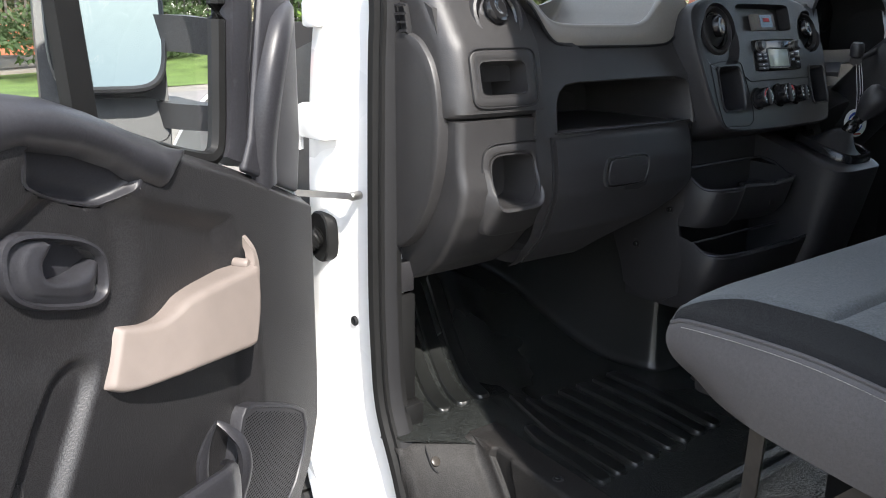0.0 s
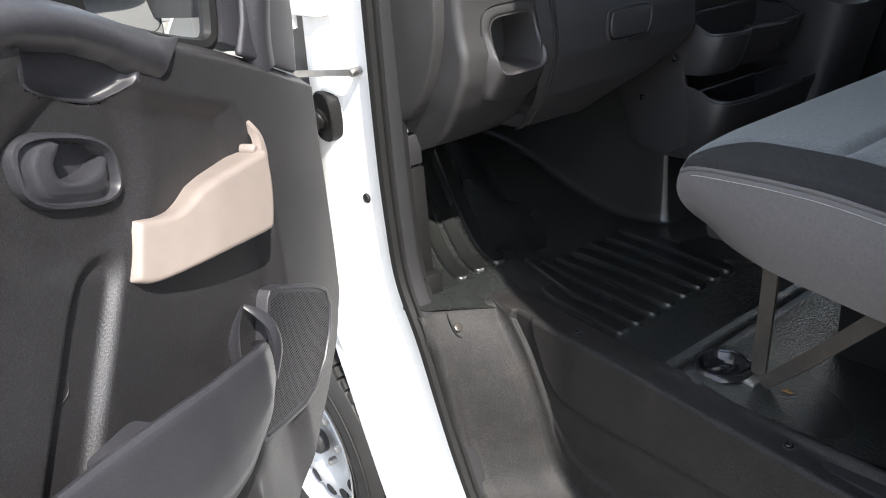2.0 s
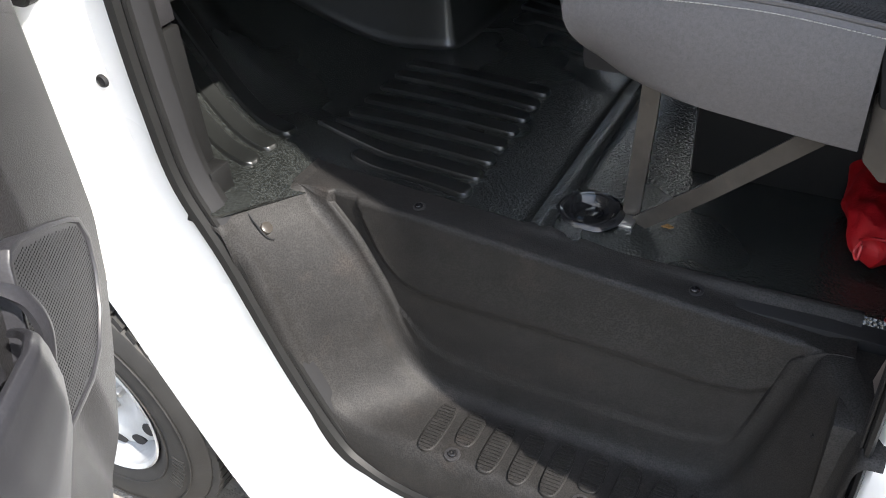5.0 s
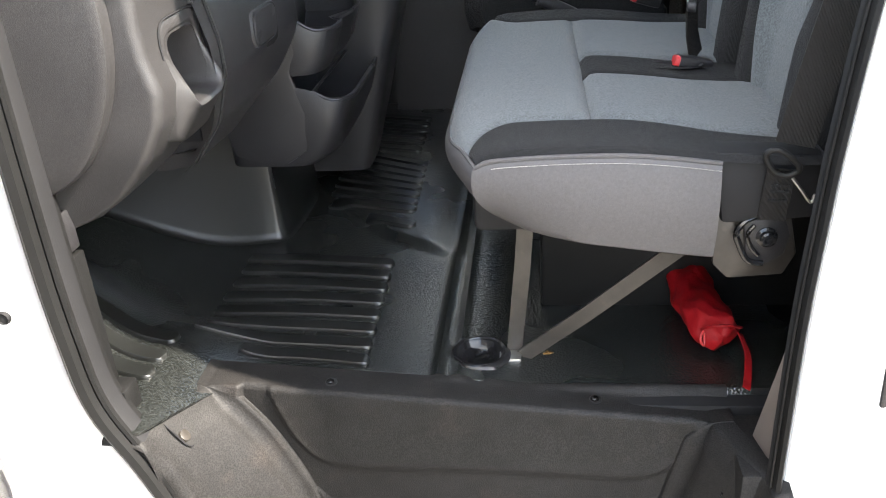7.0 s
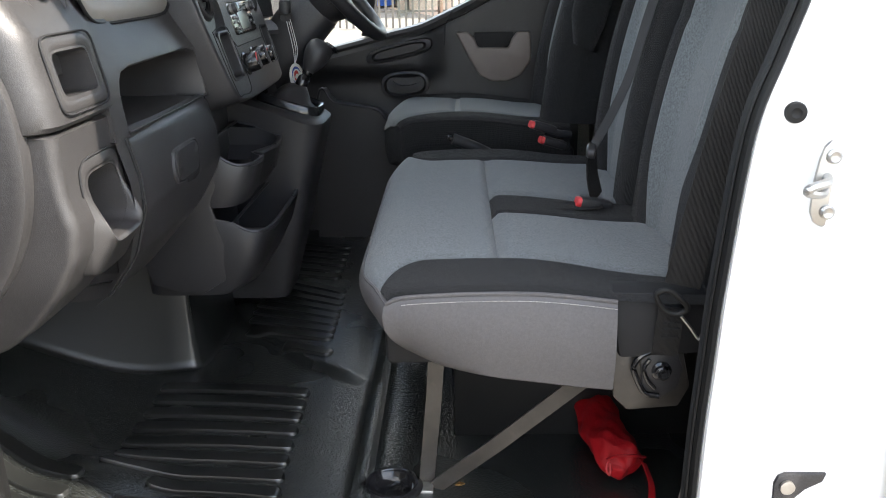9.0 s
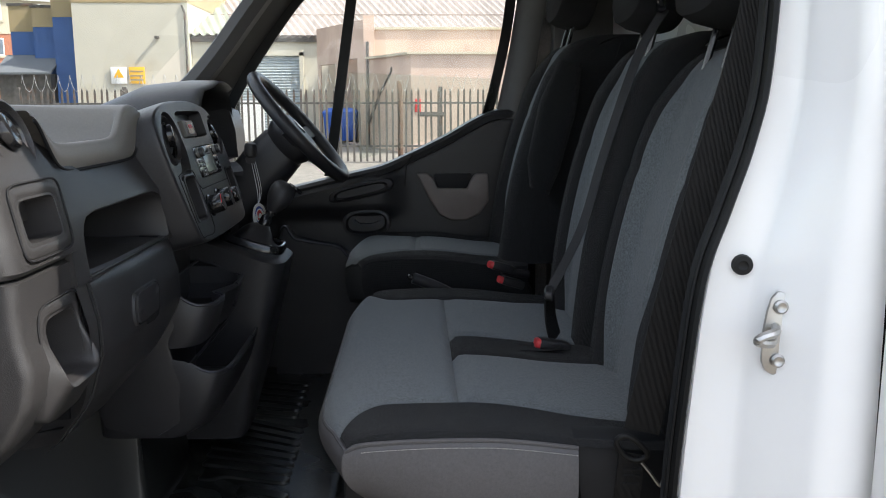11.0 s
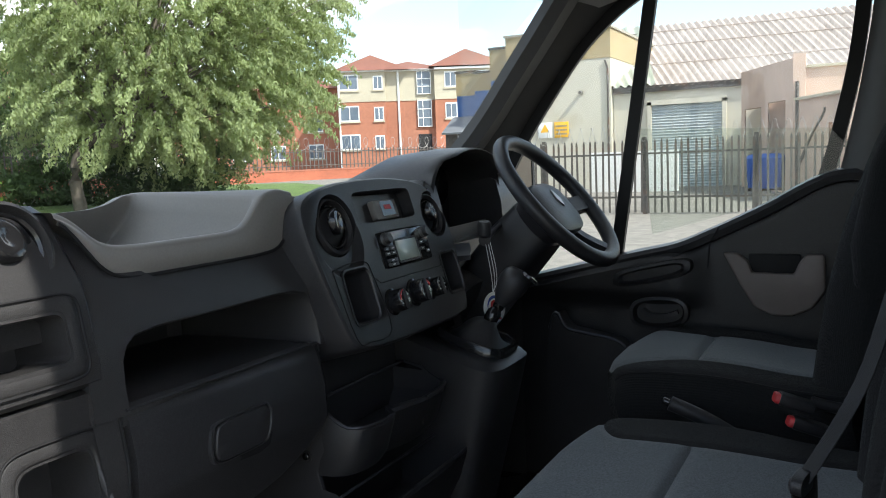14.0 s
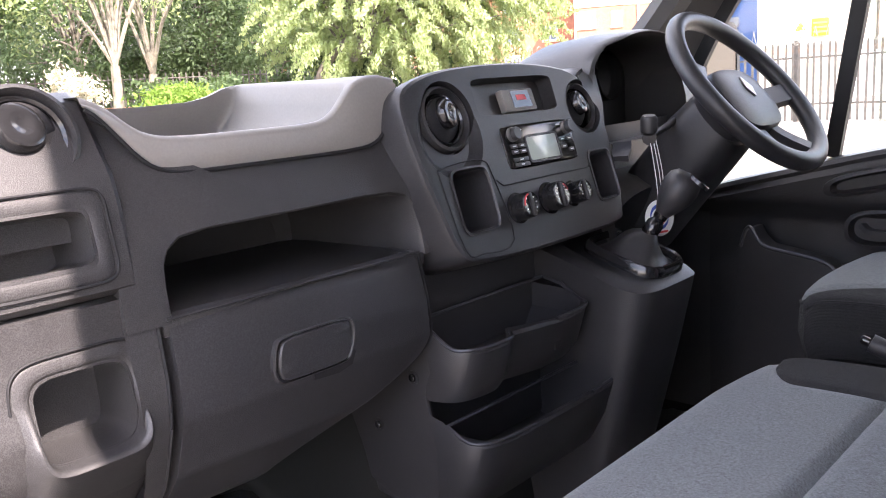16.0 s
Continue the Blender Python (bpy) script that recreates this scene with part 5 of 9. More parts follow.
def tower_ring(z, x):
    lo = s01(1.16, 1.03, z)
    ins = 0.006 if 1.3386 < z < 1.345 else 0.0
    r, y0 = (0.016, 0.008) if z < 1.3386 else (0.040, -0.003)
    pts = [vec(-0.20, y0 + 0.002, z), vec(-0.06, y0, z), vec(x - 0.10, y0 + ins + 0.01 * lo, z)]
    for k in range(9):
        a = math.pi / 2 * k / 8
        pts.append(vec(x - r + r * math.sin(a), y0 + r * (1 - math.cos(a)) + 0.02 * lo + ins, z))
    pts += [vec(x, 0.10, z), vec(x, 0.15, z), vec(x - 0.002, 0.198, z), vec(x - 0.010, 0.206, z), vec(-0.20, 0.206, z)]
    return pts


zs = []
for (z0, x0), (z1, x1) in zip(TOWER, TOWER[1:]):
    n = max(1, int((z1 - z0) / 0.012))
    for k in range(n):
        zs.append((lerp(z0, z1, k / n), lerp(x0, x1, k / n)))
zs.append(TOWER[-1])
tower = rings([tower_ring(z, x) for z, x in zs])


def hole(c, w, h, d, e=7, lean=0.0, up=None):
    """A cutter with a rounded outline that goes d into the face at c."""
    v = vec(lean, 0, 1).normalized()
    nrm = v.cross(vec(0, -1, 0)).normalized()
    nrm = -nrm if nrm.x < 0 else nrm
    return rings([rrect(c + nrm * 0.033, (0, 1, 0), v, w * 1.01, h * 1.01, e, 36), rrect(c - nrm * d, (0, 1, 0), v, w * 0.9, h * 0.9, e, 36)])


C1, C2 = vec(0.136, 0.109, 1.409), vec(0.144, 0.128, 1.232)
tower = cut(tower, hole(C1, 0.108, 0.058, 0.09, 7, -0.2), hole(C2, 0.103, 0.092, 0.075, 5, -0.05))
tw = part("end_tower", tower, M_DASH, dash, "grained end tower with two cubbies", sharp=32)
c, w, h, lean, e = C1, 0.108, 0.058, -0.2, 7
v = vec(lean, 0, 1).normalized()
nrm = vec(1, 0, -lean).normalized()
part("cubby_rim", rings([rrect(c + nrm * o, (0, 1, 0), v, w + g, h + g, e, 44) for o, g in ((-0.02, 0.036), (0.0004, 0.036), (0.0014, 0.033), (0.0016, 0.014), (0.0004, 0.006), (-0.004, 0.001), (-0.014, -0.002))], caps=(False, False)), M_DASH, tw, "flush rounded rim")
part("cubby_joint", tube(rrect(c + nrm * 0.002, (0, 1, 0), v, w + 0.042, h + 0.042, e, 44), 0.0016, 6, closed=True), M_VOID, tw)


def pouch_ring(o, g, k):
    """A line round the lower cubby, flush above and swelling outwards below, like a pouch."""
    up, out = vec(-0.05, 0, 1).normalized(), vec(1, 0, 0.05).normalized()
    res = []
    for p in rrect(C2, (0, 1, 0), up, 0.103 + g, 0.092 + g, 5, 64):
        low = s01(C2.z + 0.030, C2.z - 0.045, p.z)
        down = s01(C2.z - 0.010, C2.z - 0.065, p.z) if g > 0.025 else 0.0
        res.append(p + out * (o + 0.023 * k * low - (0.032 if k == 0 else 0.014) * down) - vec(0, 0, 0.034 * down))
    return res


part("cubby_rim", rings([pouch_ring(*q) for q in ((-0.02, 0.036, 0), (0.0004, 0.036, 0.12), (0.0014, 0.032, 0.28), (0.002, 0.018, 0.80), (0.0024, 0.011, 1.0), (0.0006, 0.005, 1.04), (-0.004, 0.001, 1.0), (-0.014, -0.001, 0.85), (-0.03, -0.004, 0.4))], caps=(False, False)), M_DASH, tw, "rim that swells into a pouch", sharp=60)
part("cubby_joint", tube([p for p in sorted(pouch_ring(0.002, 0.042, 0.0), key=lambda p: math.atan2(p.y - C2.y, p.z - C2.z)) if p.z > C2.z - 0.02], 0.0016, 6), M_VOID, tw)
# smooth side cover on the end
sc = smooth_line([(-0.05, 0, 1.088), (-0.01, 0, 1.098), (0.031, 0, 1.123), (0.062, 0, 1.160), (0.088, 0, 1.208), (0.104, 0, 1.26), (0.110, 0, 1.315), (0.106, 0, 1.375), (0.094, 0, 1.42), (0.074, 0, 1.452), (0.035, 0, 1.480), (-0.05, 0, 1.490)], 5)
part("side_cover", rings([[vec(-0.05 + (p.x + 0.05) * k, y, 1.30 + (p.z - 1.30) * k) for p in sc] for k, y in ((1.0, 0.012), (1.0, -0.008), (0.988, -0.0125), (0.965, -0.0145), (0.90, -0.0155), (0.3, -0.016))], caps=(False, True)), M_DASH, dash, "rounded end cover")


def air_vent(name, c, nrm, r, turn, parent):
    nrm = Vector(nrm).normalized()
    v = part(name, lathe([(r * 1.24, -0.03), (r * 1.24, 0.000), (r * 1.20, 0.006), (r * 1.10, 0.008), (r * 1.05, 0.003), (r * 1.0, -0.006), (r * 0.98, -0.03), (0.0, -0.03)], c, nrm, 44), M_DASH, parent, "round air vent")
    up = (Matrix.Rotation(turn, 3, nrm) @ (vec(0, 0, 1) - nrm * nrm.z)).normalized()
    side = up.cross(nrm).normalized()
    part("ring", lathe([(r * 0.98, -0.01), (r * 0.98, -0.001), (r * 0.93, 0.003), (r * 0.86, 0.0), (r * 0.84, -0.01)], c, nrm, 44, (False, False)), M_GLOSS, v)
    half = []
    for k in range(24):
        a = 2 * math.pi * k / 24
        half.append(c + side * math.cos(a) * r * 0.82 + up * math.sin(a) * r * 0.82 + nrm * (-0.004 + 0.006 * math.sin(a)))
    part("flap", rings([[q - nrm * 0.005 for q in half], half, [c + (q - c) * 0.94 + nrm * 0.002 for q in half], [c + (q - c) * 0.40 + nrm * 0.003 for q in half]]), M_SMOOTH, v, "satin black flap")
    kc = c + up * r * 0.22 + nrm * 0.004
    part("thumb_disc", lathe([(r * 0.58, -0.004), (r * 0.58, 0.004), (r * 0.54, 0.008), (r * 0.40, 0.0105), (r * 0.26, 0.0100), (r * 0.14, 0.0075), (0.0, 0.0065)], kc, nrm + up * 0.10 + side * 0.30, 36), M_GLOSS, v, "glossy thumb disc")
    return v


air_vent("air_vent", vec(0.092, 0.128, 1.512), (0.93, -0.02, 0.30), 0.046, 0.35, dash)
# small side demister
part("side_demister", prism([(-0.02, 0.012, 1.535), (0.012, 0.006, 1.530), (0.028, 0.006, 1.470), (0.010, 0.010, 1.468)], (0, -0.02, 0), 0.004), M_VOID, dash, "dark side demister vent")
for i in range(4):
    part("demister_slat", box(-0.012 + 0.006 * i, 0.026, -0.018, -0.0145, 1.526 - 0.014 * i, 1.530 - 0.014 * i), M_SMOOTH, dash)

# ---- centre stack ----
SV = vec(-0.30, 0, 1).normalized()
SN = vec(1, 0, 0.30).normalized()


def S(y, z, o=0.0):
    """A place on the centre stack by its y and height."""
    return vec(0.153 + 0.30 * (1.464 - z), y, z) + SN * o


stack_out = smooth_line([S(y, z) for y, z in ((0.700, 1.558), (0.80, 1.566), (0.92, 1.566), (1.03, 1.553), (1.080, 1.53), (1.108, 1.49), (1.118, 1.43), (1.112, 1.36), (1.098, 1.30), (1.075, 1.280), (0.95, 1.276), (0.80, 1.276), (0.690, 1.282), (0.652, 1.300), (0.632, 1.36), (0.618, 1.43), (0.612, 1.50), (0.630, 1.538))], 3, closed=True)
flat_mid = S(0.866, 1.42)


def around(k, o):
    return [flat_mid + (p - flat_mid) * k + SN * o for p in stack_out]


def disc_cut(c, r, d):
    return lathe([(r * 1.02, 0.031), (r * 0.95, -d)], c, SN, 36)


def slot(y0, y1, z0, z1, d, e=9):
    c = S((y0 + y1) / 2, (z0 + z1) / 2)
    return rings([rrect(c + SN * 0.032, (0, 1, 0), SV, y1 - y0, (z1 - z0) * 1.04, e, 40), rrect(c - SN * d, (0, 1, 0), SV, (y1 - y0) * 0.96, (z1 - z0), e, 40)])


V1, V2 = S(0.708, 1.490), S(1.058, 1.484)
stack = rings([around(0.98, -0.14), around(1.0, -0.012), around(0.985, -0.003), around(0.965, 0.0)])
def dish_cut(c, r):
    return lathe([(r * 1.62, 0.031), (r, 0.0), (r * 0.74, -0.013)], c, SN, 48)


stack = cut(stack, dish_cut(S(0.701, 1.463), 0.067))
stack = cut(stack, disc_cut(V1, 0.056, 0.022), disc_cut(V2, 0.050, 0.022), slot(0.772, 0.985, 1.484, 1.543, 0.03), slot(0.808, 1.004, 1.398, 1.468, 0.012), slot(0.676, 0.754, 1.324, 1.412, 0.07, 6), slot(1.030, 1.094, 1.324, 1.405, 0.06, 6))
cs = part("centre_panel", stack, M_SMOOTH, dash, "satin black centre panel", sharp=30)
air_vent("air_vent", V1 - SN * 0.012, SN, 0.041, -0.5, cs)
air_vent("air_vent", V2 - SN * 0.012, SN, 0.037, 0.3, cs)
for y0, y1, z0, z1, e in ((0.676, 0.754, 1.324, 1.412, 6), (1.030, 1.094, 1.324, 1.405, 6)):
    c = S((y0 + y1) / 2, (z0 + z1) / 2)
    part("bin_rim", rings([rrect(c + SN * o, (0, 1, 0), SV, y1 - y0 + g, (z1 - z0) * 1.04 + g, e, 40) for o, g in ((-0.003, 0.010), (0.0025, 0.010), (0.003, 0.004), (0.0, 0.0), (-0.02, -0.002))], caps=(False, False)), M_SMOOTH, cs, "thin raised rim")
part("panel_groove", tube([S(y, z, 0.0005) for y, z in ((0.772, 1.39), (0.785, 1.380), (0.9, 1.381), (1.02, 1.381), (1.03, 1.389))], 0.0012, 6), M_VOID, cs)
part("panel_groove", tube(smooth_line([S(y, z, 0.0005) for y, z in ((0.652, 1.418), (0.70, 1.424), (0.752, 1.422), (0.766, 1.40), (0.775, 1.30), (0.70, 1.293), (0.664, 1.305), (0.652, 1.418))], 4), 0.0011, 6), M_VOID, cs)
# upper display recess with its little clock
part("recess_lining", rings([rrect(S(0.878, 1.513, -0.0285), (0, 1, 0), SV, 0.206, 0.058, 9, 36), rrect(S(0.878, 1.513, -0.027), (0, 1, 0), SV, 0.204, 0.056, 9, 36)]), M_DASH, cs, "grained recess lining")
ck = part("clock", prism([S(0.861, 1.490, -0.026), S(0.944, 1.490, -0.026), S(0.941, 1.526, -0.026), S(0.858, 1.526, -0.026)], SN * 0.014, 0.003), M_TAUPE, cs, "small grey clock display")
part("clock_glass", prism([S(0.882, 1.496, -0.0119), S(0.930, 1.496, -0.0119), S(0.926, 1.523, -0.0119), S(0.880, 1.523, -0.0119)], SN * 0.0006), M_GLOSS, ck, "dark glossy window")
part("clock_figures", prism([S(0.893, 1.5075, -0.0110), S(0.918, 1.5075, -0.0110), S(0.915, 1.516, -0.0110), S(0.892, 1.516, -0.0110)], SN * 0.0004), M_REDPRINT, ck)
# radio
rad = part("radio", prism([S(0.8115, 1.4005, -0.012), S(1.0005, 1.4005, -0.012), S(1.0005, 1.4655, -0.012), S(0.8115, 1.4655, -0.012)], SN * 0.014, 0.004), M_GLOSS, cs, "glossy black radio")
part("radio_display", prism([S(0.868, 1.4085, 0.002), S(0.948, 1.4085, 0.002), S(0.948, 1.4455, 0.002), S(0.868, 1.4455, 0.002)], SN * 0.0014, 0.0008), M_LCD, rad, "pale grey-green display")
part("display_frame", rings([rrect(S(0.908, 1.427, 0.0018 + o), (0, 1, 0), SV, 0.083 + g, 0.041 + g, 9, 28) for o, g in ((0, 0.006), (0.0022, 0.005), (0.0022, 0.0), (0, -0.001))], caps=(False, False)), M_SMOOTH, rad)
for y in (0.835, 0.982):
    kn = part("radio_knob", lathe([(0.0105, 0.0), (0.0105, 0.012), (0.009, 0.0145), (0.0, 0.014)], S(y, 1.452, 0.002), SN, 24), M_SMOOTH, rad)
    part("knob_ring", lathe([(0.0118, 0.0), (0.0118, 0.005), (0.0105, 0.006)], S(y, 1.452, 0.0022), SN, 24, (False, False)), M_STEEL, kn, "chrome ring")
for y0, y1, z in ((0.823, 0.842, 1.434), (0.844, 0.862, 1.434), (0.823, 0.842, 1.4255), (0.844, 0.862, 1.4255), (0.823, 0.862, 1.413), (0.823, 0.862, 1.4055), (0.955, 0.974, 1.434), (0.976, 0.992, 1.434), (0.955, 0.974, 1.422), (0.976, 0.992, 1.416)):
    bt = part("radio_button", prism([S(y0, z - 0.0032, 0.002), S(y1 - 0.001, z - 0.0032, 0.002), S(y1 - 0.001, z + 0.0032, 0.002), S(y0, z + 0.0032, 0.002)], SN * 0.0022, 0.0008), M_SMOOTH, rad)
    part("print_bar", prism([S((y0 + y1) / 2 - 0.004, z - 0.0008, 0.0042), S((y0 + y1) / 2 + 0.004, z - 0.0008, 0.0042), S((y0 + y1) / 2 + 0.004, z + 0.0008, 0.0042), S((y0 + y1) / 2 - 0.004, z + 0.0008, 0.0042)], SN * 0.0003), M_PRINT, bt)
for y in (0.858, 0.965):
    part("print_bar", prism([S(y - 0.006, 1.4575, 0.002), S(y + 0.006, 1.4575, 0.002), S(y + 0.006, 1.4595, 0.002), S(y - 0.006, 1.4595, 0.002)], SN * 0.0003), M_PRINT, rad)
# heater controls
for y, r, z in ((0.804, 0.020, 1.343), (0.888, 0.0215, 1.347), (0.953, 0.018, 1.345)):
    k = part("heater_knob", lathe([(r * 1.22, -0.004), (r * 1.22, 0.002), (r * 1.05, 0.004), (r, 0.026), (r * 0.94, 0.029), (r * 0.86, 0.0275), (0.0, 0.027)], S(y, z, 0.0), SN, 32), M_GLOSS, cs, "glossy black rotary knob")
    part("grip_bar", prism([S(y - r * 0.2, z - r * 0.86, 0.026), S(y + r * 0.2, z - r * 0.86, 0.026), S(y + r * 0.14, z + r * 0.86, 0.026), S(y - r * 0.14, z + r * 0.86, 0.026)], SN * 0.006, 0.002), M_SMOOTH, k)
    for a in range(7):
        t = radians(-30 + 40 * a)
        part("scale_mark", lathe([(0.0014, 0), (0.0014, 0.0006), (0, 0.0006)], S(y + math.cos(t) * r * 0.68, z + math.sin(t) * r * 0.62, 0.0275), SN, 8), M_PRINT, k)
    if y != 0.953:
        part("red_mark", tube([S(y + math.cos(radians(a)) * r * 0.80, z + math.sin(radians(a)) * r * 0.76, 0.0285) for a in (range(100, 181, 16) if y < 0.85 else range(20, 100, 16))], 0.0013, 6), M_RED, k, "red temperature mark")
part("red_mark", lathe([(0.003, 0), (0.003, 0.001), (0, 0.001)], S(1.0, 1.335, 0.0), SN, 10), M_RED, cs)

# ---- driver's side of the dashboard ----
part("driver_fascia", sheet(20, 16, lambda u, v: vec(lerp(0.075, 0.01, v) - 0.05 * u * u, lerp(1.105, 1.68, u), lerp(1.435, 1.08, v))), M_DASH, dash)
cowl = []
for k in range(17):
    a = math.pi * k / 16
    cowl.append((1.385 - 0.200 * math.cos(a), 1.500 + 0.122 * math.sin(a) ** 0.75))
part("instrument_cowl", rings([[vec(x + (0.02 if 1.25 < y < 1.5 else 0.0) * lift, 1.385 + (y - 1.385) * k, 1.50 + (z - 1.50) * k - 0.45 * max(0.0, -0.06 - x) ** 1.25) for y, z in cowl] for x, k, lift in ((-0.42, 0.55, 0), (-0.25, 0.86, 0), (-0.10, 0.97, 0), (0.0, 1.0, 0.5), (0.05, 1.0, 1), (0.075, 0.985, 1), (0.08, 0.955, 1), (0.07, 0.925, 1), (-0.06, 0.86, 0))], closed=False), M_DASH, dash, "hooded instrument cowl")
part("instrument_panel", rings([[vec(x, 1.385 + (y - 1.385) * 0.90, 1.49 + (z - 1.49) * 0.90) for y, z in cowl] + [vec(x, 1.56, 1.38), vec(x, 1.21, 1.38)] for x in (-0.072, -0.064)]), M_VOID, dash, "dark instrument panel")
for y, r in ((1.30, 0.055), (1.46, 0.055), (1.38, 0.03)):
    part("dial", lathe([(r, 0.0), (r, 0.02), (r * 0.93, 0.022), (r * 0.9, 0.006), (0, 0.006)], (-0.062, y, 1.53), (1, 0, 0.1), 32), M_GLOSS, dash, "dark round dial")
air_vent("air_vent", vec(0.06, 1.615, 1.49), (0.95, -0.15, 0.25), 0.042, 0.2, dash)
part("binnacle_side", sheet(14, 20, lambda u, v: vec(lerp(lerp(0.115, 0.20, v), 0.02, u**0.7), lerp(1.095, 1.30, u), lerp(1.535 + 0.03 * u, 1.20, v))), M_DASH, dash, "dark flank between panel and cowl")

# ---- steering column and wheel ----
WHUB = vec(0.305, 1.385, 1.492)
w_up = vec(-0.655, 0, 0.755).normalized()
w_n = vec(0.755, 0, 0.655).normalized()
w_s = vec(0, 1, 0)
sw = thing("steering_wheel", tuple(WHUB), "black leather-look steering wheel with a padded hub", "steering wheel")


def W(a, r, o=0.0):
    return WHUB + w_s * math.cos(a) * r + w_up * math.sin(a) * r + w_n * o


part("rim", tube([W(2 * math.pi * k / 64, 0.180, 0.0) for k in range(64)], 0.0180, 14, tuple(w_n), closed=True), M_SMOOTH, sw, "grained black rim")
hub = part("hub_pad", rings([rrect(WHUB + w_n * o + w_up * (-0.012), w_s, w_up, 0.190 * k, 0.148 * k, 3.2, 44) for o, k in ((-0.075, 0.8), (-0.045, 1.0), (-0.022, 1.0), (-0.010, 0.95), (-0.003, 0.80), (0.001, 0.45))]), M_SMOOTH, sw, "padded hub")
part("badge", prism([W(math.pi / 2, 0.028, 0.0), W(0, 0.013, 0.001), W(-math.pi / 2, 0.022, 0.001), W(math.pi, 0.013, 0.001)], w_n * 0.004, 0.001), M_STEEL, hub, "plain chrome diamond badge")
for a0, w in ((-0.12, 0.045), (math.pi + 0.12, 0.045), (-math.pi / 2 - 0.36, 0.034), (-math.pi / 2 + 0.36, 0.034)):
    part("spoke", sweep(smooth_line([W(a0, 0.055, -0.03), W(a0, 0.11, -0.024), W(a0, 0.176, -0.002)], 5), [(-w / 2, -0.010), (w / 2, -0.010), (w / 2 * 0.9, 0.008), (-w / 2 * 0.9, 0.008)], tuple(w_n)), M_SMOOTH, sw)
col = thing("steering_column", (0.15, 1.385, 1.35), "black plastic steering column shroud with stalks and key", "steering column")
part("shroud", rings([rrect(WHUB - w_n * d + w_up * u, w_s, w_up, w, h, 3.5, 36) for d, u, w, h in ((0.055, -0.008, 0.12, 0.110), (0.07, -0.012, 0.155, 0.135), (0.14, -0.018, 0.175, 0.145), (0.22, -0.030, 0.180, 0.145), (0.36, -0.05, 0.19, 0.15))]), M_SMOOTH, col)
st = part("wiper_stalk", tube(smooth_line([(0.19, 1.32, 1.44), (0.19, 1.26, 1.425), (0.20, 1.20, 1.418), (0.205, 1.185, 1.416)], 5), 0.009, 10, scale=lambda t: 0.75 + 0.75 * s01(0.6, 0.85, t)), M_SMOOTH, col)
part("stalk_knob", lathe([(0.010, -0.018), (0.0155, -0.012), (0.0155, 0.012), (0.012, 0.018), (0, 0.019)], (0.205, 1.185, 1.440), (0.1, -0.15, 1), 18), M_SMOOTH, col)
part("pale_lever", sweep(smooth_line([(0.15, 1.18, 1.405), (0.17, 1.145, 1.395), (0.18, 1.118, 1.385)], 4), [(-0.018, -0.006), (0.018, -0.004), (0.016, 0.004), (-0.018, 0.006)], (0, 0, 1)), M_POCKET, col, "grey ignition surround")
part("knee_bolster", rings([rrect((x, 1.385, z), (0, 1, 0), vec(0.5, 0, 0.86), w, h, 4, 36) for x, z, w, h in ((-0.1, 1.22, 0.44, 0.30), (0.05, 1.22, 0.44, 0.26), (0.10, 1.225, 0.38, 0.20), (0.11, 1.23, 0.25, 0.12))]), M_DASH, dash, "rounded knee panel")

# ---- lower console with two pockets ----
con = thing("centre_console", (0.1, 0.85, 0.75), "black moulded console with two open pockets below the dashboard", "console")


def plan(x0, x1, y0, y1, zf, e=6, n=44):
    pts = rrect(((x0 + x1) / 2, (y0 + y1) / 2, 0), (1, 0, 0), (0, 1, 0), x1 - x0, y1 - y0, e, n)
    return [vec(p.x, p.y, zf(p)) for p in pts]


def lower_rim(p):
    return 1.069 - 0.046 * s01(0.12, 0.22, p.x)


def upper_rim(p):
    return 1.193 - 0.031 * s01(0.13, 0.20, p.x)


def waisted(x0, x1, y0, y1, zf, e=6):
    """The outline of the upper pocket, with the waist in its front wall."""
    return [vec(p.x - 0.042 * math.exp(-(((p.y - 0.768) / 0.024) ** 2)) * s01(0.08, 0.14, p.x), p.y, p.z) for p in plan(x0, x1, y0, y1, zf, e, 150)]


low = rings([plan(-0.02, 0.10, 0.66, 0.98, lambda p: 0.878), plan(-0.03, 0.165, 0.638, 1.0, lambda p: 0.884), plan(-0.03, 0.205, 0.630, 1.015, lambda p: 0.908), plan(-0.03, 0.232, 0.627, 1.022, lambda p: 0.96), plan(-0.03, 0.250, 0.627, 1.025, lambda p: lower_rim(p) - 0.006), plan(-0.03, 0.248, 0.629, 1.023, lower_rim)])
low = cut(low, rings([plan(-0.05, 0.20, 0.665, 0.99, lambda p: 0.93), plan(-0.02, 0.240, 0.637, 1.014, lambda p: 1.01), plan(0.0, 0.241, 0.636, 1.015, lambda p: 1.12)]))
part("lower_pocket", low, M_SMOOTH, con, sharp=35)
upp = rings([waisted(-0.13, 0.195, 0.630, 0.955, lambda p: 1.075), waisted(-0.13, 0.214, 0.627, 0.962, lambda p: 1.10), waisted(-0.13, 0.231, 0.627, 0.965, lambda p: upper_rim(p) - 0.006), waisted(-0.13, 0.229, 0.629, 0.963, upper_rim)])
upp = cut(upp, rings([waisted(0.0, 0.19, 0.66, 0.93, lambda p: 1.11), waisted(0.0, 0.221, 0.637, 0.954, lambda p: 1.14), waisted(0.0, 0.222, 0.636, 0.955, lambda p: 1.23)]))
part("upper_pocket", upp, M_SMOOTH, con, sharp=35)
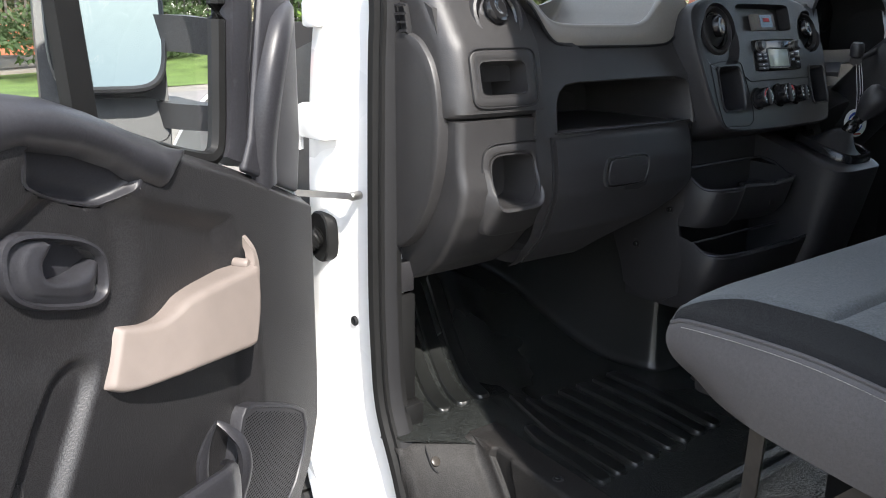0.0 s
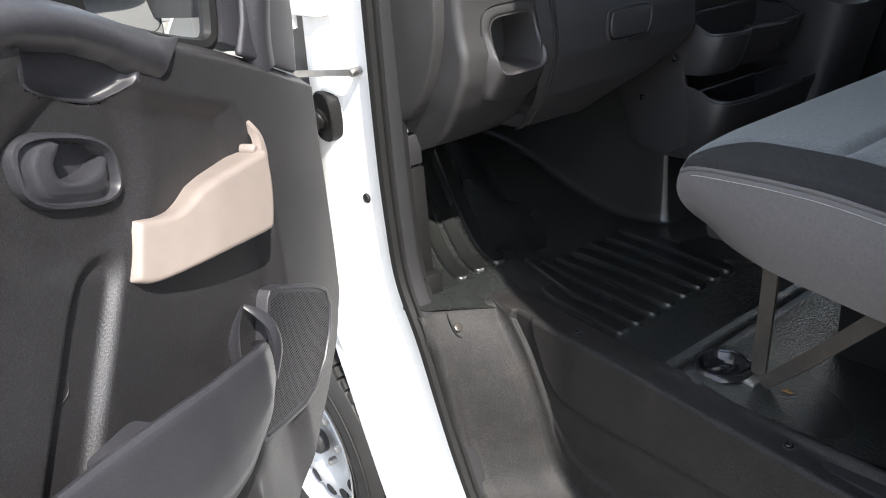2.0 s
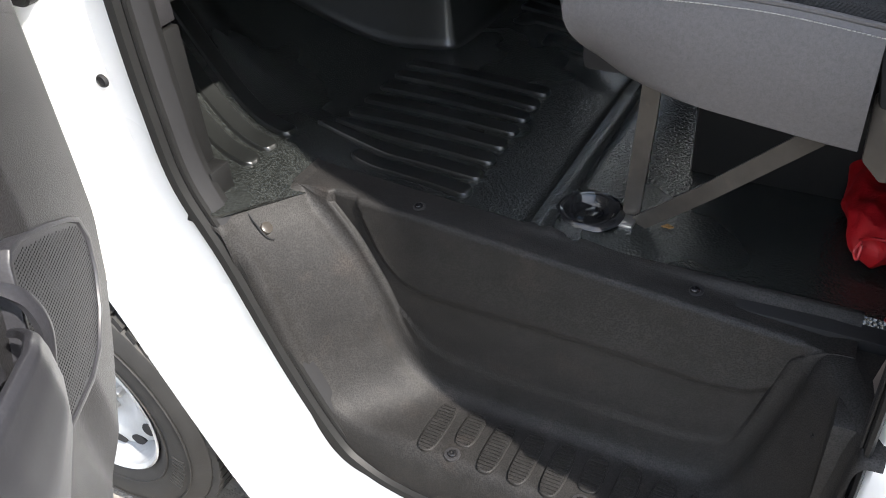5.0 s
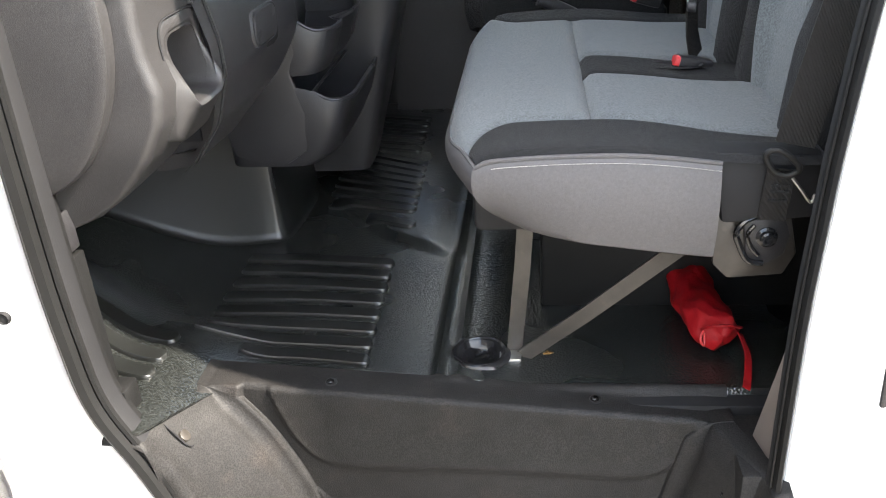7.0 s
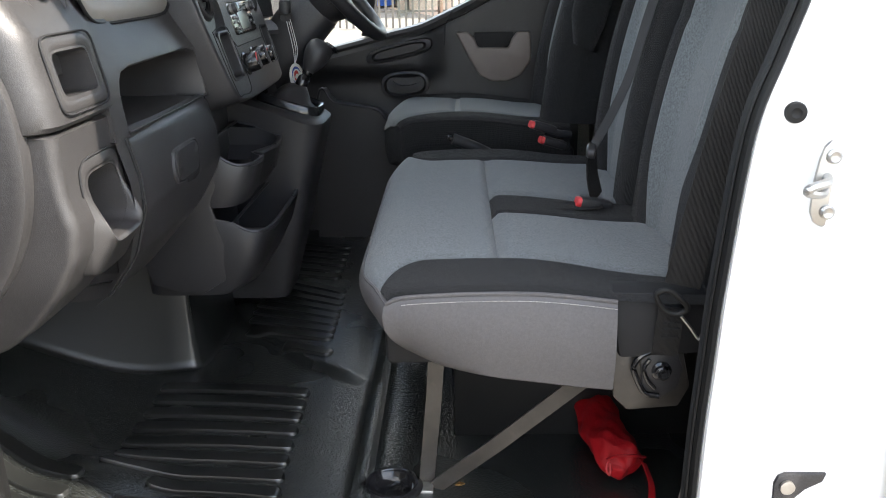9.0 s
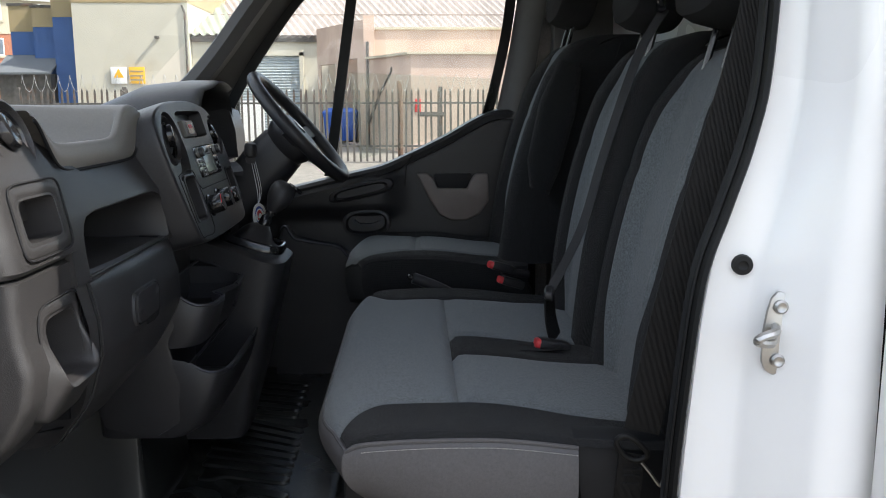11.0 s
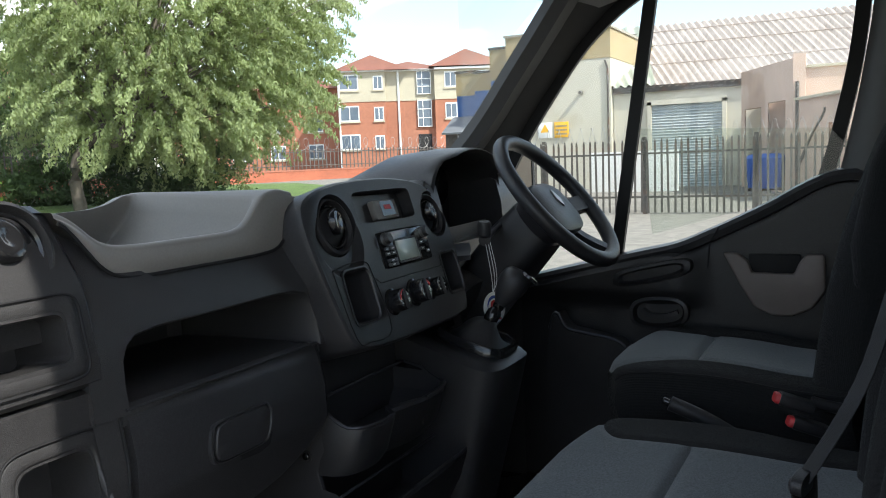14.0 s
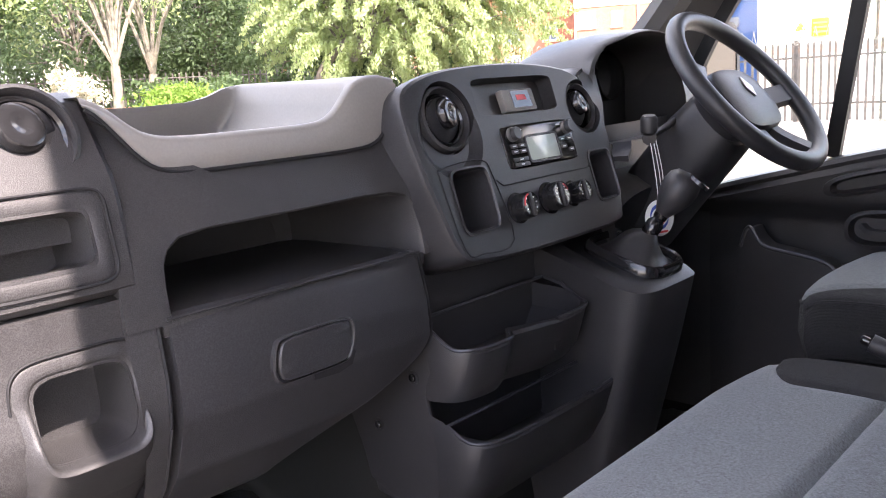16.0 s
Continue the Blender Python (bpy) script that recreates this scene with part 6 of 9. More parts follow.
for f, ol, q in ((lower_rim, plan, (0.0, 0.2475, 0.6305, 1.0215)), (upper_rim, waisted, (0.0, 0.2285, 0.6305, 0.9615))):
    part("pocket_lip", tube([p for p in ol(*q, lambda p, g=f: g(p) + 0.0005) if p.x > 0.09], 0.0032, 8), M_POCKET, con, "worn rounded lip")
part("back_panel", box(0.01, 0.095, 0.630, 1.12, 0.93, 1.30, 0.01), M_SMOOTH, con)
part("side_wing", prism([(-0.05, 0.627, 1.04), (-0.016, 0.627, 0.960), (-0.004, 0.627, 0.912), (0.05, 0.627, 0.893), (0.10, 0.627, 0.890), (0.150, 0.627, 0.92), (0.158, 0.627, 1.00), (0.138, 0.627, 1.068), (0.134, 0.627, 1.085), (0.150, 0.627, 1.12), (0.142, 0.627, 1.195), (0.12, 0.627, 1.30), (-0.1, 0.627, 1.20)], (0, 0.012, 0), 0.005), M_SMOOTH, con)
for c in ((0.113, 0.6265, 1.108), (0.028, 0.6265, 1.013)):
    screw_at("console_screw", c, (0, -1, 0), con, 0.0085)
part("logo_relief", box(0.2175, 0.2205, 0.845, 0.862, 1.108, 1.130, 0.0004), M_SMOOTH, con)
# gear lever housing
part("gear_housing", rings([plan(0.02, 0.20, 0.98, 1.165, lambda p: 0.74), plan(0.0, 0.245, 0.972, 1.173, lambda p: 0.90), plan(0.0, 0.285, 0.968, 1.180, lambda p: 1.06), plan(0.0, 0.312, 0.965, 1.184, lambda p: 1.245 - 0.065 * s01(0.10, 0.31, p.x) - 0.016, 5), plan(0.0, 0.314, 0.964, 1.186, lambda p: 1.252 - 0.065 * s01(0.10, 0.31, p.x) - 0.008, 5), plan(0.03, 0.306, 0.972, 1.178, lambda p: 1.252 - 0.065 * s01(0.10, 0.31, p.x), 5), plan(0.05, 0.29, 0.99, 1.160, lambda p: 1.254 - 0.065 * s01(0.10, 0.31, p.x), 5)]), M_SMOOTH, con, "satin gear lever housing")
gear = thing("gear_lever", (0.235, 1.06, 1.22), "black gear lever with a leather-look boot and round knob", "gear lever")
GB = vec(0.222, 1.090, 1.215)
g_n = vec(0.30, 0, 1).normalized()
g_u = vec(1, 0, -0.30).normalized()
part("boot_frame", rings([rrect(GB + g_n * o, g_u, (0, 1, 0), 0.150 * k, 0.128 * k, 3.6, 40) for o, k in ((-0.004, 1.08), (0.010, 1.06), (0.016, 1.0), (0.014, 0.92), (0.006, 0.88))], caps=(False, False)), M_GLOSS, gear, "raised glossy boot frame")
GK = vec(0.294, 1.142, 1.342)
bt_rings = []
for k in range(9):
    t = k / 8
    c = GB.lerp(GB + (GK - GB) * 0.34, t) + vec(0, 0, 0.012 * math.sin(math.pi * t))
    w = lerp(0.124, 0.028, t**0.62)
    ring = rrect(c, g_u, (0, 1, 0), w, w * 0.88, lerp(3.4, 2.0, t), 40)
    bt_rings.append([c + (p - c) * (1 + 0.10 * math.sin(t * math.pi) * math.cos(4 * math.atan2(p.y - c.y, p.x - c.x) + 0.6 + t)) for p in ring])
part("boot", rings(bt_rings), M_SMOOTH, gear, "creased black boot")
gd = (GK - GB).normalized()
part("collar", lathe([(0.011, 0.040), (0.0155, 0.052), (0.0155, 0.070), (0.010, 0.078), (0.0125, 0.082), (0.0125, 0.096), (0.009, 0.10)], GB, gd, 20), M_GLOSS, gear)
part("knob", lathe([(0.009, 0.080), (0.014, 0.092), (0.023, 0.108), (0.031, 0.128), (0.033, 0.146), (0.030, 0.162), (0.020, 0.172), (0.0, 0.175)], GB, gd, 32), M_SMOOTH, gear, "smooth black knob")
part("knob_cap", lathe([(0.020, 0.1685), (0.0195, 0.1745), (0.0, 0.1775)], GB, (gd + vec(0.18, 0, 0.0)).normalized(), 24), M_GLOSS, gear, "glossy cap")
# paper tag on a string
tagth = thing("key_tag", (0.215, 1.193, 1.40), "round white paper tag with red and blue swirl on string", "tag")
TC = vec(0.222, 1.188, 1.268)
t_n = vec(0.93, -0.34, 0.12).normalized()
t_u = vec(0, 0, 1) - t_n * t_n.z
t_u.normalize()
t_s = t_u.cross(t_n).normalized()
part("disc", lathe([(0.0, -0.0006), (0.034, -0.0006), (0.034, 0.0006), (0.0, 0.0006)], TC, t_n, 40), M_CARD, tagth)


def arc(r, a0, a1, w0, w1, mat_, o=0.0007):
    rs = []
    for k in range(25):
        t = k / 24
        a = lerp(a0, a1, t)
        w = lerp(w0, w1, math.sin(math.pi * t))
        d = t_s * math.cos(a) + t_u * math.sin(a)
        c = TC + t_u * 0.002 + t_n * o
        rs.append([c + d * (r - w), c + d * (r + w)])
    return part("print_arc", rings(rs, closed=False), mat_, tagth, flat=True)


arc(0.021, 0.3, 3.3, 0.0004, 0.0032, M_BLUEPRINT)
arc(0.021, 3.5, 6.1, 0.0004, 0.0032, M_BLUEPRINT)
arc(0.0098, 0.2, 3.6, 0.0004, 0.0046, M_REDPRINT)
arc(0.0120, 3.3, 6.4, 0.0004, 0.0046, M_REDPRINT)
part("word_bar", prism([TC + t_s * x + t_u * z + t_n * 0.0008 for x, z in ((-0.014, -0.0285), (0.017, -0.0285), (0.017, -0.0245), (-0.014, -0.0245))], t_n * 0.0002), M_REDPRINT, tagth)
for dx in (-0.004, 0.001, 0.005):
    part("string", tube(smooth_line([TC + t_u * 0.030, TC + vec(dx, 0.002 + dx, 0.07), vec(0.208 + dx, 1.19 + dx * 0.5, 1.418)], 5), 0.0008, 5), M_CARD, tagth)

# ---- seats ----


def cushion(x0, x1, y0, y1, zt, seams, crease_u, drop, inset, round_=0.075, corner=0.060):
    """The top of a cushion: u from front to back, v across. seams: sideways places of the lengthwise seams behind the crease."""

    def f(u, v):
        x, y = lerp(x0, x1, u), lerp(y0, y1, v)
        du, dv = u * (x1 - x0), min(v, 1 - v) * (y1 - y0)
        z = zt + 0.006 * math.sin(math.pi * min(1, u * 1.35)) - 0.016 * s01(0.45, 1, u)
        z -= drop * (0.30 + 0.70 * s01(0.0, 0.16, dv)) * (1 - math.sqrt(max(0, 1 - max(0, 1 - du / round_) ** 2)))
        z -= 0.010 * (1 - math.sqrt(max(0, 1 - max(0, 1 - dv / 0.025) ** 2)))
        z -= 0.013 * math.exp(-(((u - crease_u) * (x1 - x0) / 0.008) ** 2)) * (1 if seams[0] < v < seams[-1] else 0.0)
        near, far = inset(u), 1 - inset(u)
        for s in (near, far, *(seams[1:-1] if u > crease_u - 0.015 else ())):
            z -= 0.006 * math.exp(-(((v - s) * (y1 - y0) / 0.006) ** 2))
        x += corner * max(0, 1 - dv / 0.20) ** 2 * (1 - u) ** 3
        return vec(x, y, z)

    return f


def between(f, u0, u1, v0, v1, nu=20, nv=20):
    """The piece of a cushion between two lines; v0 and v1 are functions of u."""
    return sheet(nu, nv, lambda a, b: (lambda u: f(u, lerp(v0(u), v1(u), b)))(lerp(u0, u1, a)))


def const(v):
    return lambda u: v


seat = thing("double_passenger_seat", (0.72, 0.55, 0.66), "double passenger seat in grey-blue and black cloth with grey vinyl skirt", "seat")
Y0, Y1, X0, X1, ZT = 0.086, 1.02, 0.482, 0.985, 1.107
CU = 0.420


def inset(u):
    return 0.006 + 0.128 * s01(-0.04, 0.20, u) ** 0.7 - 0.038 * s01(0.45, 1, u)


SEAMS = (0.134, 0.40, 0.53, 0.866)
f = cushion(X0, X1, Y0, Y1, ZT, SEAMS, CU, 0.026, inset, 0.05, 0.050)


def inset_far(u):
    return 1 - inset(u)


part("front_panel", between(f, 0.0, CU, inset, inset_far, 28, 50), M_FAB, seat, "grey-blue cloth front panel", sharp=80)
part("seat_panel", between(f, CU, 1.0, inset, const(SEAMS[1]), 26, 20), M_FAB, seat, "grey-blue cloth panel", sharp=80)
part("seat_panel", between(f, CU, 1.0, const(SEAMS[2]), inset_far, 26, 20), M_FAB, seat, "grey-blue cloth panel", sharp=80)
part("seat_bolster", between(f, 0.0, 1.0, const(0.0), inset, 50, 14), M_FABD, seat, "black cloth bolster", sharp=80)
part("seat_bolster", between(f, CU, 1.0, const(SEAMS[1]), const(SEAMS[2]), 26, 14), M_FABD, seat, "black cloth bolster", sharp=80)
part("seat_bolster", between(f, 0.0, 1.0, inset_far, const(1.0), 50, 14), M_FABD, seat, "black cloth bolster", sharp=80)
# skirt along the open side and round the front
edge_pts = [f(u / 30, 0.0) for u in range(30, -1, -1)] + [f(0.0, v / 40) for v in range(1, 41)]


def skirt_ring(i, p):
    a = s01(21, 40, i) * math.pi / 2
    out = vec(-math.sin(a), -math.cos(a), 0)
    front = s01(18, 36, i)
    zb = along([(0.50, 1.006), (0.531, 1.004), (0.593, 0.988), (0.687, 0.972), (0.804, 0.956), (0.862, 0.950)], p.x) if i <= 30 else 1.004
    rows = [p, p + out * 0.006 + vec(0, 0, -0.005)]
    for k in range(1, 11):
        s = k / 10
        z = lerp(p.z - 0.007, zb, s)
        rows.append(p + out * (0.007 + 0.008 * math.sin(math.pi * s) - (0.006 + 0.050 * front) * s**1.8) + vec(0, 0, z - p.z))
    last = rows[-1]
    rows += [last - out * 0.010 + vec(0, 0, -0.006), last - out * 0.09 + vec(0, 0, -0.002)]
    return rows


part("skirt", rings([skirt_ring(i, p) for i, p in enumerate(edge_pts)][8:], closed=False), M_SKIRT, seat, "grey vinyl side skirt")
part("piping", tube([p + vec(0, -0.004 if i < 31 else 0, -0.001) for i, p in enumerate(edge_pts)][8:], 0.0032, 7), M_SKIRT, seat, "grey piping seam")
stitches = [box(p.x - 0.0018, p.x + 0.0018, p.y - 0.0118, p.y - 0.0106, p.z - 0.0097, p.z - 0.0089) for p in [f(1 - u / 110, 0.0) for u in range(30, 104)]]
part("stitching", join(*stitches), M_PILLAR, seat, "pale row of stitches")
part("cushion_base", box(0.52, 0.98, 0.16, 0.97, 0.955, 1.03, 0.012), M_VOID, seat)
part("cushion_rear_corner", prism([(0.842, 0.092, 1.100), (0.985, 0.098, 1.092), (0.985, 0.098, 1.0), (0.860, 0.092, 0.995)], (0, 0.05, 0), 0.008), M_VOID, seat, "black scuffed cover at the rear corner")
# steel side plate with the belt anchor
pl_ = part("side_plate", prism([(0.855, 0.112, 1.004), (0.955, 0.112, 1.004), (0.970, 0.112, 0.94), (0.955, 0.112, 0.908), (0.880, 0.112, 0.902), (0.858, 0.112, 0.925)], (0, 0.008, 0), 0.003), M_STAY, seat, "dark painted steel side plate")
part("anchor_bolt", lathe([(0.0145, 0.0), (0.0145, 0.004), (0.0105, 0.006), (0.0105, 0.013), (0.008, 0.015), (0.005, 0.015), (0.004, 0.010), (0, 0.010)], (0.924, 0.104, 0.972), (0, -1, 0), 20), M_GLOSS, pl_, "dark anchor bolt")
part("anchor_plate", prism([(0.892, 0.106, 0.995), (0.945, 0.106, 1.0), (0.955, 0.106, 0.975), (0.950, 0.106, 0.945), (0.925, 0.106, 0.928), (0.900, 0.106, 0.94)], (0, -0.004, 0), 0.0015), M_SMOOTH, pl_)
for path, r in (((0.910, 1.006), (0.893, 0.997), (0.883, 0.980), (0.888, 0.962), (0.901, 0.938), (0.922, 0.933)), 0.0045), (((0.906, 0.991), (0.898, 0.977), (0.904, 0.958), (0.915, 0.945)), 0.0032):
    part("anchor_guide", tube(smooth_line([(x, 0.099, z) for x, z in path], 5), r, 8), M_GLOSS, pl_, "pressed guide rib")
# folding stays under the cushion
part("stay", strap([(0.597, 0.235, 0.960), (0.590, 0.243, 0.86), (0.572, 0.262, 0.668)], 0.026, 0.006, (0, 1, 0)), M_STAY, seat, "flat steel stay")
part("stay", strap([(0.578, 0.255, 0.666), (0.69, 0.20, 0.79), (0.83, 0.13, 0.955)], 0.024, 0.006, (0.3, 1, 0)), M_STAY, seat, "flat steel stay")
part("stay_foot", box(0.555, 0.60, 0.245, 0.285, 0.664, 0.676, 0.003), M_GLOSS, seat, "dark steel foot")
part("seat_box", box(0.62, 1.2, 0.42, 1.0, 0.67, 0.94, 0.01), M_RUBBER, seat)


def backrest(y0, y1, xb, xt, zb, zt, th, cols, parent, lean=0.0):
    """A padded back: a centre panel of cloth between two darker bolsters, seams between."""

    def left(v):
        return cols[0] + 0.24 * s01(0.45, 0.0, v) + 0.05 * s01(0.7, 1.0, v)

    def right(v):
        return cols[1] - 0.05 * s01(0.30, 0.0, v) - 0.04 * s01(0.7, 1.0, v)

    def g(u, v):
        y = lerp(y0, y1, u)
        z = lerp(zb, zt, v)
        x = lerp(xb, xt, v) - 0.03 * math.sin(math.pi * v)
        d = min(u, 1 - u) * (y1 - y0)
        narrow = 0.03 * s01(0.7, 1, v)
        y = lerp(y, (y0 + y1) / 2, narrow * 2 / (y1 - y0) if y1 > y0 else 0)
        bul = -0.028 * s01(0.10, 0.03, abs(d - 0.045)) * s01(1.0, 0.8, v)
        edge_ = 0.07 * (1 - math.sqrt(max(0, 1 - max(0, 1 - d / 0.05) ** 2))) + 0.06 * (1 - math.sqrt(max(0, 1 - max(0, 1 - (1 - v) * (zt - zb) / 0.05) ** 2)))
        seam = sum(0.008 * math.exp(-(((u - c) * (y1 - y0) / 0.007) ** 2)) for c in (left(v), right(v))) + 0.006 * math.exp(-(((v - 0.66) * (zt - zb) / 0.006) ** 2))
        return vec(x + bul + edge_ + seam, y, z)

    part("back_panel", sheet(18, 40, lambda u, v: g(lerp(left(v), right(v), u), v)), M_FAB, parent, "grey-blue cloth back panel")
    part("back_bolster", sheet(14, 40, lambda u, v: g(lerp(0, left(v), u), v)), M_FABD, parent, "black cloth side bolster")
    part("back_bolster", sheet(14, 40, lambda u, v: g(lerp(right(v), 1, u), v)), M_FABD, parent, "black cloth side bolster")
    rim_ = [g(0, v / 20) for v in range(21)] + [g(u / 16, 1) for u in range(1, 17)] + [g(1, 1 - v / 20) for v in range(1, 21)]
    part("back_shell", rings([[p, p + vec(th * 0.5, 0, 0.0), p + vec(th, 0, -0.01 if p.z > zt - 0.05 else 0)] for p in rim_], closed=False), M_FABD, parent)
    part("back_rear", sheet(4, 6, lambda u, v: vec(lerp(xb, xt, v) + th + 0.02, lerp(y0 + 0.02, y1 - 0.02, u), lerp(zb, zt - 0.02, v))), M_FABD, parent)


def headrest(c, w, h, parent, tilt=0.25):
    n = vec(1, 0, -tilt).normalized()
    v = vec(tilt, 0, 1).normalized()
    part("headrest", rings([rrect(c + n * o, (0, 1, 0), v, w * k, h * k, 3.0, 40) for o, k in ((-0.055, 0.45), (-0.052, 0.75), (-0.040, 0.93), (-0.015, 1.0), (0.03, 1.0), (0.055, 0.90), (0.065, 0.5))]), M_FABD, parent, "black cloth headrest")
    for dy in (-0.045, 0.045):
        part("headrest_post", tube([c + vec(0, dy, -h / 2 + 0.02), c + vec(-0.03, dy, -h / 2 - 0.10)], 0.006, 8), M_GLOSS, parent, "steel post")


backrest(0.13, 0.535, 0.975, 1.115, 1.05, 1.655, 0.09, (0.15, 0.80), seat)
backrest(0.545, 0.965, 0.965, 1.105, 1.05, 1.690, 0.09, (0.20, 0.76), seat)
headrest(vec(1.125, 0.335, 1.775), 0.27, 0.20, seat)
headrest(vec(1.115, 0.75, 1.80), 0.25, 0.20, seat)
rec = part("buckle_slot", rings([rrect((0.845, 0.522, 1.1015 + o), (1, 0, 0), (0, 1, 0), w, h, 3, 24) for o, w, h in ((0.0, 0.12, 0.05), (0.002, 0.115, 0.045), (-0.004, 0.10, 0.035))], caps=(False, True)), M_VOID, seat, "sunken buckle slot")

drv = thing("single_seat", (0.68, 1.42, 0.66), "single front seat in grey-blue and black cloth behind the wheel", "seat")
DY0, DY1, DX0, DX1, DZ = 1.205, 1.655, 0.425, 0.93, 1.150


def dinset(u):
    return lerp(0.08, 0.22, s01(0, 0.4, u))


def dinset_far(u):
    return 1 - dinset(u)


fd = cushion(DX0, DX1, DY0, DY1, DZ, (0.22, 0.78), 0.40, 0.055, dinset)
part("front_panel", between(fd, 0.0, 0.40, dinset, dinset_far), M_FAB, drv, "grey-blue cloth front panel")
part("seat_panel", between(fd, 0.40, 1, dinset, dinset_far), M_FAB, drv, "grey-blue cloth panel")
part("seat_bolster", between(fd, 0, 1, const(0.0), dinset, 40, 12), M_FABD, drv, "black cloth bolster")
part("seat_bolster", between(fd, 0, 1, dinset_far, const(1.0), 40, 12), M_FABD, drv, "black cloth bolster")
dedge = [fd(u / 30, 0.0) for u in range(30, -1, -1)] + [fd(0.0, v / 24) for v in range(1, 25)]
part("seat_side", rings([[p, p + vec(0, -0.004, -0.008), p + vec(0.0, -0.012, -0.05), p + vec(0.01, -0.006, -0.095), p + vec(0.03, 0.05, -0.115)] for p in dedge], closed=False), M_FABD, drv, "black cloth side")
part("piping", tube(dedge, 0.003, 6), M_FABD, drv)
part("seat_frame", box(0.52, 0.95, 1.25, 1.62, 0.70, 1.06, 0.012), M_VOID, drv, "dark seat base")
backrest(1.215, 1.645, 0.885, 1.05, 1.13, 1.735, 0.10, (0.27, 0.73), drv)
headrest(vec(1.075, 1.43, 1.86), 0.25, 0.19, drv)
part("armrest_pivot", lathe([(0.030, 0), (0.030, 0.02), (0.022, 0.026), (0, 0.026)], (0.985, 1.215, 1.42), (0, -1, 0), 22), M_SMOOTH, drv, "black pivot disc")
part("armrest", rings([rrect(c, (0, 1, 0), d, 0.052, w, 3, 24) for c, d, w in ((vec(0.955, 1.19, 1.33), vec(1, 0, -0.4), 0.05), (vec(0.965, 1.19, 1.40), vec(1, 0, -0.3), 0.085), (vec(1.00, 1.19, 1.55), vec(1, 0, -0.25), 0.095), (vec(1.03, 1.19, 1.66), vec(1, 0, -0.2), 0.06))]), M_FABD, drv, "folded-up armrest")
part("recline_lever", tube(smooth_line([(0.93, 1.195, 1.105), (0.89, 1.185, 1.112), (0.86, 1.18, 1.12)], 4), 0.011, 10), M_SMOOTH, drv)

# ---- belts and buckles ----
b1 = thing("outer_seat_belt", (0.97, 0.09, 1.0), "dark brown-black seat belt strap hanging beside the rear pillar", "seat belt")
part("webbing", strap(smooth_line([(1.075, 0.045, 1.95), (1.060, 0.05, 1.70), (1.012, 0.06, 1.48), (0.970, 0.070, 1.29), (0.938, 0.080, 1.112)], 6), 0.048, 0.0025, (0.15, 1, 0)), M_BELT, b1)
lw = part("lower_webbing", strap(smooth_line([(0.928, 0.084, 1.078), (0.926, 0.087, 1.045), (0.924, 0.092, 1.002)], 5), 0.036, 0.003, (0.1, 1, 0)), M_BELT, b1, "stitched lower webbing")
for x, z in ((0.928, 1.0555), (0.927, 1.0465), (0.926, 1.0345)):
    part("stitch_bar", box(x - 0.012, x + 0.012, 0.0815, 0.0832, z - 0.0018, z + 0.0018, 0.0006), M_FABD, lw)
part("tongue", tube(smooth_line([(0.904, 0.078, 1.097), (0.908, 0.075, 1.106), (0.921, 0.072, 1.107), (0.942, 0.070, 1.089), (0.944, 0.073, 1.078), (0.931, 0.077, 1.071), (0.915, 0.079, 1.078)], 5, closed=True), 0.0040, 10, (0, 1, 0), closed=True), M_RUBBER, b1, "black belt tongue loop")
part("tongue_blade", tube(smooth_line([(0.938, 0.072, 1.070), (0.952, 0.071, 1.052), (0.964, 0.070, 1.036), (0.968, 0.070, 1.047)], 4), 0.0022, 8, (0, 1, 0)), M_STEEL, b1, "bright steel belt blade")
b2 = thing("middle_seat_belt", (0.90, 0.75, 1.1), "grey seat belt over the middle backrest with a black guide", "seat belt")
part("webbing", strap(smooth_line([(1.098, 0.60, 1.730), (1.045, 0.585, 1.64), (0.985, 0.575, 1.46), (0.945, 0.57, 1.32), (0.885, 0.56, 1.20)], 6), 0.017, 0.0025, (-0.55, -0.83, 0)), M_BELTG, b2)
part("guide", tube(smooth_line([(1.085, 0.575, 1.735), (1.075, 0.575, 1.775), (1.09, 0.60, 1.79), (1.10, 0.625, 1.775), (1.095, 0.625, 1.735)], 5, closed=True), 0.008, 8), M_GLOSS, b2, "glossy black belt guide")
part("lap_webbing", strap(smooth_line([(0.885, 0.56, 1.20), (0.888, 0.562, 1.15), (0.90, 0.57, 1.105)], 4), 0.046, 0.003, (0.8, -0.5, 0)), M_BELT, b2)
part("tongue", rings([rrect((0.884, 0.552, 1.200), vec(0.2, 0.95, 0), vec(0, 0, 1), w, h, 3, 24, out=o, nrm=vec(-1, 0.2, 0.1)) for w, h, o in ((0.060, 0.024, -0.006), (0.060, 0.024, 0.006), (0.052, 0.018, 0.009))]), M_SMOOTH, b2)


def buckle(name, at, d, label):
    b = thing(name, at, label, "belt buckle", "seat belt buckles")
    d = Vector(d).normalized()
    s = d.cross(vec(0, 0, 1)).normalized()
    n = s.cross(d)
    c = Vector(at)
    part("body", rings([rrect(c + d * o, s, n, 0.032 * k, 0.022 * k, 4, 24) for o, k in ((-0.06, 0.9), (-0.055, 1.0), (-0.006, 1.0), (-0.002, 0.95))]), M_SMOOTH, b)
    part("button", rings([rrect(c + d * o - n * 0.001, s, n, 0.026 * k, 0.018 * k, 4, 24) for o, k in ((-0.012, 1.0), (0.003, 1.0), (0.006, 0.85))]), M_RED, b, "red release button")
    return b


